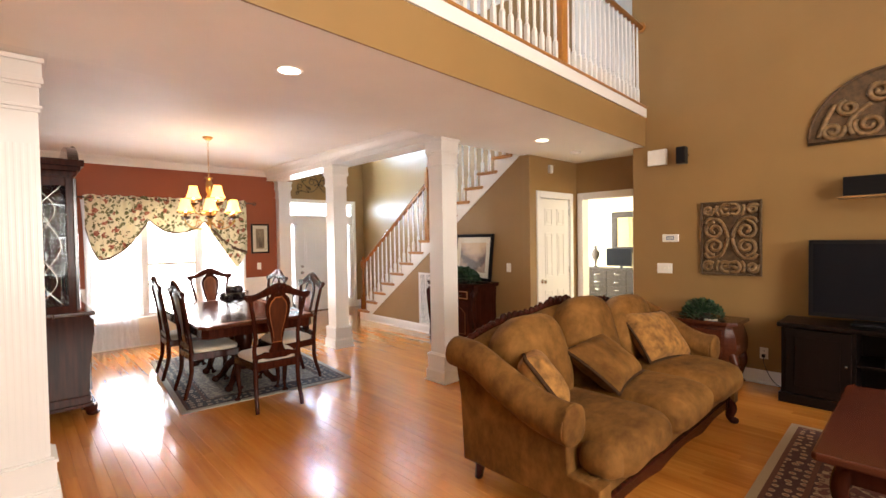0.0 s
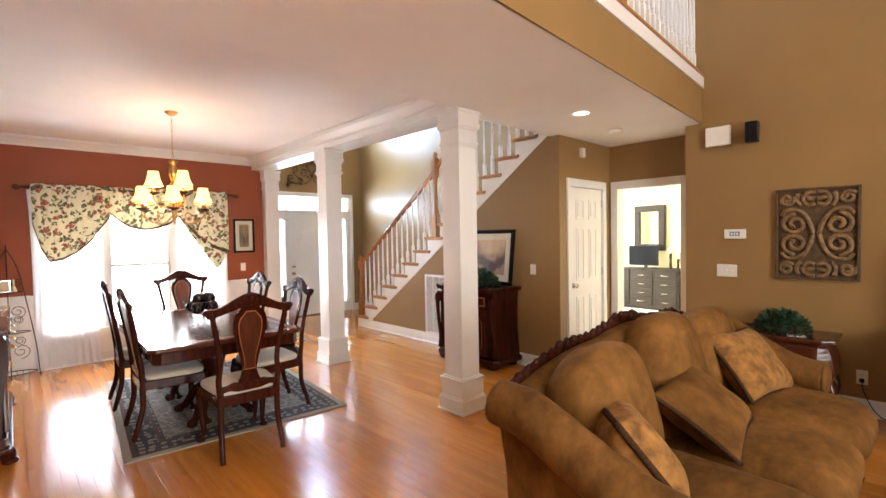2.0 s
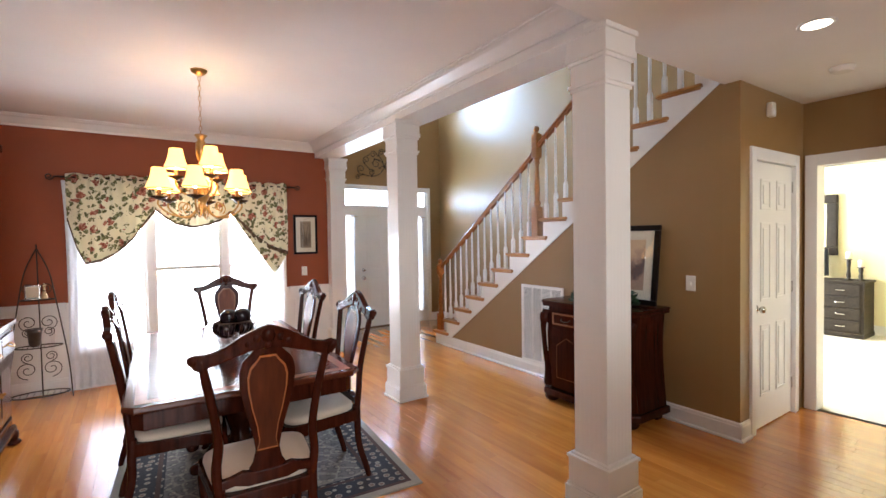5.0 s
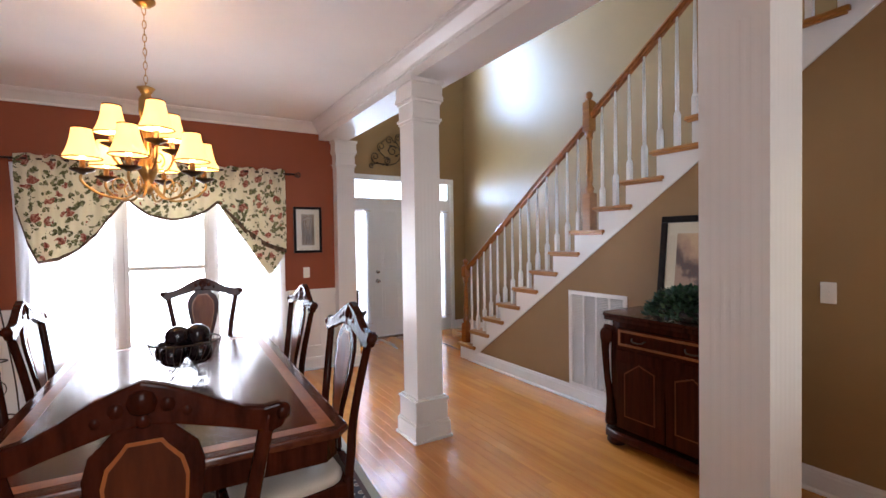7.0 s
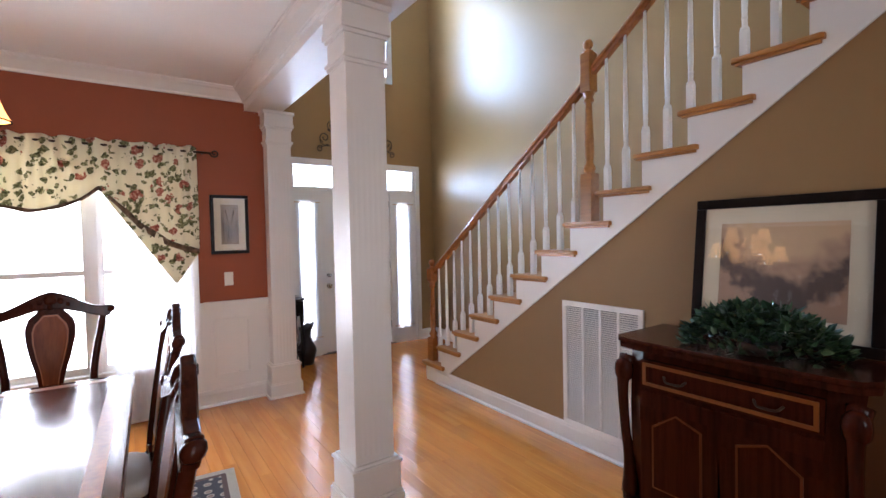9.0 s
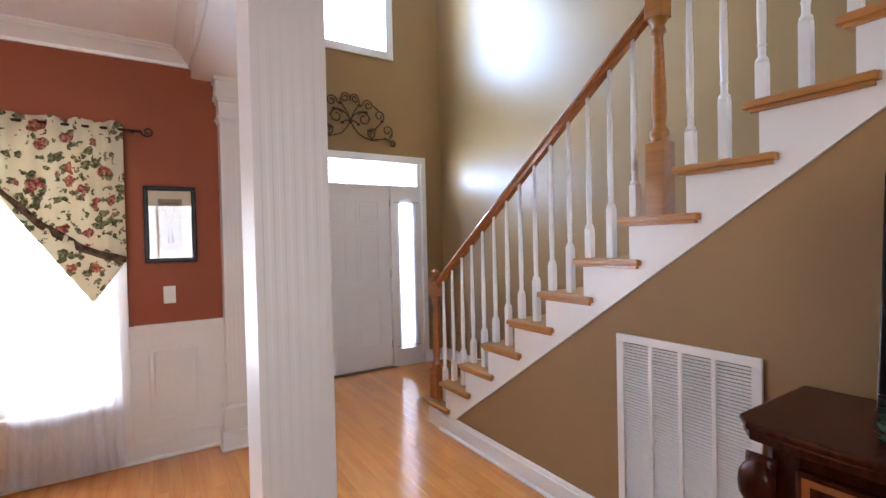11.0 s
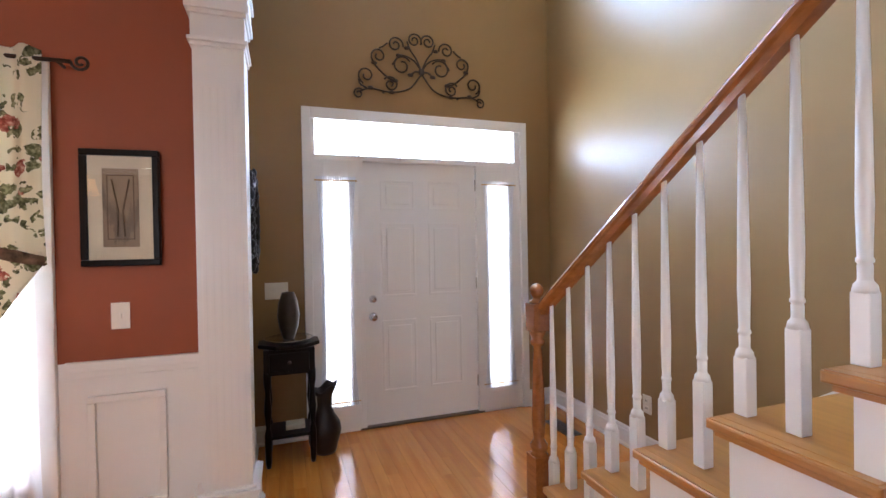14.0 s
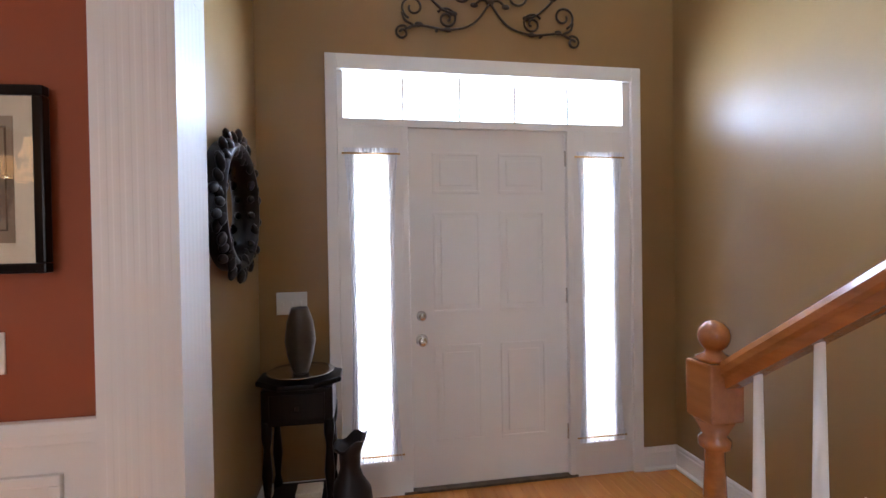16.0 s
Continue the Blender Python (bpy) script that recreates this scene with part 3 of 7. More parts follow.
crown("trim_crown_front", ((-0.12, DW), (3.16, DW)), (0, -1), DC - 0.001)
crown("trim_crown_side", ((-0.12, 3.15), (-0.12, DW)), (1, 0), DC - 0.002)
crown("trim_crown_beam", ((3.16, 3.27), (3.16, DW)), (-1, 0), DC - 0.002)


def run_board(name, x0, y0, x1, y1, out, h=0.135, t=0.016, label="white painted baseboard"):
    """Baseboard with a moulded top edge and a shoe."""
    prof = [(0, 0), (t + 0.012, 0), (t + 0.012, 0.012), (t, 0.022), (t, h - 0.03), (t * 0.75, h - 0.022), (t * 0.75, h - 0.012), (t * 0.35, h), (0, h)]
    bm = bmesh.new()
    a = [bm.verts.new((x0 + out[0] * u, y0 + out[1] * u, v)) for u, v in prof]
    b = [bm.verts.new((x1 + out[0] * u, y1 + out[1] * u, v)) for u, v in prof]
    n = len(prof)
    fs = [bm.faces.new(a), bm.faces.new(list(reversed(b)))]
    for i in range(n):
        fs.append(bm.faces.new((a[(i + 1) % n], a[i], b[i], b[(i + 1) % n])))
    bmesh.ops.recalc_face_normals(bm, faces=fs)
    return structure(name, bm, WHITE, label, "baseboard")


run_board("baseboard_living", TVX, -4.2, TVX, NY, (-1, 0))
run_board("baseboard_stair", SX, CY - 0.016, SX, 7.1, (-1, 0))
run_board("baseboard_closet", SX - 0.02, CY, 4.855, CY, (0, -1))
run_board("baseboard_foyer", 3.46, DW + 0.16, 3.46, FW, (1, 0))
run_board("baseboard_foyer_front", 3.46, FW, 3.815, FW, (0, -1))
run_board("baseboard_foyer_front", 5.63, FW, HX, FW, (0, -1))
run_board("baseboard_stair_wall", HX, 7.4, HX, FW, (-1, 0))
run_board("baseboard_dining", -0.12, DW, 3.278, DW, (0, -1), 0.14)
run_board("baseboard_dining_side", -0.12, 3.5, -0.12, DW, (1, 0), 0.14)
run_board("baseboard_bedroom", 9.98, 0.5, 9.98, 6.2, (-1, 0))

# chair rail and wainscot panels
structure("trim_chair_rail", boxes((-0.12, DW - 0.03, 0.865, 0.55, DW, 0.905), (2.785, DW - 0.03, 0.865, 3.318, DW, 0.905), (-0.12, DW - 0.018, 0.835, 0.55, DW, 0.865), (2.785, DW - 0.018, 0.835, 3.318, DW, 0.865), (-0.119, 3.5, 0.865, -0.09, DW - 0.03, 0.905), bev=0.004), WHITE, "white chair rail", "moulding")


def panel_frame(bm, a0, a1, z0, z1, y, w=0.030, d=0.020):
    for q in ((a0, z0, a1, z0 + w), (a0, z1 - w, a1, z1), (a0, z0 + w, a0 + w, z1 - w), (a1 - w, z0 + w, a1, z1 - w)):
        box(bm, q[0], y - d, q[1], q[2], y, q[3], bev=0.004)


bm = bmesh.new()
panel_frame(bm, 2.86, 3.16, 0.24, 0.75, DW + 0.002)
panel_frame(bm, -0.04, 0.46, 0.24, 0.75, DW + 0.002)
structure("trim_wainscot", bm, WHITE, "white raised wainscot panel frames", "moulding")


# ---------------------------------------------------------------- columns
def column(cx, cy, depth=0.0):
    """Square fluted column with plinth and moulded cap. depth > 0: engaged, so much deeper on the far side."""
    top = thing("column", "white painted square fluted column with moulded cap and plinth", "column", pose(cx, cy, 0), group="room columns")

    def sq(h, z0, z1, bev=0.004):
        bm = bmesh.new()
        box(bm, -h, -h, z0, h, h + depth, z1, bev=bev)
        return bm
    bm = sq(0.145, 0, 0.12)
    for h, z0, z1 in ((0.137, 0.12, 0.135), (0.130, 0.135, 0.275), (0.138, 0.275, 0.292), (0.122, 0.292, 0.305)):
        box(bm, -h, -h, z0, h, h + depth, z1, bev=0.003)
    box(bm, -0.157, -0.157, 0, 0.157, 0.157 + depth, 0.019, bev=0.007)
    part("plinth", bm, WHITE, top)
    h, out = 0.105, []
    n, fw, fd = 6, 0.020, 0.0007
    for s in range(4):
        ca, sa = round(math.cos(s * math.pi / 2)), round(math.sin(s * math.pi / 2))
        side = [(-h, -h)]
        for i in range(n):
            c = -h + (i + 1) * 2 * h / (n + 1)
            side += [(c - fw / 2, -h), (c - fw / 3, -h + fd * 0.8), (c, -h + fd), (c + fw / 3, -h + fd * 0.8), (c + fw / 2, -h)]
        out += [(x * ca - y * sa, x * sa + y * ca) for x, y in side]
    bm = bmesh.new()
    prism(bm, out, 0.34, 2.1, plane="xy")
    box(bm, -h, -h, 0.3, h, h + depth, 0.34)
    box(bm, -h, -h, 2.1, h, h + depth, 2.3)
    if depth:
        box(bm, -h, h - 0.002, 0.34, h, h + depth, 2.1)
    part("shaft", bm, WHITE, top)
    bm = sq(0.114, 2.28, 2.30, 0.003)
    for h2, z0, z1 in ((0.123, 2.30, 2.318), (0.111, 2.318, 2.42), (0.120, 2.42, 2.44), (0.131, 2.44, 2.475), (0.126, 2.475, 2.555), (0.138, 2.555, CL - 0.002)):
        box(bm, -h2, -h2, z0, h2, h2 + depth, z1, bev=0.003)
    part("cap", bm, WHITE, top)
    return top


column(3.245, 3.378)
column(3.25, 5.60)
column(3.42, 7.775, 0.02)
column(-0.122, 3.36)

# ---------------------------------------------------------------- stair
stair = thing("staircase", "white staircase with oak treads against the olive wall", "staircase", kind="structure")
STEPS = 15
bm = bmesh.new()
out = [(R1, 0.0)]
for k in range(1, STEPS + 1):
    out += [(riser_y(k), RISE * k - 0.028), (riser_y(k + 1), RISE * k - 0.028)]
low = lambda y: 0.068 + RISE / RUN * (6.969 - y)
out += [(riser_y(STEPS + 1), low(riser_y(STEPS + 1))), (7.094, 0.0)]
prism(bm, list(reversed(out)), SX - 0.012, SX + 0.03, plane="yz")
part("stringer", bm, WHITE, stair, "white cut stringer")
tread_bm = bmesh.new()
prof = [(0.0, -0.028), (0.035, -0.028), (0.042, -0.02), (0.042, -0.008), (0.036, 0.0), (-RUN + 0.002, 0.0), (-RUN + 0.002, -0.028)]
prism(tread_bm, prof, SX - 0.005, HX - 0.018, plane="yz")
prism(tread_bm, [(0.042, -0.028), (0.042, -0.004), (-RUN - 0.058, -0.004), (-RUN - 0.058, -0.028)], SX - 0.042, SX - 0.0055, 0.006, plane="yz")
box(tread_bm, SX - 0.036, -RUN - 0.05, -0.005, SX - 0.0055, 0.036, -0.0005)
box(tread_bm, SX - 0.03, -RUN - 0.045, -0.042, SX - 0.0125, 0.025, -0.0285)
t0 = part("tread", tread_bm, OAK, stair, "honey oak tread with rounded nosing")
t0.location = (0, riser_y(1), RISE)
riser_mesh = part("riser", boxes((SX + 0.031, -0.018, 0.0, HX - 0.018, 0.0, RISE - 0.028)), WHITE, stair)
riser_mesh.location = (0, riser_y(1), 0)
for k in range(2, STEPS + 1):
    for src, z in ((t0, RISE * k), (riser_mesh, RISE * (k - 1))):
        c = new(src.name.split(".")[0], src.data)
        c.parent, c.location = stair, (0, riser_y(k), z)
c = new("riser", riser_mesh.data)
c.parent, c.location = stair, (0, riser_y(16), RISE * 15)
bm = bmesh.new()
prism(bm, [(7.42, 0.0), (7.42, 0.14), (7.30, 0.30), (riser_y(16), 0.30 + RISE / RUN * (7.30 - riser_y(16))), (riser_y(16), RISE / RUN * (7.2 - riser_y(16)) - 0.1), (7.2, 0.0)], HX - 0.017, HX - 0.0005, plane="yz")
part("skirt", bm, WHITE, stair, "white skirt board on the wall side")
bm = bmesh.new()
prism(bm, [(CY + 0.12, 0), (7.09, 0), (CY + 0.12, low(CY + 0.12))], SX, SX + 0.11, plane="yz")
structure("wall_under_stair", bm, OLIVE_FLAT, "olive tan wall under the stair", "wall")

# railing
rail = thing("stair_railing", "oak handrail with turned newels and white balusters", "railing")


def rail_z(y):
    return 1.07 + RISE / RUN * (7.242 - y)


NX = 4.778


def newel(y, z0, sq0, z_block, z_block_top, mat):
    """Square foot, turned shaft, square block and ball."""
    bm = bmesh.new()
    box(bm, -0.043, -0.043, z0, 0.043, 0.043, sq0, bev=0.004)
    zt = z_block - sq0
    lathe(bm, [(0.042, 0.0), (0.030, 0.012), (0.040, 0.03), (0.040, 0.045), (0.024, 0.07), (0.031, 0.14), (0.030, 0.22), (0.022, zt - 0.13), (0.020, zt - 0.07), (0.033, zt - 0.06), (0.033, zt - 0.045), (0.024, zt - 0.035), (0.042, zt)], 0, 0, sq0, 16)
    box(bm, -0.040, -0.040, z_block, 0.040, 0.040, z_block_top, bev=0.006)
    lathe(bm, [(0.032, 0), (0.038, 0.008), (0.022, 0.016), (0.016, 0.024), (0.025, 0.032), (0.031, 0.044), (0.033, 0.057), (0.030, 0.071), (0.019, 0.084), (0.004, 0.09)], 0, 0, z_block_top, 16)
    p = part("newel", bm, mat, rail, "turned honey oak newel with ball finial")
    p.location = (NX - (0.012 if y > 7 else 0), y, 0)
    return p


newel(7.245, RISE, 0.42, 0.985, 1.112, OAK_RED)
newel(5.349, RISE * 8, 1.82, 2.35, 2.605, OAK)


def handrail(name, x, ya, yb, parent, zf):
    """Moulded rail section swept along the slope."""
    sec = [(-0.018, -0.035), (0.018, -0.035), (0.022, -0.012), (0.031, -0.004), (0.031, 0.012), (0.022, 0.028), (0.0, 0.034), (-0.022, 0.028), (-0.031, 0.012), (-0.031, -0.004), (-0.022, -0.012)]
    bm = bmesh.new()
    ends = [[bm.verts.new((x + u, y, zf(y) + v)) for u, v in sec] for y in (ya, yb)]
    n = len(sec)
    fs = [bm.faces.new(ends[0]), bm.faces.new(list(reversed(ends[1])))]
    for i in range(n):
        fs.append(bm.faces.new((ends[0][(i + 1) % n], ends[0][i], ends[1][i], ends[1][(i + 1) % n])))
    bmesh.ops.recalc_face_normals(bm, faces=fs)
    return part(name, bm, OAK_RED, parent, "moulded honey oak handrail")


handrail("handrail", NX, 7.215, 5.392, rail, rail_z)
handrail("handrail", NX, 5.306, 3.3, rail, lambda y: rail_z(y) + 0.03)


def baluster_bm(length, foot=0.20):
    """Square foot, vase turning, long taper."""
    bm = bmesh.new()
    s = 0.0180
    box(bm, -s, -s, 0, s, s, foot - 0.022, bev=0.003)
    lathe(bm, [(s * 1.22, -0.024), (s * 1.08, -0.008), (s * 0.74, 0.0), (s * 0.70, 0.004), (s * 0.72, 0.030), (s * 0.64, 0.034), (s * 0.84, 0.038), (s * 0.84, 0.044), (s * 0.70, 0.048), (s * 0.84, 0.15), (s * 0.74, 0.3), (s * 0.44, length - foot)], 0, 0, foot, 12)
    return bm


mesh_for = {}
for k in range(1, STEPS + 1):
    for j, off in enumerate((-0.02, 0.112)):
        if (k == 1 and j == 0) or (k == 8 and j == 1):
            continue
        y = riser_y(k) - off
        y -= max(0.0, 0.03 * (y - 6.1))
        ln = rail_z(y) + (0.03 if y < 5.34 else 0) - 0.03 - RISE * k
        key = (j, y < 5.34)
        if key not in mesh_for:
            ob = part("baluster", baluster_bm(ln, 0.17 if j == 0 else 0.17 + 0.13 * RISE / RUN), WHITE, rail)
            mesh_for[key] = ob.data
        else:
            ob = new("baluster", mesh_for[key])
            ob.parent = rail
        ob.location = (NX, y, RISE * k)

# landing railing
lrail = thing("landing_railing", "oak rail with white balusters along the upper landing", "railing")
bal = part("baluster", baluster_bm(0.93, 0.2), WHITE, lrail)
xs = [-2.9 + 0.112 * i for i in range(74)]
bal.location = (xs[0], edge_y(xs[0]) + 0.03, 3.05)
for x in xs[1:]:
    if abs(x - 3.46) < 0.06:
        continue
    c = new("baluster", bal.data)
    c.parent, c.location = lrail, (x, edge_y(x) + 0.03, 3.05)
bm = bmesh.new()
prism(bm, [(-3.0, edge_y(-3) - 0.045), (TVX, edge_y(TVX) - 0.045), (TVX, edge_y(TVX) + 0.1), (-3.0, edge_y(-3) + 0.1)], 3.03, 3.053, 0.006, plane="xy")
part("shoe", bm, OAK, lrail, "oak nosing under the balusters")
bm = bmesh.new()
tube(bm, [(-3.0, edge_y(-3) + 0.03, 4.0), (TVX - 0.02, edge_y(TVX) + 0.03, 4.0)], 0.032, 10)
part("handrail", bm, OAK, lrail, "honey oak handrail")
bm = bmesh.new()
tube(bm, [(TVX - 0.024, edge_y(TVX) + 0.03, 4.0), (TVX - 0.001, edge_y(TVX) + 0.03, 4.0)], 0.06, 16)
part("rosette", bm, OAK, lrail, "round oak rosette on the wall")
bm = bmesh.new()
box(bm, 3.415, edge_y(3.46) - 0.02, 3.04, 3.505, edge_y(3.46) + 0.07, 4.16, bev=0.006)
lathe(bm, [(0.05, 0), (0.03, 0.03), (0.05, 0.07), (0.02, 0.11)], 3.46, edge_y(3.46) + 0.025, 4.16, 12)
part("newel", bm, OAK, lrail, "square honey oak newel")
# ---------------------------------------------------------------- openings: entrance, windows, doors
def slab_door(w, h, t, panels, top, mat=WHITE):
    """Six-panel door leaf in x and z, face towards -y, hung at x = 0."""
    bm = boxes((0, 0, 0, w, t, h), bev=0.002)
    leaf = part("leaf", bm, mat, top)
    for x0, x1, z0, z1 in panels:
        bm = bmesh.new()
        for q in ((x0, z0, x1, z0 + 0.018), (x0, z1 - 0.018, x1, z1), (x0, z0 + 0.018, x0 + 0.018, z1 - 0.018), (x1 - 0.018, z0 + 0.018, x1, z1 - 0.018)):
            box(bm, q[0], -0.0075, q[1], q[2], 0.0005, q[3], bev=0.003)
        box(bm, x0 + 0.042, -0.0082, z0 + 0.042, x1 - 0.042, 0.0005, z1 - 0.042, bev=0.005)
        part("panel", bm, mat, leaf)
    return leaf


def six(w, h):
    s, g = 0.13, 0.11
    xa, xb = (s, w / 2 - g / 2), (w / 2 + g / 2, w - s)
    rows = ((0.24, 0.79), (0.97, h - 0.46), (h - 0.36, h - 0.13))
    return [(x0, x1, z0, z1) for x0, x1 in (xa, xb) for z0, z1 in rows]


def knob(bm, x, z, y=0.0, r=0.027):
    lathe(bm, [(r * 1.15, 0), (r * 1.15, 0.006), (r * 0.45, 0.012), (r * 0.42, 0.03), (r * 0.9, 0.036), (r, 0.048), (r * 0.85, 0.06), (r * 0.3, 0.066)], 0, 0, 0, 14)
    return bm


entry = thing("door_1", "white six-panel entrance door with transom and curtained sidelights", "door", pose(0, FW, 0), kind="structure")
leaf = slab_door(0.916, 2.0, 0.045, six(0.916, 2.0), entry)
leaf.location = (4.254, 0.025, 0.02)
for z, kind in ((0.825, "door_knob"), (0.96, "deadbolt")):
    bm = bmesh.new()
    knob(bm, 0, 0, r=0.029 if kind == "door_knob" else 0.024)
    p = part(kind, bm, CHROME, leaf, "satin nickel " + kind.replace("_", " "), pose(0.058, 0, z, 90))
for z in (0.2, 1.0, 1.8):
    part("hinge", boxes((0.912, -0.008, z, 0.926, 0.004, z + 0.09), bev=0.002), CHROME, leaf)
bm = bmesh.new()
for q in ((3.815, 0, 3.875, 2.397), (5.57, 0, 5.63, 2.397), (3.875, 2.315, 5.57, 2.397)):
    box(bm, q[0], -0.022, q[1], q[2], 0.1, q[3], bev=0.005)
part("casing", bm, WHITE, entry, "white moulded door casing")
bm = bmesh.new()
for q in ((3.875, 2.02, 5.57, 2.062), (4.215, 0, 4.25, 2.02), (5.175, 0, 5.21, 2.02), (3.875, 0, 4.215, 0.2), (5.21, 0, 5.57, 0.2), (3.875, 0.2, 3.962, 2.02), (4.138, 0.2, 4.215, 2.02), (5.21, 0.2, 5.278, 2.02), (5.452, 0.2, 5.57, 2.02), (3.962, 1.88, 4.138, 2.02), (5.278, 1.88, 5.452, 2.02), (3.875, 2.062, 3.905, 2.315), (5.525, 2.062, 5.57, 2.315)):
    box(bm, q[0], 0.0, q[1], q[2], 0.09, q[3], bev=0.002)
part("door_frame", bm, WHITE, entry, "white frame of door, sidelights and transom")
part("threshold", boxes((4.2, -0.006, 0.0, 5.22, 0.1, 0.014), bev=0.004), BRONZE_D, entry, "dark metal threshold")
for i in range(1, 5):
    x = 3.905 + i * 1.62 / 5
    part("muntin", boxes((x - 0.006, 0.045, 2.062, x + 0.006, 0.06, 2.315)), WHITE, entry)
for x0, x1, z0, z1 in ((3.905, 5.525, 2.062, 2.315), (3.962, 4.138, 0.2, 1.88), (5.278, 5.452, 0.2, 1.88)):
    g = part("pane", boxes((x0, 0.064, z0, x1, 0.070, z1)), GLASS, entry, "clear glass pane")
    g.visible_shadow = False


def gathered(w, h, folds, depth, n=90, pinch=0.12):
    """Gathered sheer panel hanging in x and z, pulled in a little at both ends."""
    bm = bmesh.new()
    rows = []
    nz = 14
    for j in range(nz + 1):
        z = h * j / nz
        k = abs(2 * j / nz - 1)
        row = []
        for i in range(n + 1):
            u = i / n
            amp = depth * (0.6 + 0.4 * math.sin(u * 9 + j * 0.25))
            row.append(bm.verts.new(((u - 0.5) * w * (1 - pinch * (1 - k ** 3)) + w / 2, amp * math.sin(u * folds * 2 * math.pi + 0.6 * math.sin(j * 0.5)), z)))
        rows.append(row)
    for a, b in zip(rows, rows[1:]):
        for i in range(n):
            f = bm.faces.new((a[i], a[i + 1], b[i + 1], b[i]))
            f.smooth = True
    return bm


for x0 in (3.905, 5.225):
    cur = thing("sidelight_curtain", "gathered white voile curtain over the sidelight", "curtain", pose(x0, FW - 0.012, 0.2), group="sidelight curtains")
    part("fabric", gathered(0.29, 1.7, 17, 0.009, 140, 0.2), VOILE, cur)
    for z in (0.03, 1.67):
        bm = bmesh.new()
        tube(bm, [(-0.01, 0.0, z), (0.30, 0.0, z)], 0.005, 8)
        part("rod", bm, BRASS, cur, "thin brass rod")

# upper foyer window
up = thing("window_1", "white framed upper foyer window", "window", pose(0, FW, 0), kind="structure")
bm = bmesh.new()
for q in ((4.215, 3.46, 4.30, 5.2), (5.16, 3.46, 5.245, 5.2), (4.30, 3.46, 5.16, 3.545), (4.30, 5.115, 5.16, 5.2)):
    box(bm, q[0], -0.02, q[1], q[2], 0.08, q[3], bev=0.004)
part("window_frame", bm, WHITE, up)
g = part("pane", boxes((4.30, 0.07, 3.545, 5.16, 0.076, 5.115)), GLASS, up)
g.visible_shadow = False

# dining window: three sashes
win = thing("window_2", "white triple double-hung dining window with bright daylight", "window", pose(0, DW, 0), kind="structure")
bm = bmesh.new()
for q in ((0.585, 0.15, 0.67, 2.2), (2.67, 0.15, 2.755, 2.2), (0.67, 2.11, 2.67, 2.2)):
    box(bm, q[0], -0.022, q[1], q[2], 0.02, q[3], bev=0.004)
part("casing", bm, WHITE, win)
part("window_sill", boxes((0.671, -0.036, 0.40, 2.669, 0.06, 0.43), (0.671, -0.018, 0.32, 2.669, 0.0, 0.40), bev=0.005), WHITE, win)
part("mullion", boxes((1.255, 0.0, 0.43, 1.315, 0.1, 2.11), bev=0.003), WHITE, win)
part("mullion", boxes((2.015, 0.0, 0.43, 2.075, 0.1, 2.11), bev=0.003), WHITE, win)
for x0, x1 in ((0.67, 1.255), (1.315, 2.015), (2.075, 2.67)):
    bm = bmesh.new()
    for q in ((x0, 0.43, x0 + 0.035, 2.11), (x1 - 0.035, 0.43, x1, 2.11), (x0 + 0.035, 0.43, x1 - 0.035, 0.48), (x0 + 0.035, 1.185, x1 - 0.035, 1.225), (x0 + 0.035, 2.06, x1 - 0.035, 2.11)):
        box(bm, q[0], 0.03, q[1], q[2], 0.075, q[3], bev=0.002)
    part("sash", bm, WHITE, win)
    for z0, z1 in ((0.48, 1.185), (1.225, 2.06)):
        g = part("pane", boxes((x0 + 0.035, 0.05, z0, x1 - 0.035, 0.055, z1)), GLASS, win)
        g.visible_shadow = False

# white glare of the day beyond the openings
DAY = glow("overcast_daylight", (1.0, 1.0, 1.0), 3.5)
for nm, b in (("backdrop_dining", (-0.8, 9.0, -0.25, 3.2, 9.02, 3.0)), ("backdrop_entrance", (3.2, 9.6, -0.25, 6.4, 9.62, 6.0)), ("backdrop_living", (-2.0, -5.0, 0.2, 4.0, -4.98, 5.2)), ("backdrop_bedroom", (6.8, 6.8, 0.4, 9.4, 6.82, 2.5))):
    structure(nm, boxes(b), DAY, "white glare of the overcast day", "backdrop")

# living room windows behind the walk: unseen, position assumed, added to light the room
for nm, z0, z1 in (("window_3", 0.7, 2.7), ("window_4", 3.4, 4.8)):
    wv = thing(nm, "white framed living room window, unseen and assumed", "window", kind="structure")
    bm = bmesh.new()
    for x in (-0.6, 0.45, 1.5, 2.54):
        box(bm, x, -4.33, z0, x + 0.06, -4.19, z1)
    box(bm, -0.54, -4.33, z0, 2.54, -4.19, z0 + 0.06)
    box(bm, -0.54, -4.33, z1 - 0.06, 2.54, -4.19, z1)
    part("window_frame", bm, WHITE, wv)
wv = thing("window_5", "white framed bedroom window", "window", kind="structure")
part("window_frame", boxes((7.1, 6.19, 0.75, 7.16, 6.34, 2.25), (8.84, 6.19, 0.75, 8.9, 6.34, 2.25), (7.16, 6.19, 0.75, 8.84, 6.34, 0.81), (7.16, 6.19, 2.19, 8.84, 6.34, 2.25)), WHITE, wv)

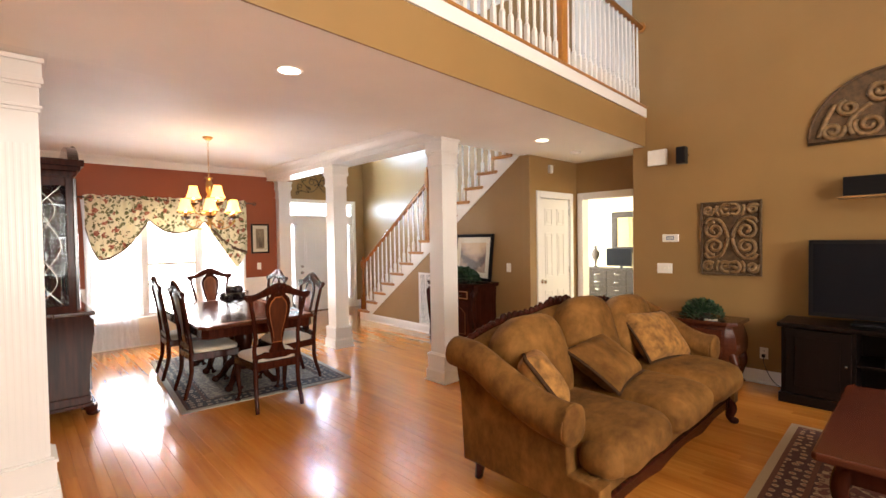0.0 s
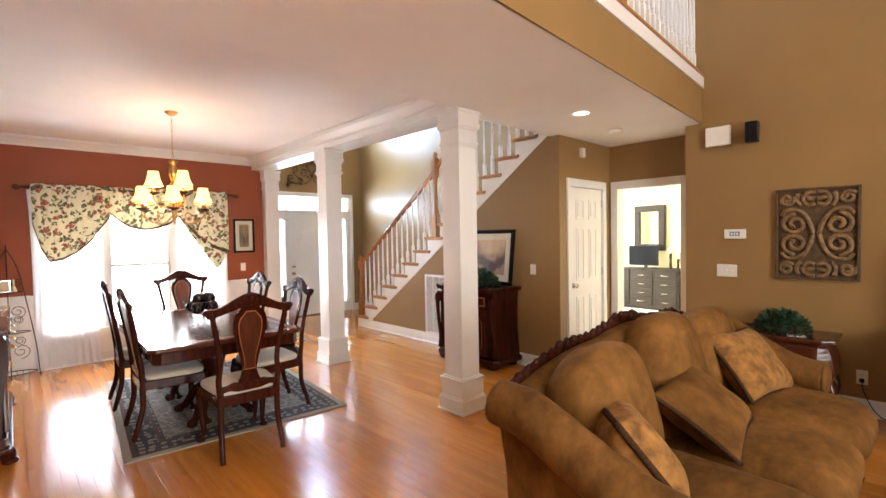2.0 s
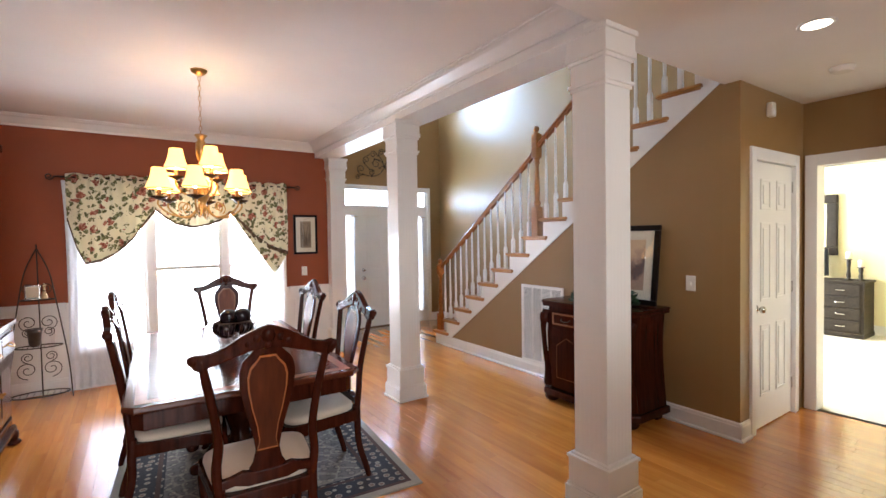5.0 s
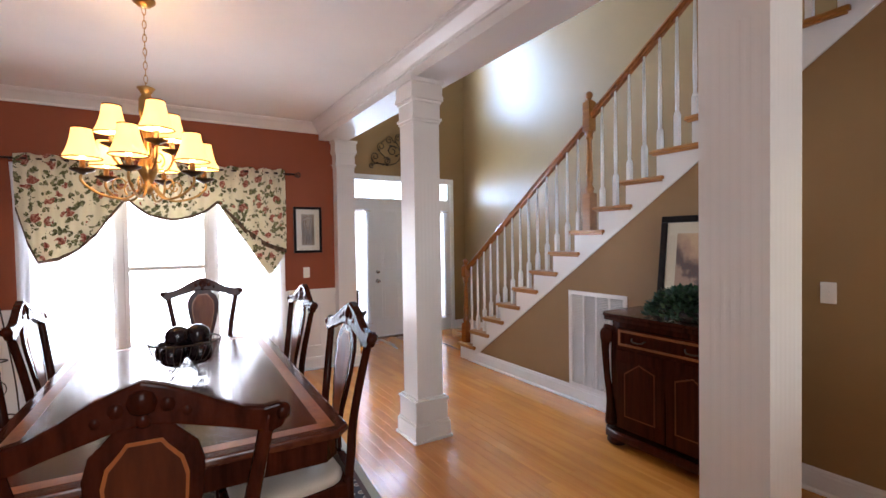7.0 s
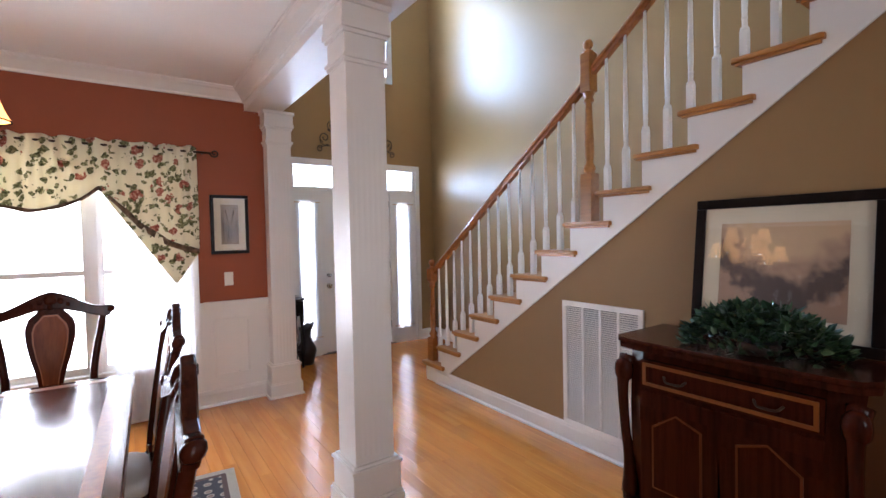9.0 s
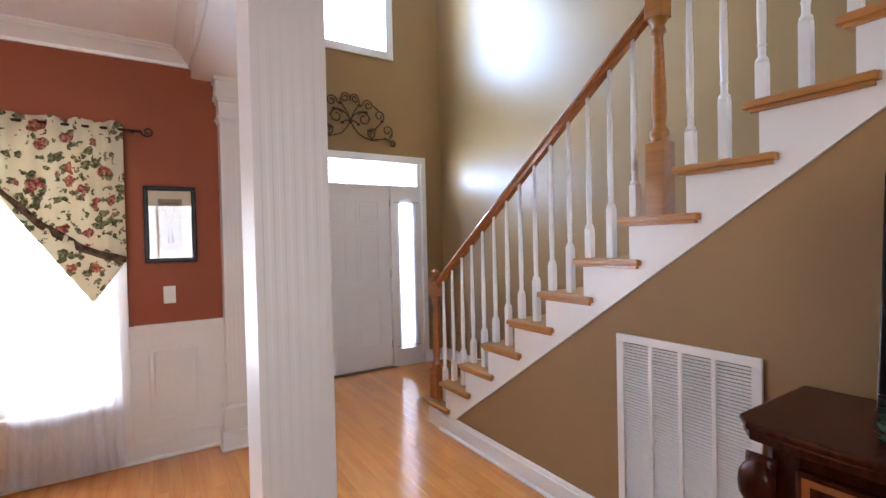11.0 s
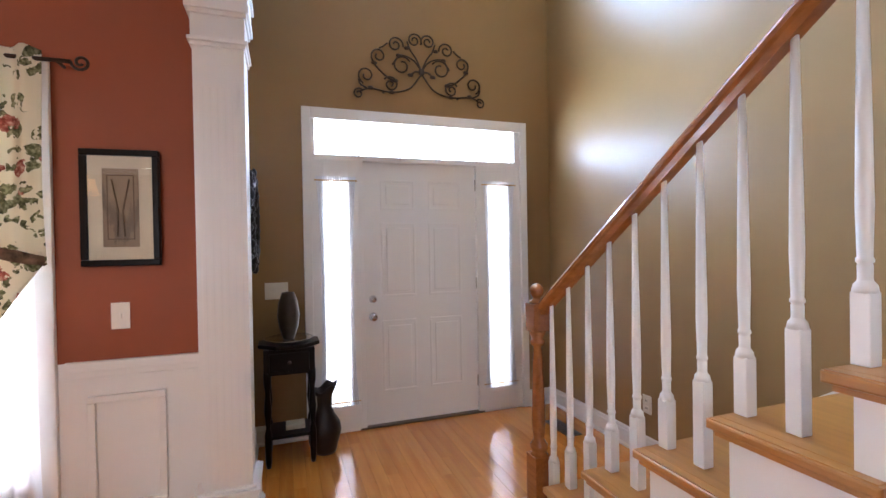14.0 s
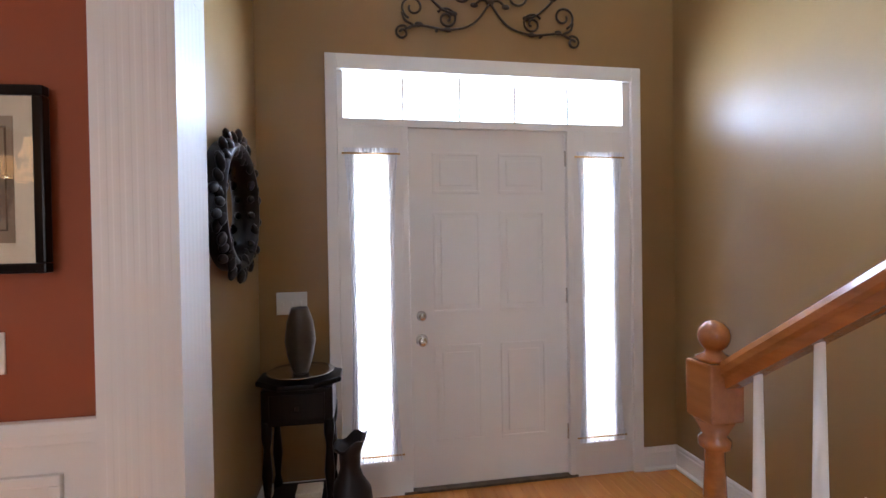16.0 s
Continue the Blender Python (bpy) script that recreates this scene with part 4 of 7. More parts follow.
# closet door
clo = thing("door_2", "white six-panel closet door, closed", "door", pose(0, CY, 0), kind="structure")
leaf = slab_door(0.72, 2.03, 0.035, six(0.72, 2.03), clo)
leaf.location = (4.935, 0.012, 0.01)
bm = bmesh.new()
knob(bm, 0, 0)
part("door_knob", bm, CHROME, leaf, "satin nickel door knob", pose(0.06, 0, 0.92, 90))
for z in (0.2, 1.0, 1.82):
    part("hinge", boxes((0.715, -0.01, z, 0.73, 0.004, z + 0.09), bev=0.002), CHROME, leaf)
bm = bmesh.new()
for q in ((4.858, 0, 4.93, 2.135), (5.66, 0, 5.732, 2.135), (4.93, 2.045, 5.66, 2.135)):
    box(bm, q[0], -0.02, q[1], q[2], 0.05, q[3], bev=0.004)
part("casing", bm, WHITE, clo, "white moulded casing")

# bedroom doorway
dw = thing("door_3", "white cased open doorway to the bedroom", "doorway", pose(HX, 0, 0), kind="structure")
bm = bmesh.new()
for q in ((2.395, 0, 2.475, 2.145), (3.205, 0, 3.29, 2.145), (2.475, 2.05, 3.205, 2.145)):
    box(bm, -0.02, q[0], q[1], 0.15, q[2], q[3], bev=0.004)
part("casing", bm, WHITE, dw)
for z in (0.25, 1.05, 1.8):
    part("hinge", boxes((0.05, 2.474, z, 0.09, 2.484, z + 0.09), bev=0.002), CHROME, dw)


# ---------------------------------------------------------------- dining room
def chair_thing():
    """Carved dining chair, facing +y, origin on the floor under the seat."""
    ch = thing("dining_chair", "dark mahogany dining chair with carved vase splat and cream seat", "chair", group="chairs round the dining table")

    def lean(bm):
        for v in bm.verts:
            k = max(0, v.co.z - 0.46) / 0.68
            v.co.y -= 0.10 * k ** 1.3
        return bm
    yb = -0.22
    # stiles
    for s in (-1, 1):
        bm = bmesh.new()
        pts = curve_pts([(s * 0.19, yb, 0.44), (s * 0.200, yb, 0.55), (s * 0.190, yb, 0.66), (s * 0.205, yb, 0.80), (s * 0.232, yb, 0.95), (s * 0.245, yb, 1.03)], 6)
        tube(bm, pts, lambda k: 0.021 - 0.004 * k, 8)
        part("stile", lean(bm), MAHOG, ch)
    # crest rail: yoke outline with a raised centre and turned ears
    top = [(-0.285, 1.02), (-0.27, 1.055), (-0.235, 1.05), (-0.19, 1.06), (-0.14, 1.085), (-0.09, 1.115), (-0.045, 1.135), (0, 1.15)]
    bot = [(0, 1.055), (-0.06, 1.045), (-0.11, 1.03), (-0.16, 1.015), (-0.21, 0.998), (-0.25, 0.985), (-0.275, 0.995)]
    left = top + bot
    full = [(x, z) for x, z in left[:8]] + [(-x, z) for x, z in reversed(left[:7])] + [(-x, z) for x, z in reversed(left[9:])] + [left[8]] + [(x, z) for x, z in left[9:]]
    bm = bmesh.new()
    prism(bm, full, yb - 0.016, yb + 0.018, 0.006)
    crest_ob = part("crest_rail", lean(bm), MAHOG, ch, "carved yoke crest rail")
    for x, z, r in ((0, 1.105, 0.034), (-0.045, 1.095, 0.022), (0.045, 1.095, 0.022), (-0.08, 1.075, 0.017), (0.08, 1.075, 0.017), (0, 1.065, 0.02), (-0.275, 1.03, 0.022), (0.275, 1.03, 0.022)):
        bm = bmesh.new()
        puff(bm, (x, yb + 0.001, z), (r * 2, 0.03 + r * 0.9, r * 2), 2, None, 10, 6)
        part("carving", lean(bm), MAHOG, crest_ob)
    # splat
    half = [(0.045, 0.50), (0.075, 0.525), (0.060, 0.55), (0.048, 0.60), (0.060, 0.68), (0.088, 0.78), (0.108, 0.88), (0.112, 0.95), (0.098, 1.0), (0.06, 1.04), (0.045, 1.06)]
    bm = bmesh.new()
    prism(bm, half + [(-x, z) for x, z in reversed(half)], yb - 0.008, yb + 0.009, 0.003)
    splat = part("splat", lean(bm), MAHOG, ch)
    inner = [(x * 0.72, 0.56 + (z - 0.5) * 0.82) for x, z in half[2:]]
    for y0, y1 in ((yb + 0.0088, yb + 0.0105), (yb - 0.0098, yb - 0.0082)):
        bm = bmesh.new()
        prism(bm, inner + [(-x, z) for x, z in reversed(inner)], y0, y1)
        part("inlay", lean(bm), INLAY, splat, "thin amber stringing")
        bm = bmesh.new()
        core = [(x * 0.91, 0.569 + (z - 0.56) * 0.962) for x, z in inner]
        prism(bm, core + [(-x, z) for x, z in reversed(core)], y0 - 0.0008, y1 + 0.0008)
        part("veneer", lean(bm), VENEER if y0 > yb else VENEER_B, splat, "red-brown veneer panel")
    bm = bmesh.new()
    shoe = [(-0.195, 0.46), (-0.13, 0.47), (-0.08, 0.455), (0.08, 0.455), (0.13, 0.47), (0.195, 0.46), (0.2, 0.50), (0.15, 0.505), (0.10, 0.52), (0.05, 0.51), (-0.05, 0.51), (-0.10, 0.52), (-0.15, 0.505), (-0.2, 0.50)]
    prism(bm, shoe, yb - 0.016, yb + 0.016, 0.004)
    part("lower_rail", bm, MAHOG, ch)
    # seat
    bm = bmesh.new()
    rail_o = [(-0.205, -0.235), (0.205, -0.235), (0.255, 0.20), (0.22, 0.235), (0.0, 0.25), (-0.22, 0.235), (-0.255, 0.20)]
    prism(bm, rail_o, 0.365, 0.435, 0.006, plane="xy")
    part("seat_frame", bm, MAHOG, ch)
    bm = bmesh.new()
    puff(bm, (0, 0.005, 0.452), (0.47, 0.44, 0.075), 5, None, 28, 10)
    for v in bm.verts:
        v.co.x *= 0.88 + 0.18 * (v.co.y + 0.22) / 0.44
    part("seat", bm, CANVAS, ch, "cream fabric seat pad")
    # legs
    for s in (-1, 1):
        bm = bmesh.new()
        tube(bm, curve_pts([(s * 0.19, -0.215, 0.46), (s * 0.19, -0.22, 0.36), (s * 0.192, -0.225, 0.22), (s * 0.2, -0.27, 0.06), (s * 0.2, -0.285, 0.0)], 5), lambda k: 0.024 - 0.007 * k, 8)
        part("leg", bm, MAHOG, ch)
        bm = bmesh.new()
        tube(bm, curve_pts([(s * 0.215, 0.195, 0.40), (s * 0.228, 0.215, 0.33), (s * 0.222, 0.21, 0.2), (s * 0.213, 0.20, 0.09), (s * 0.225, 0.215, 0.03), (s * 0.23, 0.225, 0.0)], 5), lambda k: 0.036 - 0.022 * min(1, k * 1.4) + (0.014 if k > 0.86 else 0), 10)
        part("leg", bm, MAHOG, ch)
    return ch


RZ = 0.013
chair = chair_thing()
copy_thing(chair, pose(1.315, 4.87, RZ, 0, 0, -91))
copy_thing(chair, pose(1.315, 5.72, RZ, 0, 0, -93))
copy_thing(chair, pose(2.04, 4.64, RZ, 0, 0, 90))
copy_thing(chair, pose(2.10, 5.70, RZ, 0, 0, 91))
copy_thing(chair, pose(1.87, 6.50, RZ, 0, 0, 176))
chair.matrix_world = pose(1.60, 4.07, RZ, 0, 0, -4)

# dining table
tbl = thing("dining_table", "long mahogany pedestal dining table with inlaid glossy top", "table", pose(1.665, 5.27, RZ, 0, 0, -2))
L, W = 1.02, 0.57


def table_outline(l, w, c):
    return [(-w + c, -l), (w - c, -l), (w, -l + c), (w, l - c), (w - c, l), (-w + c, l), (-w, l - c), (-w, -l + c)]


bm = bmesh.new()
prism(bm, table_outline(L, W, 0.05), 0.715, 0.745, 0.008, plane="xy")
part("tabletop", bm, MAHOG_T, tbl)
bm = bmesh.new()
for a, b in ((L - 0.05, W - 0.05),):
    for q in ((-b, -a, b, -a + 0.05), (-b, a - 0.05, b, a), (-b, -a + 0.05, -b + 0.05, a - 0.05), (b - 0.05, -a + 0.05, b, a - 0.05)):
        box(bm, q[0], q[1], 0.7452, q[2], q[3], 0.7462)
part("inlay", bm, INLAY, tbl, "amber banding on the top")
bm = bmesh.new()
prism(bm, table_outline(L - 0.035, W - 0.035, 0.05), 0.62, 0.7145, 0.005, plane="xy")
part("apron", bm, MAHOG, tbl)
bm = bmesh.new()
for i in range(52):
    x = -W + 0.05 + (2 * W - 0.1) * i / 51
    for y in (-L + 0.025, L - 0.025):
        puff(bm, (x, y, 0.712), (0.02, 0.02, 0.014), 2, None, 6, 4)
tagged(part("beading", bm, MAHOG_T, tbl, "carved gadroon edge"), kind="stuff")
for y in (-0.42, 0.42):
    bm = bmesh.new()
    lathe(bm, [(0.09, 0.16), (0.11, 0.2), (0.07, 0.25), (0.055, 0.32), (0.085, 0.42), (0.10, 0.5), (0.06, 0.56), (0.11, 0.62)], 0, y, 0, 16)
    part("pedestal", bm, MAHOG, tbl)
    for a in (45, 135, 225, 315):
        c, s = math.cos(radians(a)), math.sin(radians(a))
        bm = bmesh.new()
        tube(bm, curve_pts([(c * 0.06, y + s * 0.06, 0.24), (c * 0.17, y + s * 0.17, 0.20), (c * 0.25, y + s * 0.25, 0.09), (c * 0.31, y + s * 0.31, 0.045)], 6), lambda k: 0.045 - 0.018 * k, 8)
        puff(bm, (c * 0.325, y + s * 0.325, 0.035), (0.085, 0.085, 0.07), 2, None, 10, 6)
        part("leg", bm, MAHOG, tbl, "scrolled claw foot")

# bowl of dark balls
bowl = thing("wire_bowl", "dark wire bowl on scrolled feet with glossy dark balls", "bowl", pose(1.71, 5.32, RZ + 0.7475))
BR, BZ0, BZ1 = 0.165, 0.052, 0.185
for i in range(28):
    a = 2 * math.pi * i / 28
    bm = bmesh.new()
    tube(bm, curve_pts([(0.03 * math.cos(a), 0.03 * math.sin(a), BZ0), (0.10 * math.cos(a + 0.15), 0.10 * math.sin(a + 0.15), BZ0 + 0.022), (0.145 * math.cos(a + 0.27), 0.145 * math.sin(a + 0.27), BZ0 + 0.068), (BR * math.cos(a + 0.35), BR * math.sin(a + 0.35), BZ1)], 4), 0.0018, 5)
    part("wire", bm, IRON, bowl)
for r, z, t in ((0.03, BZ0, 0.003), (0.128, BZ0 + 0.045, 0.0025), (BR, BZ1, 0.004)):
    bm = bmesh.new()
    tube(bm, [(r * math.cos(2 * math.pi * i / 32), r * math.sin(2 * math.pi * i / 32), z) for i in range(33)], t, 6)
    part("ring", bm, IRON, bowl)
for i in range(4):
    a = math.pi / 4 + math.pi / 2 * i
    bm = bmesh.new()
    tube(bm, [(u * math.cos(a), u * math.sin(a), z) for u, z in [(0.03, BZ0), (0.06, 0.04), (0.085, 0.012)] + spiral(0.095, 0.018, 0.014, 0.005, math.pi * 1.15, 1.1, 14)], 0.003, 6)
    part("foot", bm, IRON, bowl, "scrolled wire foot")
for x, y, z in ((0.062, -0.052, 0.128), (-0.060, -0.055, 0.126), (-0.078, 0.045, 0.130), (0.072, 0.052, 0.131), (0.0, 0.085, 0.134), (-0.035, -0.004, 0.205), (0.055, 0.015, 0.203)):
    bm = bmesh.new()
    puff(bm, (x, y, z), (0.118, 0.116, 0.112), 2, None, 18, 12, 0.005)
    part("ball", bm, FRUIT, bowl)

# dining rug
rug = part("dining_rug", boxes((-0.83, -1.17, 0.0, 0.83, 1.17, 0.012), bev=0.003), rug_mat("blue_grey_persian", (0.19, 0.155, 0.13), (0.032, 0.026, 0.028), (0.15, 0.065, 0.042), (0.44, 0.37, 0.27), 0.83, 1.17))
rug.matrix_world = pose(0.905 + 0.83 * math.cos(radians(-5)) + 1.17 * math.sin(radians(5)), 4.315 - 0.83 * math.sin(radians(5)) + 1.17 * math.cos(radians(5)), 0.0005, 0, 0, -5)
tagged(rug, "blue grey persian rug with dark flowered border", "rug")

# valance
val = thing("valance", "cream floral swag valance with roses on a scrolled rod", "curtain", pose(0, DW - 0.10, 0))


EDGE = [(0.59, 1.75), (0.66, 1.45), (0.73, 1.29), (0.86, 1.31), (1.0, 1.40), (1.12, 1.52), (1.25, 1.71), (1.35, 1.85), (1.42, 1.78), (1.52, 1.70), (1.70, 1.655), (1.88, 1.69), (2.0, 1.75), (2.10, 1.835), (2.20, 1.72), (2.34, 1.55), (2.52, 1.41), (2.66, 1.35), (2.76, 1.33)]


def low_edge(x):
    pts = EDGE
    for (a, za), (b, zb) in zip(pts, pts[1:]):
        if a <= x <= b:
            return za + (zb - za) * (x - a) / (b - a)
    return pts[-1][1]


def valance_pt(x, k):
    z0, z1 = low_edge(x), 2.21 + 0.008 * math.sin(x * 40)
    z = z1 + (z0 - z1) * k
    y = 0.016 * math.sin(x * 62 + 1.2 * math.sin(x * 7)) * (1 - 0.55 * k) + 0.02 * math.sin(x * 17 + 4 * k) * k - 0.03 * k * (1 - k)
    return (x, y, z)


bm = bmesh.new()
NXV, NZV = 260, 26
grid = [[bm.verts.new(valance_pt(0.59 + 2.17 * i / NXV, j / NZV)) for i in range(NXV + 1)] for j in range(NZV + 1)]
for a, b in zip(grid, grid[1:]):
    for i in range(NXV):
        f = bm.faces.new((a[i], b[i], b[i + 1], a[i + 1]))
        f.smooth = True
fab = part("fabric", bm, FLORAL, val)
sol = fab.modifiers.new("thickness", "SOLIDIFY")
sol.thickness = 0.003
# folded brown band along the hem, wider on the right fall
bm = bmesh.new()
lo, hi = [], []
for i in range(221):
    x = 0.592 + 2.166 * i / 220
    w = 0.022 + 0.030 * max(0.0, min(1.0, (x - 2.10) / 0.2)) * (1 - 0.5 * max(0, (x - 2.45) / 0.31)) + 0.004 * math.sin(x * 31)
    _, yy, zz = valance_pt(x, 1.0)
    _, yu, _ = valance_pt(x, 0.95)
    lo.append(bm.verts.new((x, yy - 0.010, zz - 0.004)))
    hi.append(bm.verts.new((x, yu - 0.014, zz + w)))
for i in range(220):
    f = bm.faces.new((lo[i], lo[i + 1], hi[i + 1], hi[i]))
    f.smooth = True
band = part("trim_band", bm, FLORAL_BAND, val, "brown printed band folded along the hem")
sol = band.modifiers.new("thickness", "SOLIDIFY")
sol.thickness = 0.006
# pointed tail hanging behind the right fall
bm = bmesh.new()
tail = []
for i in range(41):
    x = 2.12 + 0.63 * i / 40
    tip = 1.80 + (1.08 - 1.80) * (x - 2.12) / 0.465 if x < 2.585 else 1.08 + (1.33 - 1.08) * (x - 2.585) / 0.165
    row = []
    for j in range(9):
        z = low_edge(x) + 0.05 + (tip - low_edge(x) - 0.05) * j / 8
        row.append(bm.verts.new((x, 0.002 + 0.005 * math.sin(x * 34 + j * 0.3), z)))
    tail.append(row)
for a, b in zip(tail, tail[1:]):
    for j in range(8):
        f = bm.faces.new((a[j], a[j + 1], b[j + 1], b[j]))
        f.smooth = True
tl = part("tail", bm, FLORAL, val, "pointed floral tail under the band")
sol = tl.modifiers.new("thickness", "SOLIDIFY")
sol.thickness = 0.003
bm = bmesh.new()
tube(bm, [(0.50, 0.01, 2.17), (2.86, 0.01, 2.17)], 0.009, 8)
for s, x in ((-1, 0.50), (1, 2.86)):
    tube(bm, [(x + s * a, 0.01, b) for a, b in spiral(0.035, 2.17, 0.035, 0.008, math.pi, 1.4, 20)], 0.006, 6)
    tube(bm, [(x - s * 0.05, 0.01, 2.17), (x - s * 0.05, 0.09, 2.17)], 0.006, 6)
part("rod", bm, IRON, val, "thin scrolled iron rod")


def sheer_panel(x0, x1, label):
    cur = thing("sheer_curtain", label, "curtain", pose(x0, DW - 0.055, 0.02), group="dining sheers")
    bm = gathered(x1 - x0, 2.12, 9, 0.013, 130, 0.08)
    part("fabric", bm, VOILE, cur)


sheer_panel(0.55, 1.20, "white voile curtain hanging to the floor at the window")
sheer_panel(2.14, 2.73, "white voile curtain hanging to the floor at the window")


# chandelier
def shade_bm(r0, r1, h):
    bm = bmesh.new()
    segs = 20
    rings = []
    for j in range(7):
        k = j / 6
        r = r0 + (r1 - r0) * (0.45 * k + 0.55 * k ** 2.6)
        rings.append([bm.verts.new((r * (1 + 0.02 * math.cos(i * 4 * math.pi / 2)) * math.cos(2 * math.pi * i / segs), r * math.sin(2 * math.pi * i / segs), h * (1 - k))) for i in range(segs)])
    for a, b in zip(rings, rings[1:]):
        for i in range(segs):
            f = bm.faces.new((a[i], b[i], b[(i + 1) % segs], a[(i + 1) % segs]))
            f.smooth = True
    return bm


def shade_mat():
    m, nt, b = base_mat("lit_fabric_shade")
    b.inputs["Base Color"].default_value = (0.85, 0.66, 0.40, 1)
    b.inputs["Roughness"].default_value = 0.9
    b.inputs["Emission Color"].default_value = (1.0, 0.49, 0.125, 1)
    b.inputs["Emission Strength"].default_value = 2.7
    return m


SHADE = shade_mat()
CUP = plain("dark_bronze_cup", (0.07, 0.04, 0.02), 0.35, 0.8, 0.2, 40, 0.1)
BULB = glow("lit_candle_bulb", (1.0, 0.72, 0.40), 40.0)
chn = thing("chandelier", "brass chandelier with nine lit cream fabric shades", "chandelier", pose(1.565, 5.60, 0))
bm = bmesh.new()
lathe(bm, [(0.012, -0.04), (0.03, -0.035), (0.055, -0.012), (0.058, -0.001)], 0, 0, DC, 18)
part("canopy", bm, BRASS, chn)
bm = bmesh.new()
n_links = 12
for i in range(n_links):
    z = 2.28 + (DC - 0.04 - 2.28) * (i + 0.5) / n_links
    h = (DC - 0.04 - 2.28) / n_links * 0.62
    tube(bm, [((0.009 * math.cos(2 * math.pi * k / 10) if i % 2 else 0), (0 if i % 2 else 0.009 * math.cos(2 * math.pi * k / 10)), z + h * math.sin(2 * math.pi * k / 10)) for k in range(11)], 0.0022, 5)
part("chain", bm, BRASS, chn)
bm = bmesh.new()
lathe(bm, [(0.006, 2.30), (0.045, 2.285), (0.030, 2.265), (0.022, 2.25), (0.036, 2.225), (0.038, 2.16), (0.028, 2.11), (0.016, 2.09), (0.034, 2.065), (0.022, 2.03), (0.016, 2.0), (0.022, 1.93), (0.045, 1.88), (0.05, 1.84), (0.03, 1.80), (0.02, 1.77), (0.035, 1.75), (0.018, 1.725), (0.004, 1.71)], 0, 0, 0, 16)
part("stem", bm, BRASS, chn)
arms = [(0.285, 1.875, 60 * i + 15) for i in range(6)] + [(0.165, 2.035, 120 * i + 45) for i in range(3)]
for r, z, a in arms:
    c, s = math.cos(radians(a)), math.sin(radians(a))
    bm = bmesh.new()
    zb = z - 0.06
    tube(bm, curve_pts([(0.02 * c, 0.02 * s, zb - 0.05), (r * 0.35 * c, r * 0.35 * s, zb - 0.13), (r * 0.75 * c, r * 0.75 * s, zb - 0.115), (r * 1.02 * c, r * 1.02 * s, zb - 0.055), (r * c, r * s, zb)], 6), 0.0065, 8)
    tube(bm, [(r * 0.45 * c + q * 0.9 * c, r * 0.45 * s + q * 0.9 * s, h2) for q, h2 in spiral(0, zb - 0.06, 0.045, 0.012, -1.2, 1.2, 18)], 0.004, 6)
    arm = part("arm", bm, BRASS, chn)
    bm = bmesh.new()
    lathe(bm, [(0.008, -0.022), (0.02, -0.014), (0.05, -0.002), (0.056, 0.007), (0.014, 0.008), (0.013, 0.05), (0.009, 0.055)], r * c, r * s, zb, 12)
    part("drip_cup", bm, CUP, arm, "dark bronze drip cup")
    bm = bmesh.new()
    lathe(bm, [(0.008, 0), (0.014, 0.02), (0.012, 0.04), (0.003, 0.06)], r * c, r * s, zb + 0.055, 8)
    part("bulb", bm, BULB, arm)
    p = part("shade", shade_bm(0.042, 0.084, 0.148), SHADE, chn, "lit cream fabric shade")
    p.location = (r * c, r * s, z)
    for rr, zz in ((0.0845, 0.0), (0.0425, 0.148)):
        bm = bmesh.new()
        tube(bm, [(rr * math.cos(2 * math.pi * i / 20), rr * math.sin(2 * math.pi * i / 20), zz) for i in range(21)], 0.0032, 5)
        part("braid", bm, TRIMBAND, p, "brown braid edging")

# warm light of the bulbs, above and below the shades
for a in (75, 195, 315):
    lamp = new("chandelier_bulb_light", bpy.data.lights.new("chandelier_bulb_light", "POINT"))
    lamp.data.energy, lamp.data.color, lamp.data.shadow_soft_size = 5, (1.0, 0.58, 0.25), 0.04
    lamp.location = (1.565 + 0.17 * math.cos(radians(a - 30)), 5.60 + 0.17 * math.sin(radians(a - 30)), 2.11)

# recessed ceiling lights
CAN = glow("lit_downlight", (1.0, 0.82, 0.58), 9.0)
for x, y in ((1.13, 2.50), (4.10, 2.69), (-1.9, 2.5)):
    can = thing("recessed_light", "lit round recessed ceiling light with white trim", "ceiling light", pose(x, y, CL), group="recessed lights")
    bm = bmesh.new()
    tube(bm, [(0.074 * math.cos(2 * math.pi * i / 32), 0.074 * math.sin(2 * math.pi * i / 32), -0.003) for i in range(33)], 0.012, 6, False, 0.004)
    part("trim_ring", bm, WHITE, can)
    bm = bmesh.new()
    lathe(bm, [(0.066, -0.0045), (0.066, -0.001)], 0, 0, 0, 28)
    part("lamp", bm, CAN, can, "bright warm lamp")
det = thing("smoke_detector", "round white smoke detector on the ceiling", "detector", pose(5.02, 2.83, CL))
bm = bmesh.new()
lathe(bm, [(0.05, -0.034), (0.062, -0.026), (0.068, -0.006), (0.068, -0.0005)], 0, 0, 0, 20)
part("body", bm, PLASTIC, det)
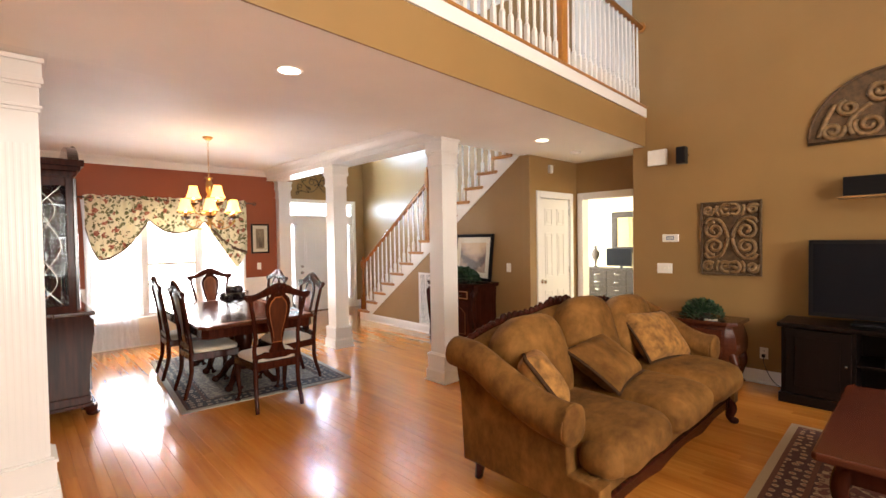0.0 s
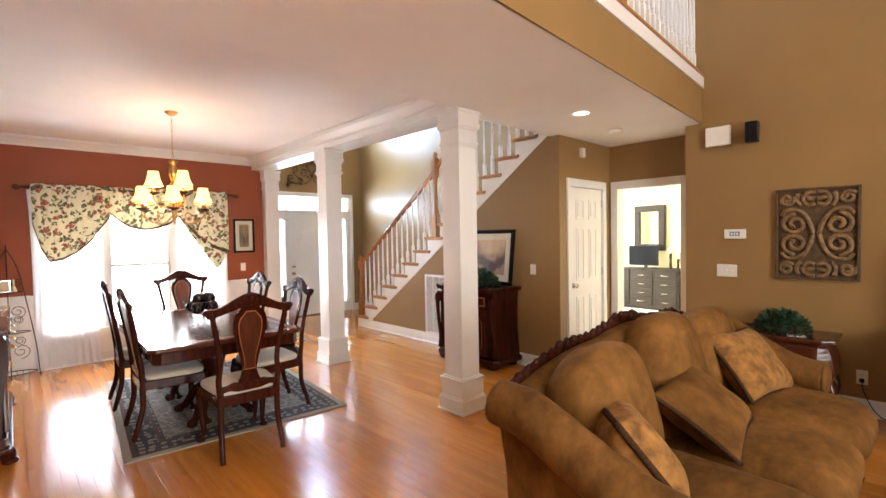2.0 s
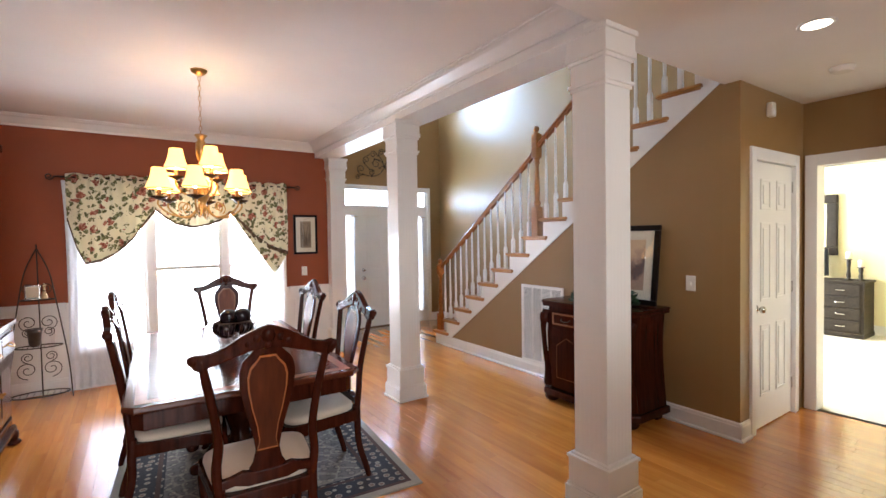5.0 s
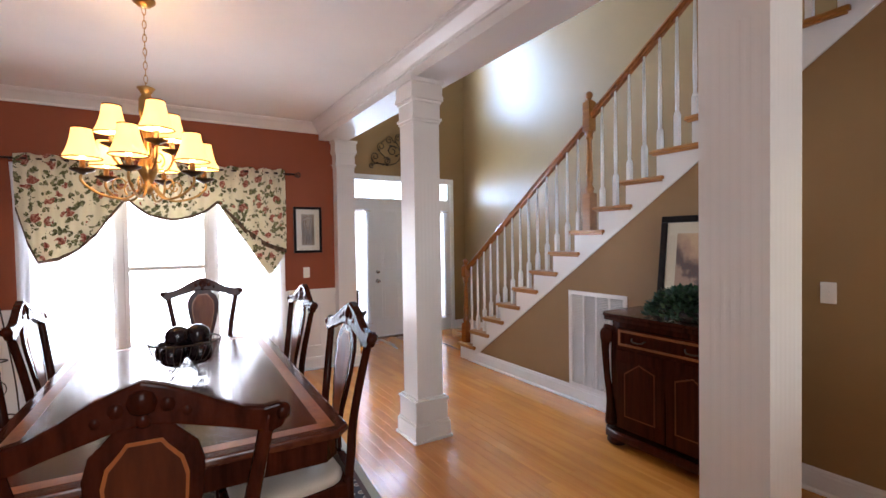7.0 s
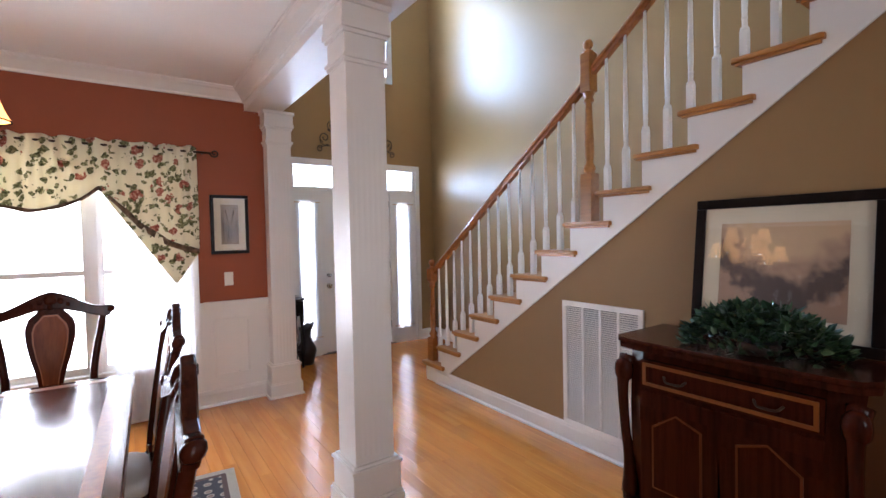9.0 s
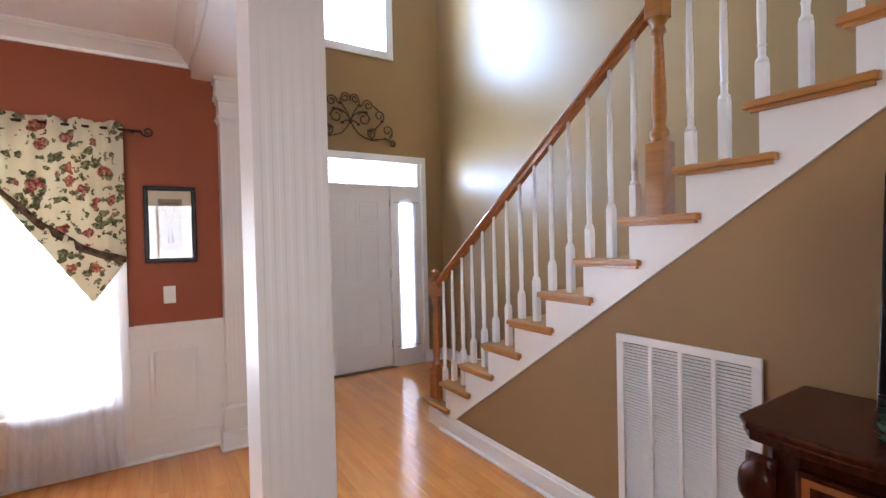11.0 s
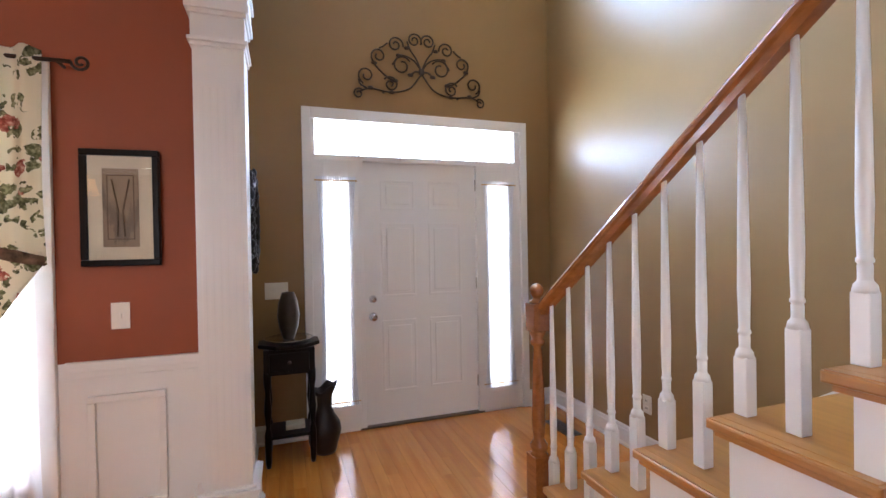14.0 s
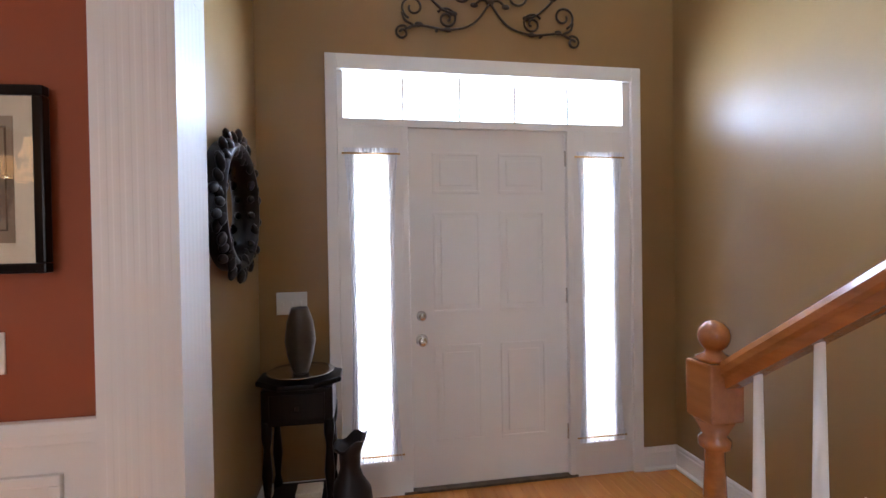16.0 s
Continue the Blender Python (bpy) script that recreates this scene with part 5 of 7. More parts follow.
# ---------------------------------------------------------------- dining room: hutch, rack, picture
hut = thing("china_hutch", "tall dark mahogany china hutch with glass doors and bonnet top", "cabinet", pose(-0.115, 4.83, 0))
HL, HD = 1.70, 0.48
bm = bmesh.new()
prism(bm, [(0.012, 0), (HD - 0.02, 0), (HD, 0.06), (HD, HL - 0.06), (HD - 0.02, HL), (0.012, HL)], 0.10, 0.13, 0.006, plane="xy")
prism(bm, [(0.012, 0.01), (HD - 0.04, 0.01), (HD - 0.025, 0.06), (HD - 0.025, HL - 0.06), (HD - 0.04, HL - 0.01), (0.012, HL - 0.01)], 0.13, 0.20, 0.006, plane="xy")
part("plinth", bm, MAHOG, hut)
for y in (0.09, HL - 0.09):
    bm = bmesh.new()
    tube(bm, curve_pts([(HD - 0.07, y, 0.11), (HD - 0.03, y, 0.075), (HD - 0.035, y, 0.04), (HD - 0.005, y, 0.02)], 5), lambda k: 0.055 - 0.022 * k, 10)
    puff(bm, (HD - 0.02, y, 0.02), (0.1, 0.09, 0.04), 2, None, 10, 6)
    part("foot", bm, MAHOG, hut, "carved scroll foot")
    part("foot", boxes((0.03, y - 0.04, 0.0, 0.12, y + 0.04, 0.10), bev=0.006), MAHOG, hut)
bm = bmesh.new()
side = [(0.012, 0.20), (HD - 0.05, 0.20), (HD - 0.045, 0.35), (HD - 0.03, 0.52), (HD - 0.005, 0.70), (HD - 0.005, 0.84), (HD - 0.03, 0.90), (0.012, 0.90)]
prism(bm, side, 0.02, HL - 0.02, 0.004, plane="xz")
part("base_body", bm, MAHOG, hut)
part("counter", boxes((0.012, -0.012, 0.90, HD + 0.012, HL + 0.012, 0.94), bev=0.012), LACQUER, hut)
nd = 4
for i in range(nd):
    y0, y1 = 0.06 + i * (HL - 0.12) / nd, 0.06 + (i + 1) * (HL - 0.12) / nd - 0.015
    d = part("drawer", boxes((HD - 0.012, y0, 0.71, HD + 0.006, y1, 0.86), bev=0.006), LACQUER, hut)
    bm = bmesh.new()
    tube(bm, curve_pts([(HD + 0.008, (y0 + y1) / 2 - 0.05, 0.79), (HD + 0.03, (y0 + y1) / 2 - 0.03, 0.775), (HD + 0.03, (y0 + y1) / 2 + 0.03, 0.775), (HD + 0.008, (y0 + y1) / 2 + 0.05, 0.79)], 4), 0.006, 6)
    part("handle", bm, BRASS, d, "antique brass bail handle")
    d = part("door", boxes((HD - 0.045, y0, 0.23, HD - 0.022, y1, 0.68), bev=0.006), LACQUER, hut)
    part("panel", boxes((HD - 0.03, y0 + 0.06, 0.29, HD - 0.017, y1 - 0.06, 0.62), bev=0.008), LACQUER, d)
    bm = bmesh.new()
    lathe(bm, [(0.01, 0), (0.006, 0.01), (0.013, 0.02), (0.008, 0.03)], 0, 0, 0, 10)
    part("door_knob", bm, BRASS, d, "", pose(HD - 0.02, y1 - 0.03 if i % 2 == 0 else y0 + 0.03, 0.47, 0, 90))
UD = 0.385
part("back_panel", boxes((0.012, 0.03, 0.94, 0.03, HL - 0.03, 2.10)), MAHOG, hut)
part("top_panel", boxes((0.012, 0.03, 2.10, UD - 0.02, HL - 0.03, 2.12)), MAHOG, hut)
for ya in (0.03, HL - 0.055):
    bm = bmesh.new()
    for q in ((0.03, 0.94, 0.075, 2.10), (UD - 0.07, 0.94, UD - 0.021, 2.10), (0.075, 0.94, UD - 0.07, 1.0), (0.075, 2.03, UD - 0.07, 2.10)):
        box(bm, q[0], ya, q[1], q[2], ya + 0.025, q[3], bev=0.003)
    sp = part("side_panel", bm, MAHOG, hut, "lattice side: glass near, added blocking sheet far")
    if ya > 1:
        # unseen far side: solid sheet added to block the bright window beyond
        part("backing", boxes((0.075, ya + 0.010, 1.0, UD - 0.07, ya + 0.016, 2.03)), MAHOG, sp)
    else:
        part("pane", boxes((0.075, ya + 0.010, 1.0, UD - 0.07, ya + 0.014, 2.03)), THIN_GLASS, sp)
    xm = (0.075 + UD - 0.07) / 2
    for s_ in (-1, 1):
        bm = bmesh.new()
        tube(bm, curve_pts([(xm + s_ * 0.09, ya + 0.006, 1.0), (xm - s_ * 0.05, ya + 0.006, 1.22), (xm + s_ * 0.085, ya + 0.006, 1.52), (xm - s_ * 0.05, ya + 0.006, 1.82), (xm + s_ * 0.09, ya + 0.006, 2.03)], 6), 0.006, 6)
        part("muntin", bm, CHROME, sp, "silver lead muntin")
for z in (1.27, 1.58, 1.86):
    part("shelf", boxes((0.03, 0.055, z, UD - 0.06, HL - 0.055, z + 0.012)), GLASS, hut, "glass shelf")
for i in range(4):
    y0 = 0.035 + i * (HL - 0.07) / 4
    y1 = 0.035 + (i + 1) * (HL - 0.07) / 4 - 0.006
    bm = bmesh.new()
    for q in ((y0, 0.95, y0 + 0.045, 2.10), (y1 - 0.045, 0.95, y1, 2.10), (y0 + 0.045, 0.95, y1 - 0.045, 1.0), (y0 + 0.045, 2.04, y1 - 0.045, 2.10)):
        box(bm, UD - 0.02, q[0], q[1], UD + 0.008, q[2], q[3], bev=0.004)
    d = part("door", bm, LACQUER, hut, "glazed door with lattice muntins")
    part("pane", boxes((UD - 0.008, y0 + 0.045, 1.0, UD - 0.004, y1 - 0.045, 2.04)), GLASS, d)
    bm = bmesh.new()
    ym = (y0 + y1) / 2
    for s in (-1, 1):
        tube(bm, curve_pts([(UD, ym + s * 0.11, 1.0), (UD, ym + s * 0.02, 1.28), (UD, ym + s * 0.09, 1.55), (UD, ym + s * 0.02, 1.82), (UD, ym + s * 0.11, 2.04)], 6), 0.006, 6)
    part("muntin", bm, CHROME, d, "curved silver lead muntin")
# plates and glasses behind the doors
CHINA = plain("white_china", (0.75, 0.75, 0.74), 0.15, 0, 0.03, 10, 0.0)
# side glass and cornice
bm = bmesh.new()
for z0, z1, o in ((2.12, 2.16, 0.01), (2.16, 2.20, 0.035), (2.20, 2.255, 0.06)):
    box(bm, 0.012, 0.03 - o, z0, UD + o, HL - 0.03 + o, z1, bev=0.006)
part("cornice", bm, MAHOG, hut, "stepped dark cornice")
bm = bmesh.new()
arch = [(HL / 2 + 0.62 * math.cos(a), 2.255 + 0.22 * math.sin(a) ** 1.0) for a in [math.pi * i / 24 for i in range(25)]]
prism(bm, arch, UD - 0.03, UD + 0.05, 0.008, plane="yz")
part("bonnet", bm, LACQUER, hut, "arched bonnet pediment")
bm = bmesh.new()
for i in range(9):
    a = math.pi * i / 8
    puff(bm, (UD + 0.05, HL / 2 + 0.16 * math.cos(a), 2.40 + 0.07 * math.sin(a)), (0.05, 0.07, 0.07), 2, None, 8, 6)
puff(bm, (UD + 0.055, HL / 2, 2.41), (0.07, 0.13, 0.13), 2, None, 12, 8)
part("carving", bm, LACQUER, hut, "carved shell crest")
rp = random.Random(3)
for z in (0.945, 1.284, 1.594):
    for i in range(6):
        y = 4.83 + 0.2 + i * 0.25
        if rp.random() < 0.5:
            g = thing("plate", "white china plate standing in the hutch", "plate", pose(-0.04, y, z + 0.105, 0, 78), group="china in the hutch")
            bm = bmesh.new()
            lathe(bm, [(0.05, 0), (0.07, 0.004), (0.105, 0.016), (0.105, 0.019), (0.068, 0.008), (0.01, 0.005)], 0, 0, 0, 20)
            part("dish", bm, CHINA, g)
        else:
            g = thing("goblet", "clear stemmed glass in the hutch", "glass", pose(0.06, y, z + 0.001), group="china in the hutch")
            bm = bmesh.new()
            lathe(bm, [(0.03, 0), (0.03, 0.003), (0.005, 0.008), (0.005, 0.07), (0.03, 0.09), (0.034, 0.14), (0.03, 0.17)], 0, 0, 0, 12)
            part("cup", bm, GLASS, g)

# wire rack in the corner
eta = thing("corner_rack", "dark wrought iron corner rack with three shelves and scrolls", "shelf", pose(0.36, 7.60, 0))
for z, w in ((0.06, 0.22), (0.52, 0.175), (0.97, 0.13)):
    bm = bmesh.new()
    tube(bm, [(w * math.cos(2 * math.pi * i / 28), 0.12 * (w / 0.22) * math.sin(2 * math.pi * i / 28), z) for i in range(29)], 0.006, 6)
    for i in range(9):
        x = -w * 0.9 + w * 1.8 * i / 8
        h = 0.12 * (w / 0.22) * math.sqrt(max(0.02, 1 - (x / w) ** 2))
        tube(bm, [(x, -h, z), (x, h, z)], 0.0025, 5)
    part("shelf", bm, IRON, eta)
for s in (-1, 1):
    bm = bmesh.new()
    tube(bm, curve_pts([(s * 0.245, -0.02, 0.0), (s * 0.215, -0.01, 0.4), (s * 0.135, 0, 0.97), (s * 0.085, 0.02, 1.25), (0.0, 0.04, 1.46)], 6), 0.0055, 6)
    part("post", bm, IRON, eta)
    for z, r in ((0.30, 0.085), (0.42, 0.05), (0.75, 0.075), (0.66, 0.045), (1.08, 0.05)):
        bm = bmesh.new()
        tube(bm, [(s * (0.10 - z * 0.035) + s * a, 0.0, b) for a, b in spiral(0, z, r, 0.015, -math.pi / 2, 1.6, 26)], 0.004, 6)
        part("scroll", bm, IRON, eta)
bm = bmesh.new()
tube(bm, [(0.0, 0.12, 0.0), (0.0, 0.10, 0.6), (0, 0.06, 1.2), (0, 0.04, 1.50)], 0.0055, 6)
part("post", bm, IRON, eta)
pot = thing("flower_pot", "small dark bronze pot on the rack", "pot", pose(0.33, 7.60, 0.5235))
bm = bmesh.new()
lathe(bm, [(0.035, 0), (0.045, 0.02), (0.055, 0.13), (0.065, 0.17), (0.055, 0.17), (0.02, 0.15)], 0, 0, 0, 16)
part("vessel", bm, POT, pot)
frm = thing("photo_stand", "small pale framed card on the rack", "picture frame", pose(0.33, 7.58, 0.9745))
part("border", boxes((-0.06, -0.008, 0, 0.06, 0.008, 0.14), bev=0.003), CHROME, frm)
part("card", boxes((-0.045, -0.0105, 0.015, 0.045, -0.0082, 0.125)), MAT_BOARD, frm)
bell = thing("figurine", "small gilt bell figurine on the rack", "ornament", pose(0.41, 7.62, 0.9745))
bm = bmesh.new()
lathe(bm, [(0.03, 0), (0.028, 0.02), (0.012, 0.07), (0.008, 0.11), (0.016, 0.13), (0.003, 0.15)], 0, 0, 0, 12)
part("body", bm, GOLDP, bell)


def framed(name, label, w, h, m, bw, frame_mat, mat_w, art, glass=True, depth=0.03):
    """Framed print in x and z, facing -y, lower left corner at the origin."""
    t = thing(name, label, "picture", m)
    bm = bmesh.new()
    for q in ((0, 0, w, bw), (0, h - bw, w, h), (0, bw, bw, h - bw), (w - bw, bw, w, h - bw)):
        box(bm, q[0], -depth, q[1], q[2], 0, q[3], bev=min(0.006, bw * 0.2))
    part("frame_border", bm, frame_mat, t)
    a0 = bw + mat_w
    part("mat_board", boxes((bw, -depth * 0.55, bw, w - bw, -0.002, h - bw)), MAT_BOARD, t, "cream mat board")
    part("print", boxes((a0, -depth * 0.55 - 0.0015, a0, w - a0, -depth * 0.55 - 0.0002, h - a0)), art, t)
    if glass:
        g = part("glazing", boxes((bw, -depth * 0.8, bw, w - bw, -depth * 0.8 + 0.002, h - bw)), GLASS, t, "reflecting picture glass")
        g.visible_shadow = False
    return t


deco = framed("framed_print", "dark framed sepia print with cream mat on the terracotta wall", 0.305, 0.51, pose(2.857, DW - 0.0005, 1.316, 0, 0, -3.5), 0.028, EBONY, 0.055, ART_S)

# faint drawn panel and tapering shape in the print
bm = bmesh.new()
for q in ((0.100, 0.395, 0.205, 0.399), (0.100, 0.120, 0.104, 0.395), (0.201, 0.120, 0.205, 0.395), (0.100, 0.116, 0.205, 0.120)):
    box(bm, q[0], -0.0194, q[1], q[2], -0.0181, q[3])
for s in (-1, 1):
    tube(bm, [(0.1525 + s * 0.034, -0.0188, 0.38), (0.1525 + s * 0.008, -0.0188, 0.24), (0.1525 + s * 0.014, -0.0188, 0.13)], 0.003, 6, True, 0.0006)
part("drawing", bm, BRONZE_D, deco, "dark drawn lines of the print")


def plate(name, label, x, y, z, w, h, face, toggles=1, kind="switch plate"):
    """Switch plate; face: which way it looks."""
    rz = {"-y": 0, "-x": -90, "+x": 90}[face]
    t = thing(name, label, kind, pose(x, y, z, 0, 0, rz))
    part("cover", boxes((-w / 2, -0.007, -h / 2, w / 2, 0.0005, h / 2), bev=0.003), PLASTIC, t)
    for i in range(toggles):
        cx = (i - (toggles - 1) / 2) * 0.046
        part("toggle", boxes((cx - 0.006, -0.018, -0.014, cx + 0.006, -0.0065, 0.010), bev=0.002), PLASTIC, t)
    return t


plate("light_switch", "ivory light switch on the terracotta wall", 2.99, DW, 1.095, 0.072, 0.117, "-y")
plate("light_switch", "triple ivory light switch beside the entrance", 3.625, FW, 1.078, 0.155, 0.117, "-y", 3)
plate("light_switch", "ivory light switch on the wall under the stair", SX, 3.66, 1.12, 0.072, 0.117, "-x")
plate("light_switch", "triple ivory light switch on the living room wall", TVX, 1.90, 1.14, 0.17, 0.117, "-x", 3)


def outlet(name, x, y, z, face, label):
    t = plate(name, label, x, y, z, 0.072, 0.117, face, 0, "outlet")
    for dz in (-0.024, 0.024):
        bm = boxes((-0.017, -0.0085, dz - 0.014, 0.017, -0.0065, dz + 0.014), bev=0.003)
        part("socket", bm, PLASTIC, t)
        part("slot", boxes((-0.008, -0.0092, dz - 0.005, -0.005, -0.0083, dz + 0.006), (0.005, -0.0092, dz - 0.005, 0.008, -0.0083, dz + 0.006)), BLACK, t)
    return t


outlet("wall_outlet", TVX, 0.93, 0.31, "-x", "ivory wall outlet beside the media cabinet")
outlet("wall_outlet", HX, 7.75, 0.34, "-x", "ivory wall outlet by the stair")
cord = thing("power_cord", "black power cord trailing from the outlet", "cord")
bm = bmesh.new()
tube(bm, curve_pts([(TVX - 0.015, 0.93, 0.29), (TVX - 0.05, 0.92, 0.22), (TVX - 0.06, 0.86, 0.08), (TVX - 0.07, 0.78, 0.012), (TVX - 0.06, 0.68, 0.008)], 6), 0.004, 6)
part("cable", bm, BLACK, cord)
part("plug", boxes((TVX - 0.034, 0.915, 0.272, TVX - 0.0095, 0.945, 0.302), bev=0.005), BLACK, cord)

# ---------------------------------------------------------------- under the stair
vent = thing("return_air_grille", "large white louvred return air grille in the wall", "vent", pose(SX, 5.53, 0.13, 0, 0, -90))
VW, VH = 0.60, 0.845
bm = bmesh.new()
for q in ((0, 0, VW, 0.035), (0, VH - 0.035, VW, VH), (0, 0.035, 0.035, VH - 0.035), (VW - 0.035, 0.035, VW, VH - 0.035)):
    box(bm, q[0], -0.014, q[1], q[2], 0.001, q[3], bev=0.003)
part("vent_frame", bm, WHITE, vent)
# flat black sheet on the wall stands for the shade inside the duct
part("backing", boxes((0.035, -0.0005, 0.035, VW - 0.035, 0.0008, VH - 0.035)), BLACK, vent, "black sheet in place of the shaded duct behind the louvres")
for i in range(1, 4):
    x = 0.035 + i * (VW - 0.07) / 4
    part("divider", boxes((x - 0.008, -0.012, 0.035, x + 0.008, 0.0, VH - 0.035)), WHITE, vent)
sl = bmesh.new()
ang = radians(38)
for v in box(sl, 0.035, -0.006, -0.0012, VW - 0.035, 0.006, 0.0012):
    y, z = v.co.y, v.co.z
    v.co.y, v.co.z = y * math.cos(ang) - z * math.sin(ang), y * math.sin(ang) + z * math.cos(ang)
s0 = part("slat", sl, WHITE, vent)
s0.location = (0, -0.006, 0.045)
n_sl = 56
for i in range(1, n_sl):
    c = new("slat", s0.data)
    c.parent, c.location = vent, (0, -0.006, 0.045 + i * (VH - 0.09) / (n_sl - 1))

# bombe chest
cst = thing("carved_chest", "dark mahogany chest with inlaid drawer and doors under the stair", "cabinet", pose(SX - 0.02, 4.76, 0, 0, 0, -90))
CW, CD, CH = 0.90, 0.43, 0.92


def bow(x, z):
    k = (z - 0.1) / 0.75
    return -CD + 0.03 + 0.045 * math.sin(k * math.pi * 1.15 + 2.4) - 0.02


bm = bmesh.new()
NZ = 14
ring = []
for j in range(NZ + 1):
    z = 0.11 + (CH - 0.16) * j / NZ
    e = 0.018 * math.sin((z - 0.1) / 0.75 * math.pi * 1.15 + 2.4)
    f = bow(0, z)
    ring.append([bm.verts.new(p) for p in ((-e, 0, z), (-e, f + 0.06, z), (0.03 - e, f + 0.012, z), (0.10, f, z), (CW - 0.10, f, z), (CW - 0.03 + e, f + 0.012, z), (CW + e, f + 0.06, z), (CW + e, 0, z))])
for a, b in zip(ring, ring[1:]):
    for i in range(8):
        fce = bm.faces.new((a[i], a[(i + 1) % 8], b[(i + 1) % 8], b[i]))
        fce.smooth = False
bm.faces.new(ring[0])
bm.faces.new(list(reversed(ring[-1])))
bmesh.ops.recalc_face_normals(bm, faces=bm.faces)
part("body", bm, MAHOG, cst)
bm = bmesh.new()
to = [(-0.04, 0.0), (-0.04, -CD + 0.02), (0.0, -CD - 0.035), (0.10, -CD - 0.05), (CW - 0.10, -CD - 0.05), (CW, -CD - 0.035), (CW + 0.04, -CD + 0.02), (CW + 0.04, 0.0)]
prism(bm, list(reversed(to)), CH - 0.05, CH - 0.022, 0.006, plane="xy")
prism(bm, list(reversed([(x * 1.012 - 0.005, y * 1.02) for x, y in to])), CH - 0.022, CH, 0.008, plane="xy")
part("top", bm, MAHOG, cst)
bm = bmesh.new()
prism(bm, list(reversed([(x, y + 0.01) for x, y in to])), 0.055, 0.115, 0.012, plane="xy")
part("base_moulding", bm, MAHOG, cst)
for x in (0.05, CW - 0.05):
    bm = bmesh.new()
    puff(bm, (x, -CD + 0.03, 0.035), (0.13, 0.12, 0.075), 2.4, None, 14, 8)
    puff(bm, (x, -CD - 0.01, 0.05), (0.07, 0.05, 0.06), 2, None, 10, 6)
    part("foot", bm, MAHOG, cst, "carved paw foot")
    part("foot", boxes((x - 0.04, -0.1, 0.0, x + 0.04, -0.02, 0.06), bev=0.008), MAHOG, cst)
    bm = bmesh.new()
    xx = x + (-0.035 if x < 0.4 else 0.035)
    tube(bm, curve_pts([(xx, bow(0, 0.80) + 0.02, 0.82), (xx, bow(0, 0.7) - 0.012, 0.72), (xx, bow(0, 0.5) + 0.005, 0.5), (xx, bow(0, 0.3) + 0.01, 0.3), (xx, bow(0, 0.14) - 0.02, 0.14)], 6), lambda k: 0.042 - 0.02 * math.sin(k * math.pi), 10)
    puff(bm, (xx, bow(0, 0.75) - 0.01, 0.76), (0.09, 0.08, 0.12), 2, None, 12, 8)
    part("corner_carving", bm, MAHOG, cst, "carved acanthus corner post")
yd = bow(0, 0.76)
d = part("drawer", boxes((0.10, yd - 0.014, 0.70, CW - 0.10, yd + 0.02, 0.83), bev=0.006), MAHOG, cst)
bm = bmesh.new()
for q in ((0.115, 0.712, CW - 0.115, 0.728), (0.115, 0.802, CW - 0.115, 0.818), (0.115, 0.728, 0.131, 0.802), (CW - 0.131, 0.728, CW - 0.115, 0.802)):
    box(bm, q[0], yd - 0.0165, q[1], q[2], yd - 0.0135, q[3])
part("inlay", bm, INLAY, d, "amber inlaid banding")
for x in (0.27, CW - 0.27):
    bm = bmesh.new()
    tube(bm, curve_pts([(x - 0.05, yd - 0.016, 0.772), (x - 0.03, yd - 0.035, 0.755), (x + 0.03, yd - 0.035, 0.755), (x + 0.05, yd - 0.016, 0.772)], 4), 0.005, 6)
    part("handle", bm, IRON, d)
for x0, x1 in ((0.10, CW / 2 - 0.005), (CW / 2 + 0.005, CW - 0.10)):
    ym = bow(0, 0.42)
    d = part("door", boxes((x0, ym - 0.012, 0.15, x1, ym + 0.03, 0.685), bev=0.006), MAHOG, cst)
    bm = bmesh.new()
    flip = x0 > 0.3
    o = [(x0 + 0.06, 0.24), (x1 - 0.06, 0.24), (x1 - 0.06, 0.57 if not flip else 0.53), ((x0 + x1) / 2, 0.61), (x0 + 0.06, 0.53 if not flip else 0.57)]
    prism(bm, o, ym - 0.0145, ym - 0.0115)
    part("inlay", bm, VENEER, d, "red-brown inlaid panel line")
    bm = bmesh.new()
    cx, cz = (x0 + x1) / 2, 0.42
    prism(bm, [(cx + (a - cx) * 0.91, cz + (b - cz) * 0.95) for a, b in o], ym - 0.0162, ym - 0.0146)
    part("panel", bm, MAHOG, d)

big = framed("framed_landscape", "dark framed lake landscape print leaning on the chest", 0.725, 0.66, pose(SX - 0.118, 4.595, CH + 0.002, -7, 0, -90), 0.045, EBONY, 0.075, ART)


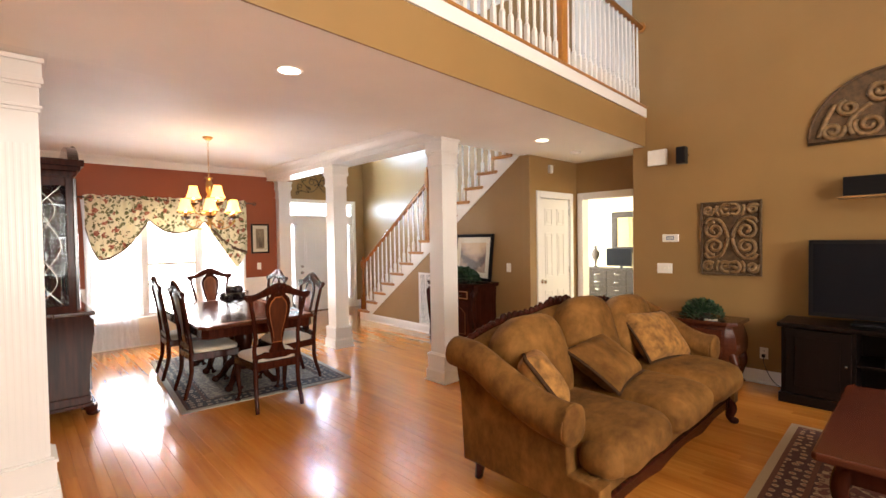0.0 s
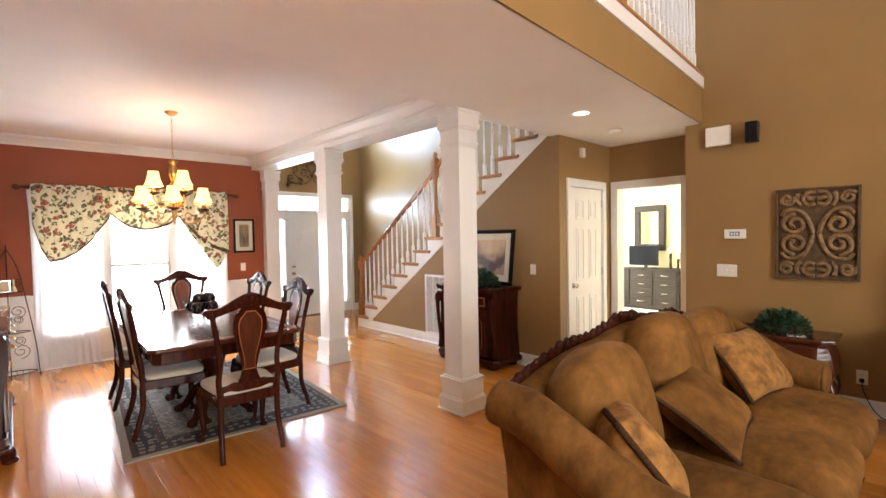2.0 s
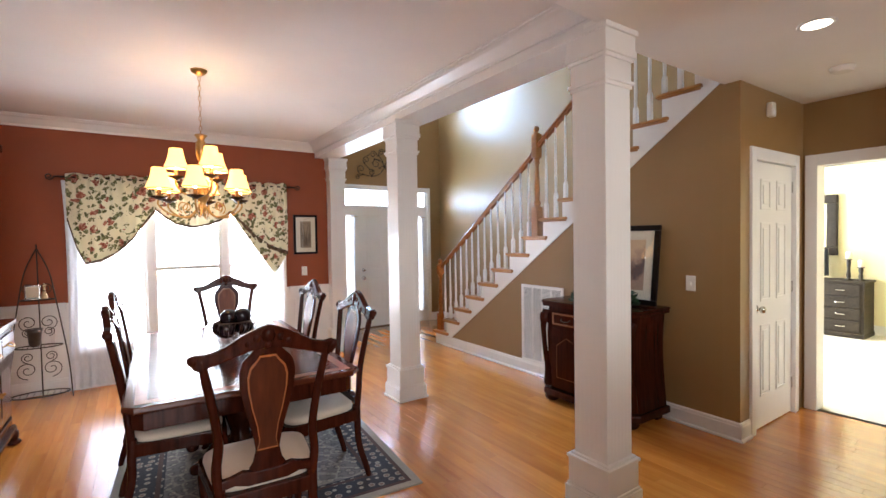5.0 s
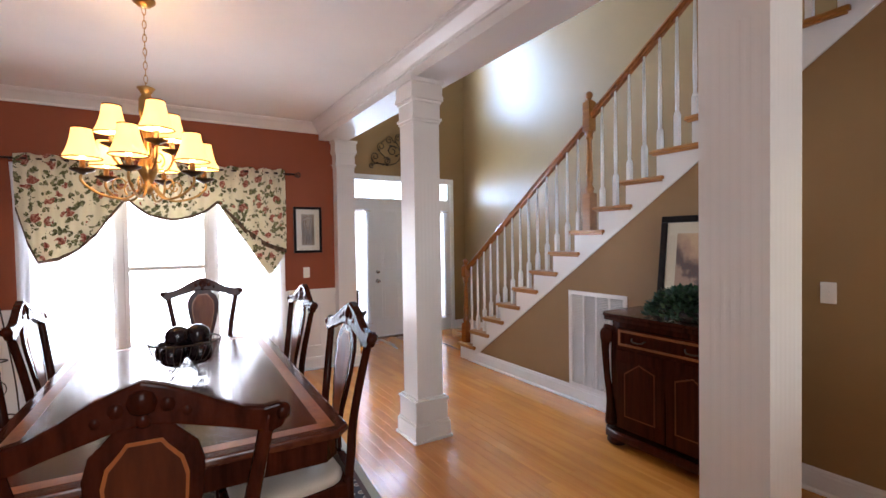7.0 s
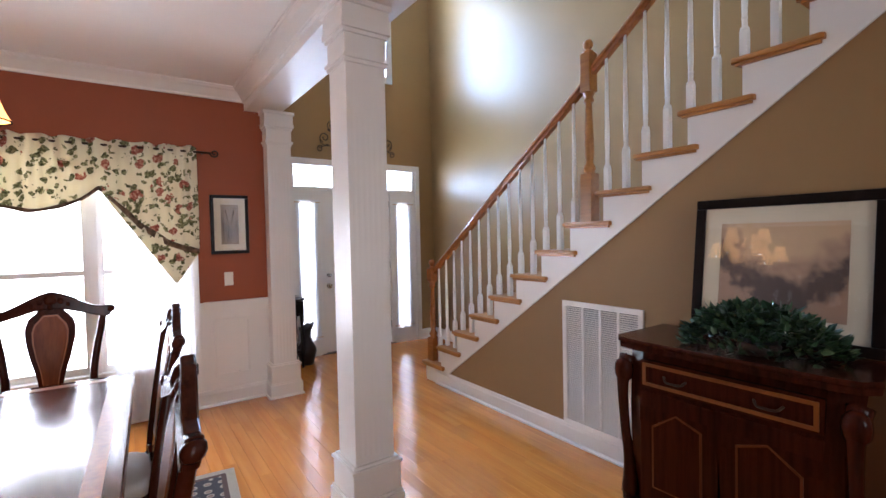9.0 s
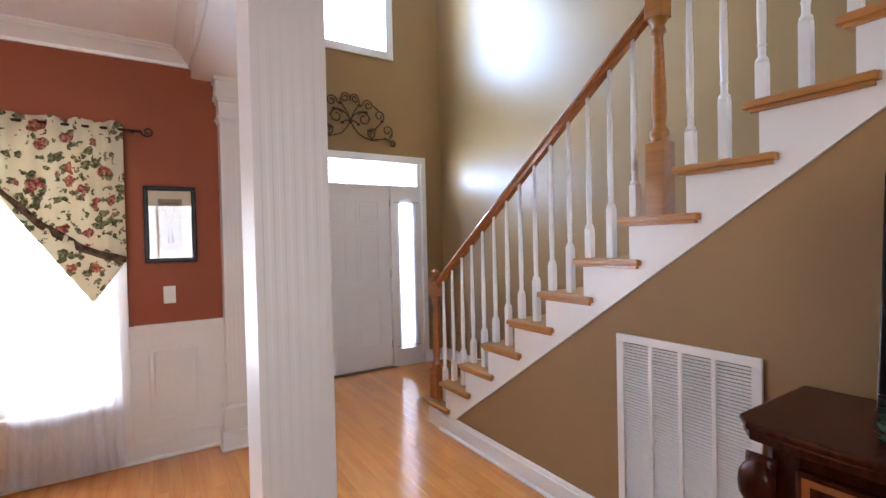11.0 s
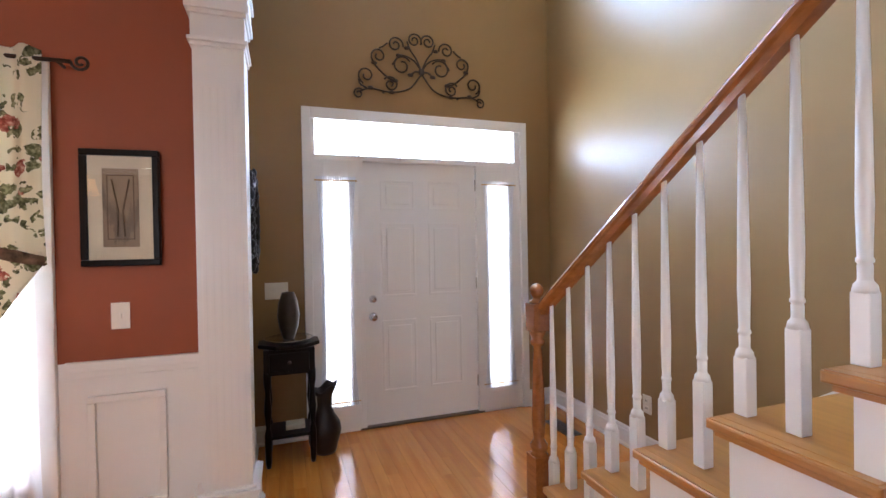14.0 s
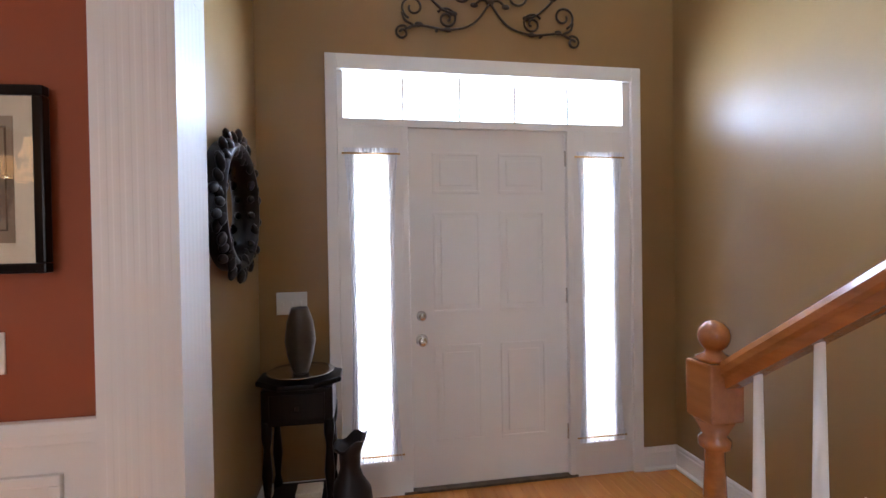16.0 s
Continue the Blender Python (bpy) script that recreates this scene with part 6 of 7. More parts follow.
def bush(name, label, m, lx, ly, lz, n, leaf, seed, mat=LEAF, vine=0.15):
    """Mound of small pointed leaves on stems; the leaves are one mass."""
    t = thing(name, label, "plant", m)
    r = random.Random(seed)
    verts, faces = [], []
    for i in range(n):
        a, u = r.uniform(0, 2 * math.pi), r.random() ** 0.6
        k = r.random()
        bx, by = lx * u * math.cos(a), ly * u * math.sin(a)
        bz = lz * math.sqrt(max(0.0, 1 - u * u)) * (0.45 + 0.55 * k) + 0.012
        if u > 0.85:
            bz = max(0.014, bz - vine * r.random() * 0.2)
        d = Vector((bx / lx + r.uniform(-0.6, 0.6), by / ly + r.uniform(-0.6, 0.6), 0.4 + r.uniform(-0.6, 0.5))).normalized()
        side = d.cross(Vector((r.uniform(-1, 1), r.uniform(-1, 1), 1))).normalized()
        nrm = d.cross(side)
        s = leaf * r.uniform(0.6, 1.25)
        p = Vector((bx, by, bz))
        b0 = len(verts)
        for du, dw, dn in ((0, 0, 0), (0.35, 0.42, 0.06), (0.75, 0.26, 0.02), (1.15, 0, -0.1), (0.75, -0.26, 0.02), (0.35, -0.42, 0.06)):
            q = p + d * (s * du) + side * (s * dw) + nrm * (s * dn)
            verts.append((q.x, q.y, max(0.002, q.z)))
        faces += [(b0, b0 + 1, b0 + 2, b0 + 3), (b0, b0 + 3, b0 + 4, b0 + 5)]
    me = bpy.data.meshes.new("foliage")
    me.from_pydata(verts, [], faces)
    me.materials.append(mat)
    ob = new("foliage", me)
    ob.parent = t
    tagged(ob, "small dark green ivy leaves", kind="stuff")
    bm = bmesh.new()
    for i in range(22):
        a, u = r.uniform(0, 2 * math.pi), r.uniform(0.3, 0.95)
        tube(bm, curve_pts([(0, 0, 0.02), (lx * u * 0.5 * math.cos(a), ly * u * 0.5 * math.sin(a), lz * 0.7), (lx * u * math.cos(a), ly * u * math.sin(a), lz * 0.6 * (1 - u) + 0.02)], 4), 0.0025, 4)
    part("stems", bm, LEAF, t)
    bm = bmesh.new()
    lathe(bm, [(0.07, 0), (0.08, 0.03), (0.07, 0.05)], 0, 0, 0, 14)
    part("pot", bm, POT, t)
    return t


bush("ivy_plant", "low mound of dark green ivy on the carved chest", pose(SX - 0.33, 4.22, CH + 0.001, 0, 0, 90), 0.30, 0.14, 0.19, 1500, 0.035, 5)

# chime, thermostat, detector, speaker on the walls
chm = thing("door_chime", "white door chime box high on the living room wall", "chime box", pose(TVX, 1.97, 2.43))
part("cover", boxes((-0.05, -0.105, -0.09, 0.0, 0.105, 0.09), bev=0.008), PLASTIC, chm)
thm = thing("thermostat", "white thermostat with a small blue-grey display", "thermostat", pose(TVX, 1.83, 1.49))
part("body", boxes((-0.028, -0.088, -0.044, 0.0, 0.088, 0.044), bev=0.007), PLASTIC, thm)
part("display", boxes((-0.0295, -0.042, -0.02, -0.0278, 0.042, 0.022)), plain("lcd_grey_blue", (0.18, 0.24, 0.32), 0.2), thm, "blue-grey display")
for i in range(3):
    part("digit_bar", boxes((-0.0303, 0.022 - i * 0.022 - 0.006, -0.01, -0.0296, 0.022 - i * 0.022 + 0.006, 0.012)), PLASTIC, thm)
spk = thing("wall_speaker", "small black speaker on a wall bracket", "speaker", pose(TVX, 1.665, 2.41))
part("cabinet", boxes((-0.16, -0.04, -0.095, -0.06, 0.055, 0.09), bev=0.008), BLACK, spk)
bm = bmesh.new()
tube(bm, [(-0.06, -0.01, 0.0), (-0.02, -0.02, 0.01), (-0.0005, -0.02, 0.01)], 0.012, 8)
part("bracket", bm, CHROME, spk)
sns = thing("motion_sensor", "small white alarm sensor above the closet door", "sensor", pose(5.165, CY, 2.435))
part("body", boxes((-0.035, -0.045, -0.055, 0.035, 0.0, 0.055), bev=0.012), PLASTIC, sns)
part("lens", boxes((-0.024, -0.048, -0.038, 0.024, -0.044, 0.0), bev=0.002), WHITE, sns)


# ---------------------------------------------------------------- scroll work on the walls
def bar(points, r=0.011):
    bm = bmesh.new()
    tube(bm, points, r, 7)
    return bm


gr = thing("iron_wall_grille", "brown wrought iron scroll ornament above the entrance", "wall ornament", pose(4.717, FW - 0.028, 2.49))
half = []
half.append([(0.0, 0.22), (0.10, 0.10), (0.24, 0.06), (0.40, 0.075), (0.475, 0.05)])
half.append(spiral(0.49, 0.03, 0.04, 0.012, 2.2, -1.3, 20))
half.append(spiral(0.43, 0.17, 0.065, 0.02, -1.2, 1.25, 26))
half.append(spiral(0.335, 0.325, 0.06, 0.02, -0.9, 1.25, 24))
half.append(spiral(0.205, 0.425, 0.062, 0.015, 3.3, -1.45, 26))
half.append(spiral(0.055, 0.475, 0.058, 0.014, 3.6, -1.6, 26))
half.append(spiral(0.155, 0.27, 0.075, 0.03, 2.6, -1.2, 26))
half.append(spiral(0.245, 0.12, 0.06, 0.012, 0.6, 1.6, 26))
half.append([(0.0, 0.24), (0.04, 0.33), (0.09, 0.40), (0.112, 0.46)])
half.append([(0.0, 0.24), (0.05, 0.31), (0.12, 0.345), (0.18, 0.34), (0.23, 0.27)])
half.append([(0.385, 0.29), (0.35, 0.24), (0.27, 0.17), (0.21, 0.15)])
half.append([(0.265, 0.43), (0.30, 0.40), (0.33, 0.385)])
half.append([(0.49, 0.14), (0.475, 0.10), (0.43, 0.075)])
half.append([(0.0, 0.23), (0.05, 0.235), (0.09, 0.205)])
for s in (1, -1):
    for pts in half:
        p3 = [(s * x, 0.0, z) for x, z in pts]
        p3 = curve_pts(p3, 6) if len(p3) < 8 else p3
        part("scroll", bar(p3, 0.0065), IRON, gr)
    for x, z in ((0.09, 0.205), (0.21, 0.15), (0.18, 0.345), (0.115, 0.41), (0.24, 0.06), (0.40, 0.08), (0.37, 0.27)):
        bm = bmesh.new()
        puff(bm, (s * x, 0, z), (0.045, 0.012, 0.028), 2, None, 10, 6)
        part("leaf", bm, IRON, gr)
bm = bmesh.new()
puff(bm, (0, 0, 0.235), (0.05, 0.02, 0.06), 2, None, 10, 6)
part("boss", bm, IRON, gr)
for x in (-0.3, 0.3):
    part("standoff", boxes((x - 0.006, 0.0, 0.055, x + 0.006, 0.028, 0.067)), IRON, gr)

pan = thing("scroll_panel", "square bronze scroll wall panel on the living room wall", "wall ornament", pose(TVX - 0.001, 1.51, 1.09, 0, 0, -90))
PWD, PHT = 0.565, 0.785
part("backing", boxes((0, -0.012, 0, PWD, 0, PHT)), BRONZE_D, pan)
bm = bmesh.new()
for q in ((0, 0, PWD, 0.018), (0, PHT - 0.018, PWD, PHT), (0, 0.018, 0.018, PHT - 0.018), (PWD - 0.018, 0.018, PWD, PHT - 0.018)):
    box(bm, q[0], -0.035, q[1], q[2], 0, q[3], bev=0.003)
part("frame_border", bm, BRONZE_D, pan)
for sx in (-1, 1):
    for sz in (-1, 1):
        cx, cz = PWD / 2, PHT / 2
        sh = [spiral(sx * 0.145, sz * 0.085, 0.095, 0.02, math.pi / 2 * sz if sx > 0 else math.pi - math.pi / 2 * sz, 1.5 * (-sz * sx), 32),
              [(sx * 0.02, 0.0), (sx * 0.045, sz * 0.10), (sx * 0.10, sz * 0.19), (sx * 0.20, sz * 0.21), (sx * 0.24, sz * 0.16)],
              spiral(sx * 0.205, sz * 0.30, 0.055, 0.012, 0.5, 1.5 * sx * sz, 24),
              [(sx * 0.005, sz * 0.26), (sx * 0.06, sz * 0.25), (sx * 0.09, sz * 0.30), (sx * 0.06, sz * 0.35), (sx * 0.005, sz * 0.36)],
              [(sx * 0.005, sz * 0.30), (sx * 0.05, sz * 0.305), (sx * 0.06, sz * 0.32)],
              [(sx * 0.10, sz * 0.24), (sx * 0.13, sz * 0.29), (sx * 0.12, sz * 0.35)]]
        for pts in sh:
            p3 = [(cx + x, -0.02, cz + z) for x, z in pts]
            p3 = curve_pts(p3, 6) if len(p3) < 8 else p3
            part("scroll", bar(p3, 0.0185), BRONZE, pan)

fan = thing("arched_scroll_panel", "half-round bronze scroll panel high on the wall", "wall ornament", pose(TVX - 0.001, 0.58, 2.36, 0, 0, -90))
R = 0.60
bm = bmesh.new()
ar = [(R + R * math.cos(math.pi * i / 28), R * math.sin(math.pi * i / 28)) for i in range(29)]
prism(bm, ar, -0.012, 0.0)
part("backing", bm, BRONZE_D, fan)
part("frame_border", bar([(x, -0.02, z) for x, z in ar] + [(R * 2, -0.02, 0), (0.0, -0.02, 0.0)], 0.014), BRONZE_D, fan)
for s in (-1, 1):
    for pts in (spiral(s * 0.42, 0.10, 0.085, 0.015, 0.4, 1.6 * s, 28), spiral(s * 0.17, 0.12, 0.105, 0.02, 2.6, -1.6 * s, 30), spiral(s * 0.10, 0.40, 0.09, 0.015, -0.6, 1.5 * s, 28), spiral(s * 0.31, 0.29, 0.075, 0.015, 1.8, -1.5 * s, 28), [(s * 0.02, 0.02), (s * 0.04, 0.2), (s * 0.02, 0.36)], [(s * 0.28, 0.04), (s * 0.30, 0.15), (s * 0.24, 0.24), (s * 0.16, 0.30)], [(s * 0.52, 0.05), (s * 0.46, 0.22), (s * 0.40, 0.34)]):
        p3 = [(R + x, -0.022, z) for x, z in pts]
        p3 = curve_pts(p3, 6) if len(p3) < 8 else p3
        part("scroll", bar(p3, 0.0225), BRONZE, fan)

# oval mirror beside the entrance
mir = thing("oval_mirror", "oval mirror in a dark carved leafy frame", "mirror", pose(3.4605, 8.30, 1.54, 0, 0, 90))
bm = bmesh.new()
ring = [(0.25 * math.cos(2 * math.pi * i / 40), -0.025, 0.235 * math.sin(2 * math.pi * i / 40)) for i in range(41)]
tube(bm, ring, 0.025, 10, False, 0.055)
part("frame_ring", bm, EBONY, mir)
rm = random.Random(8)
for i in range(76):
    a = 2 * math.pi * (i + rm.uniform(-0.2, 0.2)) / 76
    q = (1.13, 0.99, 1.06, 0.91)[i % 4]
    bm = bmesh.new()
    mm = Matrix.Translation((0.262 * q * math.cos(a), -0.048 - 0.008 * (i % 3), 0.247 * q * math.sin(a))) @ Euler((0, -a + rm.uniform(-0.9, 0.9), 0)).to_matrix().to_4x4()
    puff(bm, (0, 0, 0), (0.072 * rm.uniform(0.8, 1.2), 0.034, 0.036), 1.7, mm, 9, 6)
    part("leaf", bm, EBONY, mir)
bm = bmesh.new()
prism(bm, [(0.215 * math.cos(2 * math.pi * i / 40), 0.205 * math.sin(2 * math.pi * i / 40)) for i in range(40)], -0.02, -0.002)
part("mirror_glass", bm, MIRROR, mir)

# foyer stand with vase
std = thing("plant_stand", "small near-black wooden stand with drawer and lower shelf", "side table", pose(3.70, 8.60, 0))
bm = bmesh.new()
prism(bm, [(0.205 * math.cos(math.pi / 4 * i + math.pi / 8), 0.19 * math.sin(math.pi / 4 * i + math.pi / 8)) for i in range(8)], 0.745, 0.77, 0.006, plane="xy")
part("top", bm, EBONY, std)
part("apron", boxes((-0.155, -0.14, 0.58, 0.155, 0.14, 0.744), bev=0.006), EBONY, std)
d = part("drawer", boxes((-0.12, -0.147, 0.605, 0.12, -0.139, 0.72), bev=0.004), EBONY, std)
bm = bmesh.new()
puff(bm, (0, -0.155, 0.66), (0.022, 0.02, 0.022), 2, None, 10, 6)
part("handle", bm, IRON, d)
part("shelf", boxes((-0.145, -0.13, 0.175, 0.145, 0.13, 0.195), bev=0.005), EBONY, std)
for sx in (-1, 1):
    for sy in (-1, 1):
        bm = bmesh.new()
        lathe(bm, [(0.013, 0), (0.018, 0.03), (0.022, 0.16), (0.022, 0.21), (0.013, 0.25), (0.024, 0.36), (0.015, 0.48), (0.024, 0.53), (0.024, 0.60)], sx * 0.135, sy * 0.12, 0, 10)
        part("leg", bm, EBONY, std)
dsh = thing("shallow_dish", "round pewter dish under the vase", "dish", pose(3.70, 8.60, 0.7705))
bm = bmesh.new()
lathe(bm, [(0.08, 0), (0.13, 0.008), (0.155, 0.02), (0.15, 0.022), (0.10, 0.011), (0.02, 0.008)], 0, 0, 0, 24)
part("body", bm, CHROME, dsh)
vs = thing("oval_vase", "brown oval ribbed vase on the stand", "vase", pose(3.70, 8.60, 0.781))
bm = bmesh.new()
lathe(bm, [(0.035, 0), (0.04, 0.015), (0.06, 0.08), (0.072, 0.155), (0.062, 0.24), (0.042, 0.30), (0.038, 0.308), (0.03, 0.30), (0.02, 0.25)], 0, 0, 0, 20)
part("body", bm, plain("dark_brown_glaze", (0.045, 0.028, 0.018), 0.3, 0.2, 0.2, 12, 0.1), vs)
bx = thing("small_box", "small pale box on the stand's lower shelf", "box", pose(3.73, 8.60, 0.196))
part("body", boxes((-0.06, -0.05, 0, 0.06, 0.05, 0.03), bev=0.004), MAT_BOARD, bx)
ur = thing("floor_urn", "dark brown ceramic urn with flared rim on the floor", "vase", pose(3.92, 8.60, 0))
bm = bmesh.new()
lathe(bm, [(0.07, 0), (0.075, 0.02), (0.085, 0.06), (0.108, 0.14), (0.10, 0.20), (0.062, 0.26), (0.048, 0.31), (0.052, 0.38), (0.085, 0.435), (0.080, 0.438), (0.046, 0.38), (0.03, 0.33)], 0, 0, 0, 24)
for v in bm.verts:
    if v.co.z > 0.42:
        a = math.atan2(v.co.y, v.co.x)
        v.co.z += 0.03 * math.cos(a) + 0.012 * math.cos(5 * a)
part("body", bm, plain("red_brown_glaze", (0.016, 0.008, 0.007), 0.4, 0.1, 0.3, 10, 0.15), ur)
reg = thing("floor_register", "dark metal floor register by the stair wall", "vent", pose(5.62, 8.35, 0.0005))
part("plate", boxes((-0.06, -0.16, 0, 0.06, 0.16, 0.006), bev=0.002), BRONZE_D, reg)
for i in range(9):
    part("slot", boxes((-0.045, -0.14 + i * 0.033, 0.006, 0.045, -0.14 + i * 0.033 + 0.012, 0.0068)), BLACK, reg)

# ---------------------------------------------------------------- living room
sofa = thing("sofa", "brown velvet three-seat sofa with carved camel-back crest", "sofa", pose(1.79, 0.80, 0))
SW, SD = 2.45, 0.98


def back_top(x):
    """Height of the back: three humps under the crest, highest in the middle."""
    k = (x - 0.1) / (SW - 0.2)
    return 0.83 + 0.145 * math.sin(math.pi * min(1, max(0, k))) ** 0.8 + 0.018 * abs(math.sin(3 * math.pi * k))


bm = bmesh.new()
box(bm, 0.10, 0.10, 0.17, SW - 0.10, SD - 0.04, 0.33, bev=0.03)
part("base", bm, VELVET, sofa)
bm = bmesh.new()
apr = [(0.12, 0.11)] + [(0.12 + (SW - 0.24) * i / 24, 0.115 + 0.03 * abs(math.sin(i / 24 * math.pi * 3))) for i in range(25)] + [(SW - 0.12, 0.21), (0.12, 0.21)]
prism(bm, list(reversed(apr[1:])), 0.075, 0.105, 0.006)
part("apron", bm, MAHOG, sofa, "carved dark wood apron")
bm = bmesh.new()
rows = []
for i in range(41):
    x = 0.08 + (SW - 0.16) * i / 40
    t = back_top(x)
    rows.append([bm.verts.new((x, y, z)) for y, z in ((SD - 0.03, 0.16), (SD - 0.01, 0.5), (SD + 0.05, t - 0.02), (SD + 0.02, t), (SD - 0.08, t - 0.02), (SD - 0.20, 0.40), (SD - 0.20, 0.2))])
for a, b in zip(rows, rows[1:]):
    for i in range(6):
        f = bm.faces.new((a[i], a[i + 1], b[i + 1], b[i]))
        f.smooth = True
bm.faces.new(rows[0])
bm.faces.new(list(reversed(rows[-1])))
bmesh.ops.recalc_face_normals(bm, faces=bm.faces)
part("back", bm, VELVET, sofa)
for i in range(3):
    w = (SW - 0.34) / 3
    cx = 0.17 + w * (i + 0.5)
    h = back_top(cx) - 0.33
    bm = bmesh.new()
    m = Matrix.Translation((cx, SD - 0.225, 0.385 + h / 2)) @ Euler((radians(-13), 0, 0)).to_matrix().to_4x4()
    puff(bm, (0, 0, 0), (w * 0.965, 0.31, h * 1.08), 3.0, m, 38, 20, 0.016)
    part("back_cushion", bm, VELVET, sofa)
    bm = bmesh.new()
    puff(bm, (cx, 0.385, 0.410), (w * 0.97, 0.85, 0.25), 5.5, None, 52, 22, 0.016)
    if i != 1:
        puff(bm, (cx + (0.17 if i else -0.17) * 0.9, 0.11, 0.402), (w * 0.72, 0.215, 0.18), 4, None, 28, 12, 0.012)
    part("seat_cushion", bm, VELVET, sofa)
for s in (0, 1):
    bm = bmesh.new()
    x = 0.085 if s == 0 else SW - 0.085
    o = -1 if s == 0 else 1
    path = curve_pts([(x + o * 0.045, SD + 0.0, 0.84), (x + o * 0.04, SD - 0.16, 0.815), (x + o * 0.02, SD - 0.36, 0.71), (x - o * 0.01, SD - 0.54, 0.615), (x - o * 0.025, SD - 0.68, 0.575), (x - o * 0.03, SD - 0.76, 0.57)], 7)
    tube(bm, path, lambda k: 0.092 + 0.02 * k, 18)
    puff(bm, (x - o * 0.03, SD - 0.765, 0.57), (0.215, 0.06, 0.215), 2.2, None, 18, 8)
    part("arm_roll", bm, VELVET, sofa)
    bm = bmesh.new()
    o2 = [(0.05, 0.16), (SD - 0.02, 0.16), (SD, 0.5), (SD + 0.02, 0.84), (SD - 0.16, 0.81), (SD - 0.36, 0.70), (SD - 0.54, 0.61), (SD - 0.74, 0.57), (SD - 0.76, 0.33), (0.05, 0.31)]
    prism(bm, o2, 0.075 if s == 0 else SW - 0.195, 0.195 if s == 0 else SW - 0.075, 0.012, plane="yz")
    part("arm_panel", bm, VELVET, sofa)
bm = bmesh.new()
crest = [(0.10 + (SW - 0.2) * i / 60, SD + 0.035, back_top(0.10 + (SW - 0.2) * i / 60) + 0.012) for i in range(61)]
tube(bm, crest, 0.022, 8)
part("crest_rail", bm, MAHOG, sofa, "carved mahogany crest rail")
rc = random.Random(2)
for i in range(34):
    k = (i + 0.5) / 34
    x = 0.12 + (SW - 0.24) * k
    big_f = 1 + 0.7 * math.exp(-((k - 0.5) / 0.09) ** 2) + 0.35 * math.exp(-((k - 0.18) / 0.06) ** 2) + 0.35 * math.exp(-((k - 0.82) / 0.06) ** 2)
    bm = bmesh.new()
    mm = Matrix.Translation((x, SD + 0.03, back_top(x) + 0.02 * big_f)) @ Euler((rc.uniform(-0.3, 0.3), rc.uniform(-0.9, 0.9), rc.uniform(-0.6, 0.6))).to_matrix().to_4x4()
    puff(bm, (0, 0, 0), (0.055 * rc.uniform(0.8, 1.4), 0.04, 0.05 * big_f * rc.uniform(0.6, 1.2)), 1.6, mm, 9, 6)
    part("carved_leaf", bm, MAHOG, sofa)
for x, y in ((0.2, SD - 0.06), (SW - 0.2, SD - 0.06), (0.2, 0.10), (SW - 0.18, 0.10)):
    bm = bmesh.new()
    if y > 0.5:
        tube(bm, [(x, y, 0.18), (x, y + 0.01, 0.1), (x, y + 0.03, 0.0)], lambda k: 0.038 - 0.012 * k, 8)
    else:
        tube(bm, curve_pts([(x, y, 0.18), (x, y - 0.03, 0.12), (x, y - 0.015, 0.06), (x, y - 0.04, 0.02)], 4), lambda k: 0.045 - 0.018 * k, 8)
        puff(bm, (x, y - 0.045, 0.025), (0.075, 0.075, 0.05), 2, None, 10, 6)
    part("leg", bm, MAHOG, sofa)


def pillow(label, m, w, h, mat):
    """Square pillow: plump middle, thin pinched edges, pointed corners."""
    t = thing("throw_pillow", label, "pillow", m, group="pillows on the sofa")
    bm = bmesh.new()
    n = 22

    def outline(u, v):
        return (u * w / 2 * (1 - 0.09 * (1 - v * v) * abs(u)), v * h / 2 * (1 - 0.09 * (1 - u * u) * abs(v)))
    for s in (-1, 1):
        g = []
        for j in range(n + 1):
            row = []
            for i in range(n + 1):
                u, v = 2 * i / n - 1, 2 * j / n - 1
                x, z = outline(u, v)
                d = 0.095 * ((1 - u ** 4) * (1 - v ** 4)) ** 0.55 + 0.006
                d += 0.012 * noise.noise(Vector((x * 9 + w * 7, z * 9, s * 3.0))) * (1 - u ** 4) * (1 - v ** 4)
                row.append(bm.verts.new((x, s * d, z + h / 2)))
            g.append(row)
        for a, b in zip(g, g[1:]):
            for i in range(n):
                q = (a[i], a[i + 1], b[i + 1], b[i])
                f = bm.faces.new(q if s < 0 else tuple(reversed(q)))
                f.smooth = True
    part("cushion", bm, mat, t)
    bm = bmesh.new()
    edge = []
    for k in range(81):
        a = 4 * (k % 80) / 80
        e = a - int(a)
        u, v = ((2 * e - 1, -1), (1, 2 * e - 1), (1 - 2 * e, 1), (-1, 1 - 2 * e))[int(a)]
        x, z = outline(u, v)
        edge.append((x, 0.0, z + h / 2))
    tube(bm, edge, 0.013, 6)
    part("piping", bm, TRIMBAND, t, "brown fringed edge")
    return t


GOLDV = plain("gold_brown_velvet", (0.27, 0.125, 0.032), 0.75, 0, 0.5, 18, 0.4, Sheen_Weight=0.05, Specular_IOR_Level=0.15)
pillow("gold brown velvet pillow with fringe leaning on the arm", pose(2.17, 1.25, 0.555, -38, 6, 40), 0.42, 0.36, GOLDV)
pillow("brown velvet pillow with fringe leaning on the back", pose(2.87, 1.15, 0.545, -57, -3, 8), 0.52, 0.42, VELVET)
pillow("gold brown velvet pillow with fringe in the far corner", pose(3.70, 1.20, 0.53, -40, 4, -8), 0.62, 0.44, GOLDV)

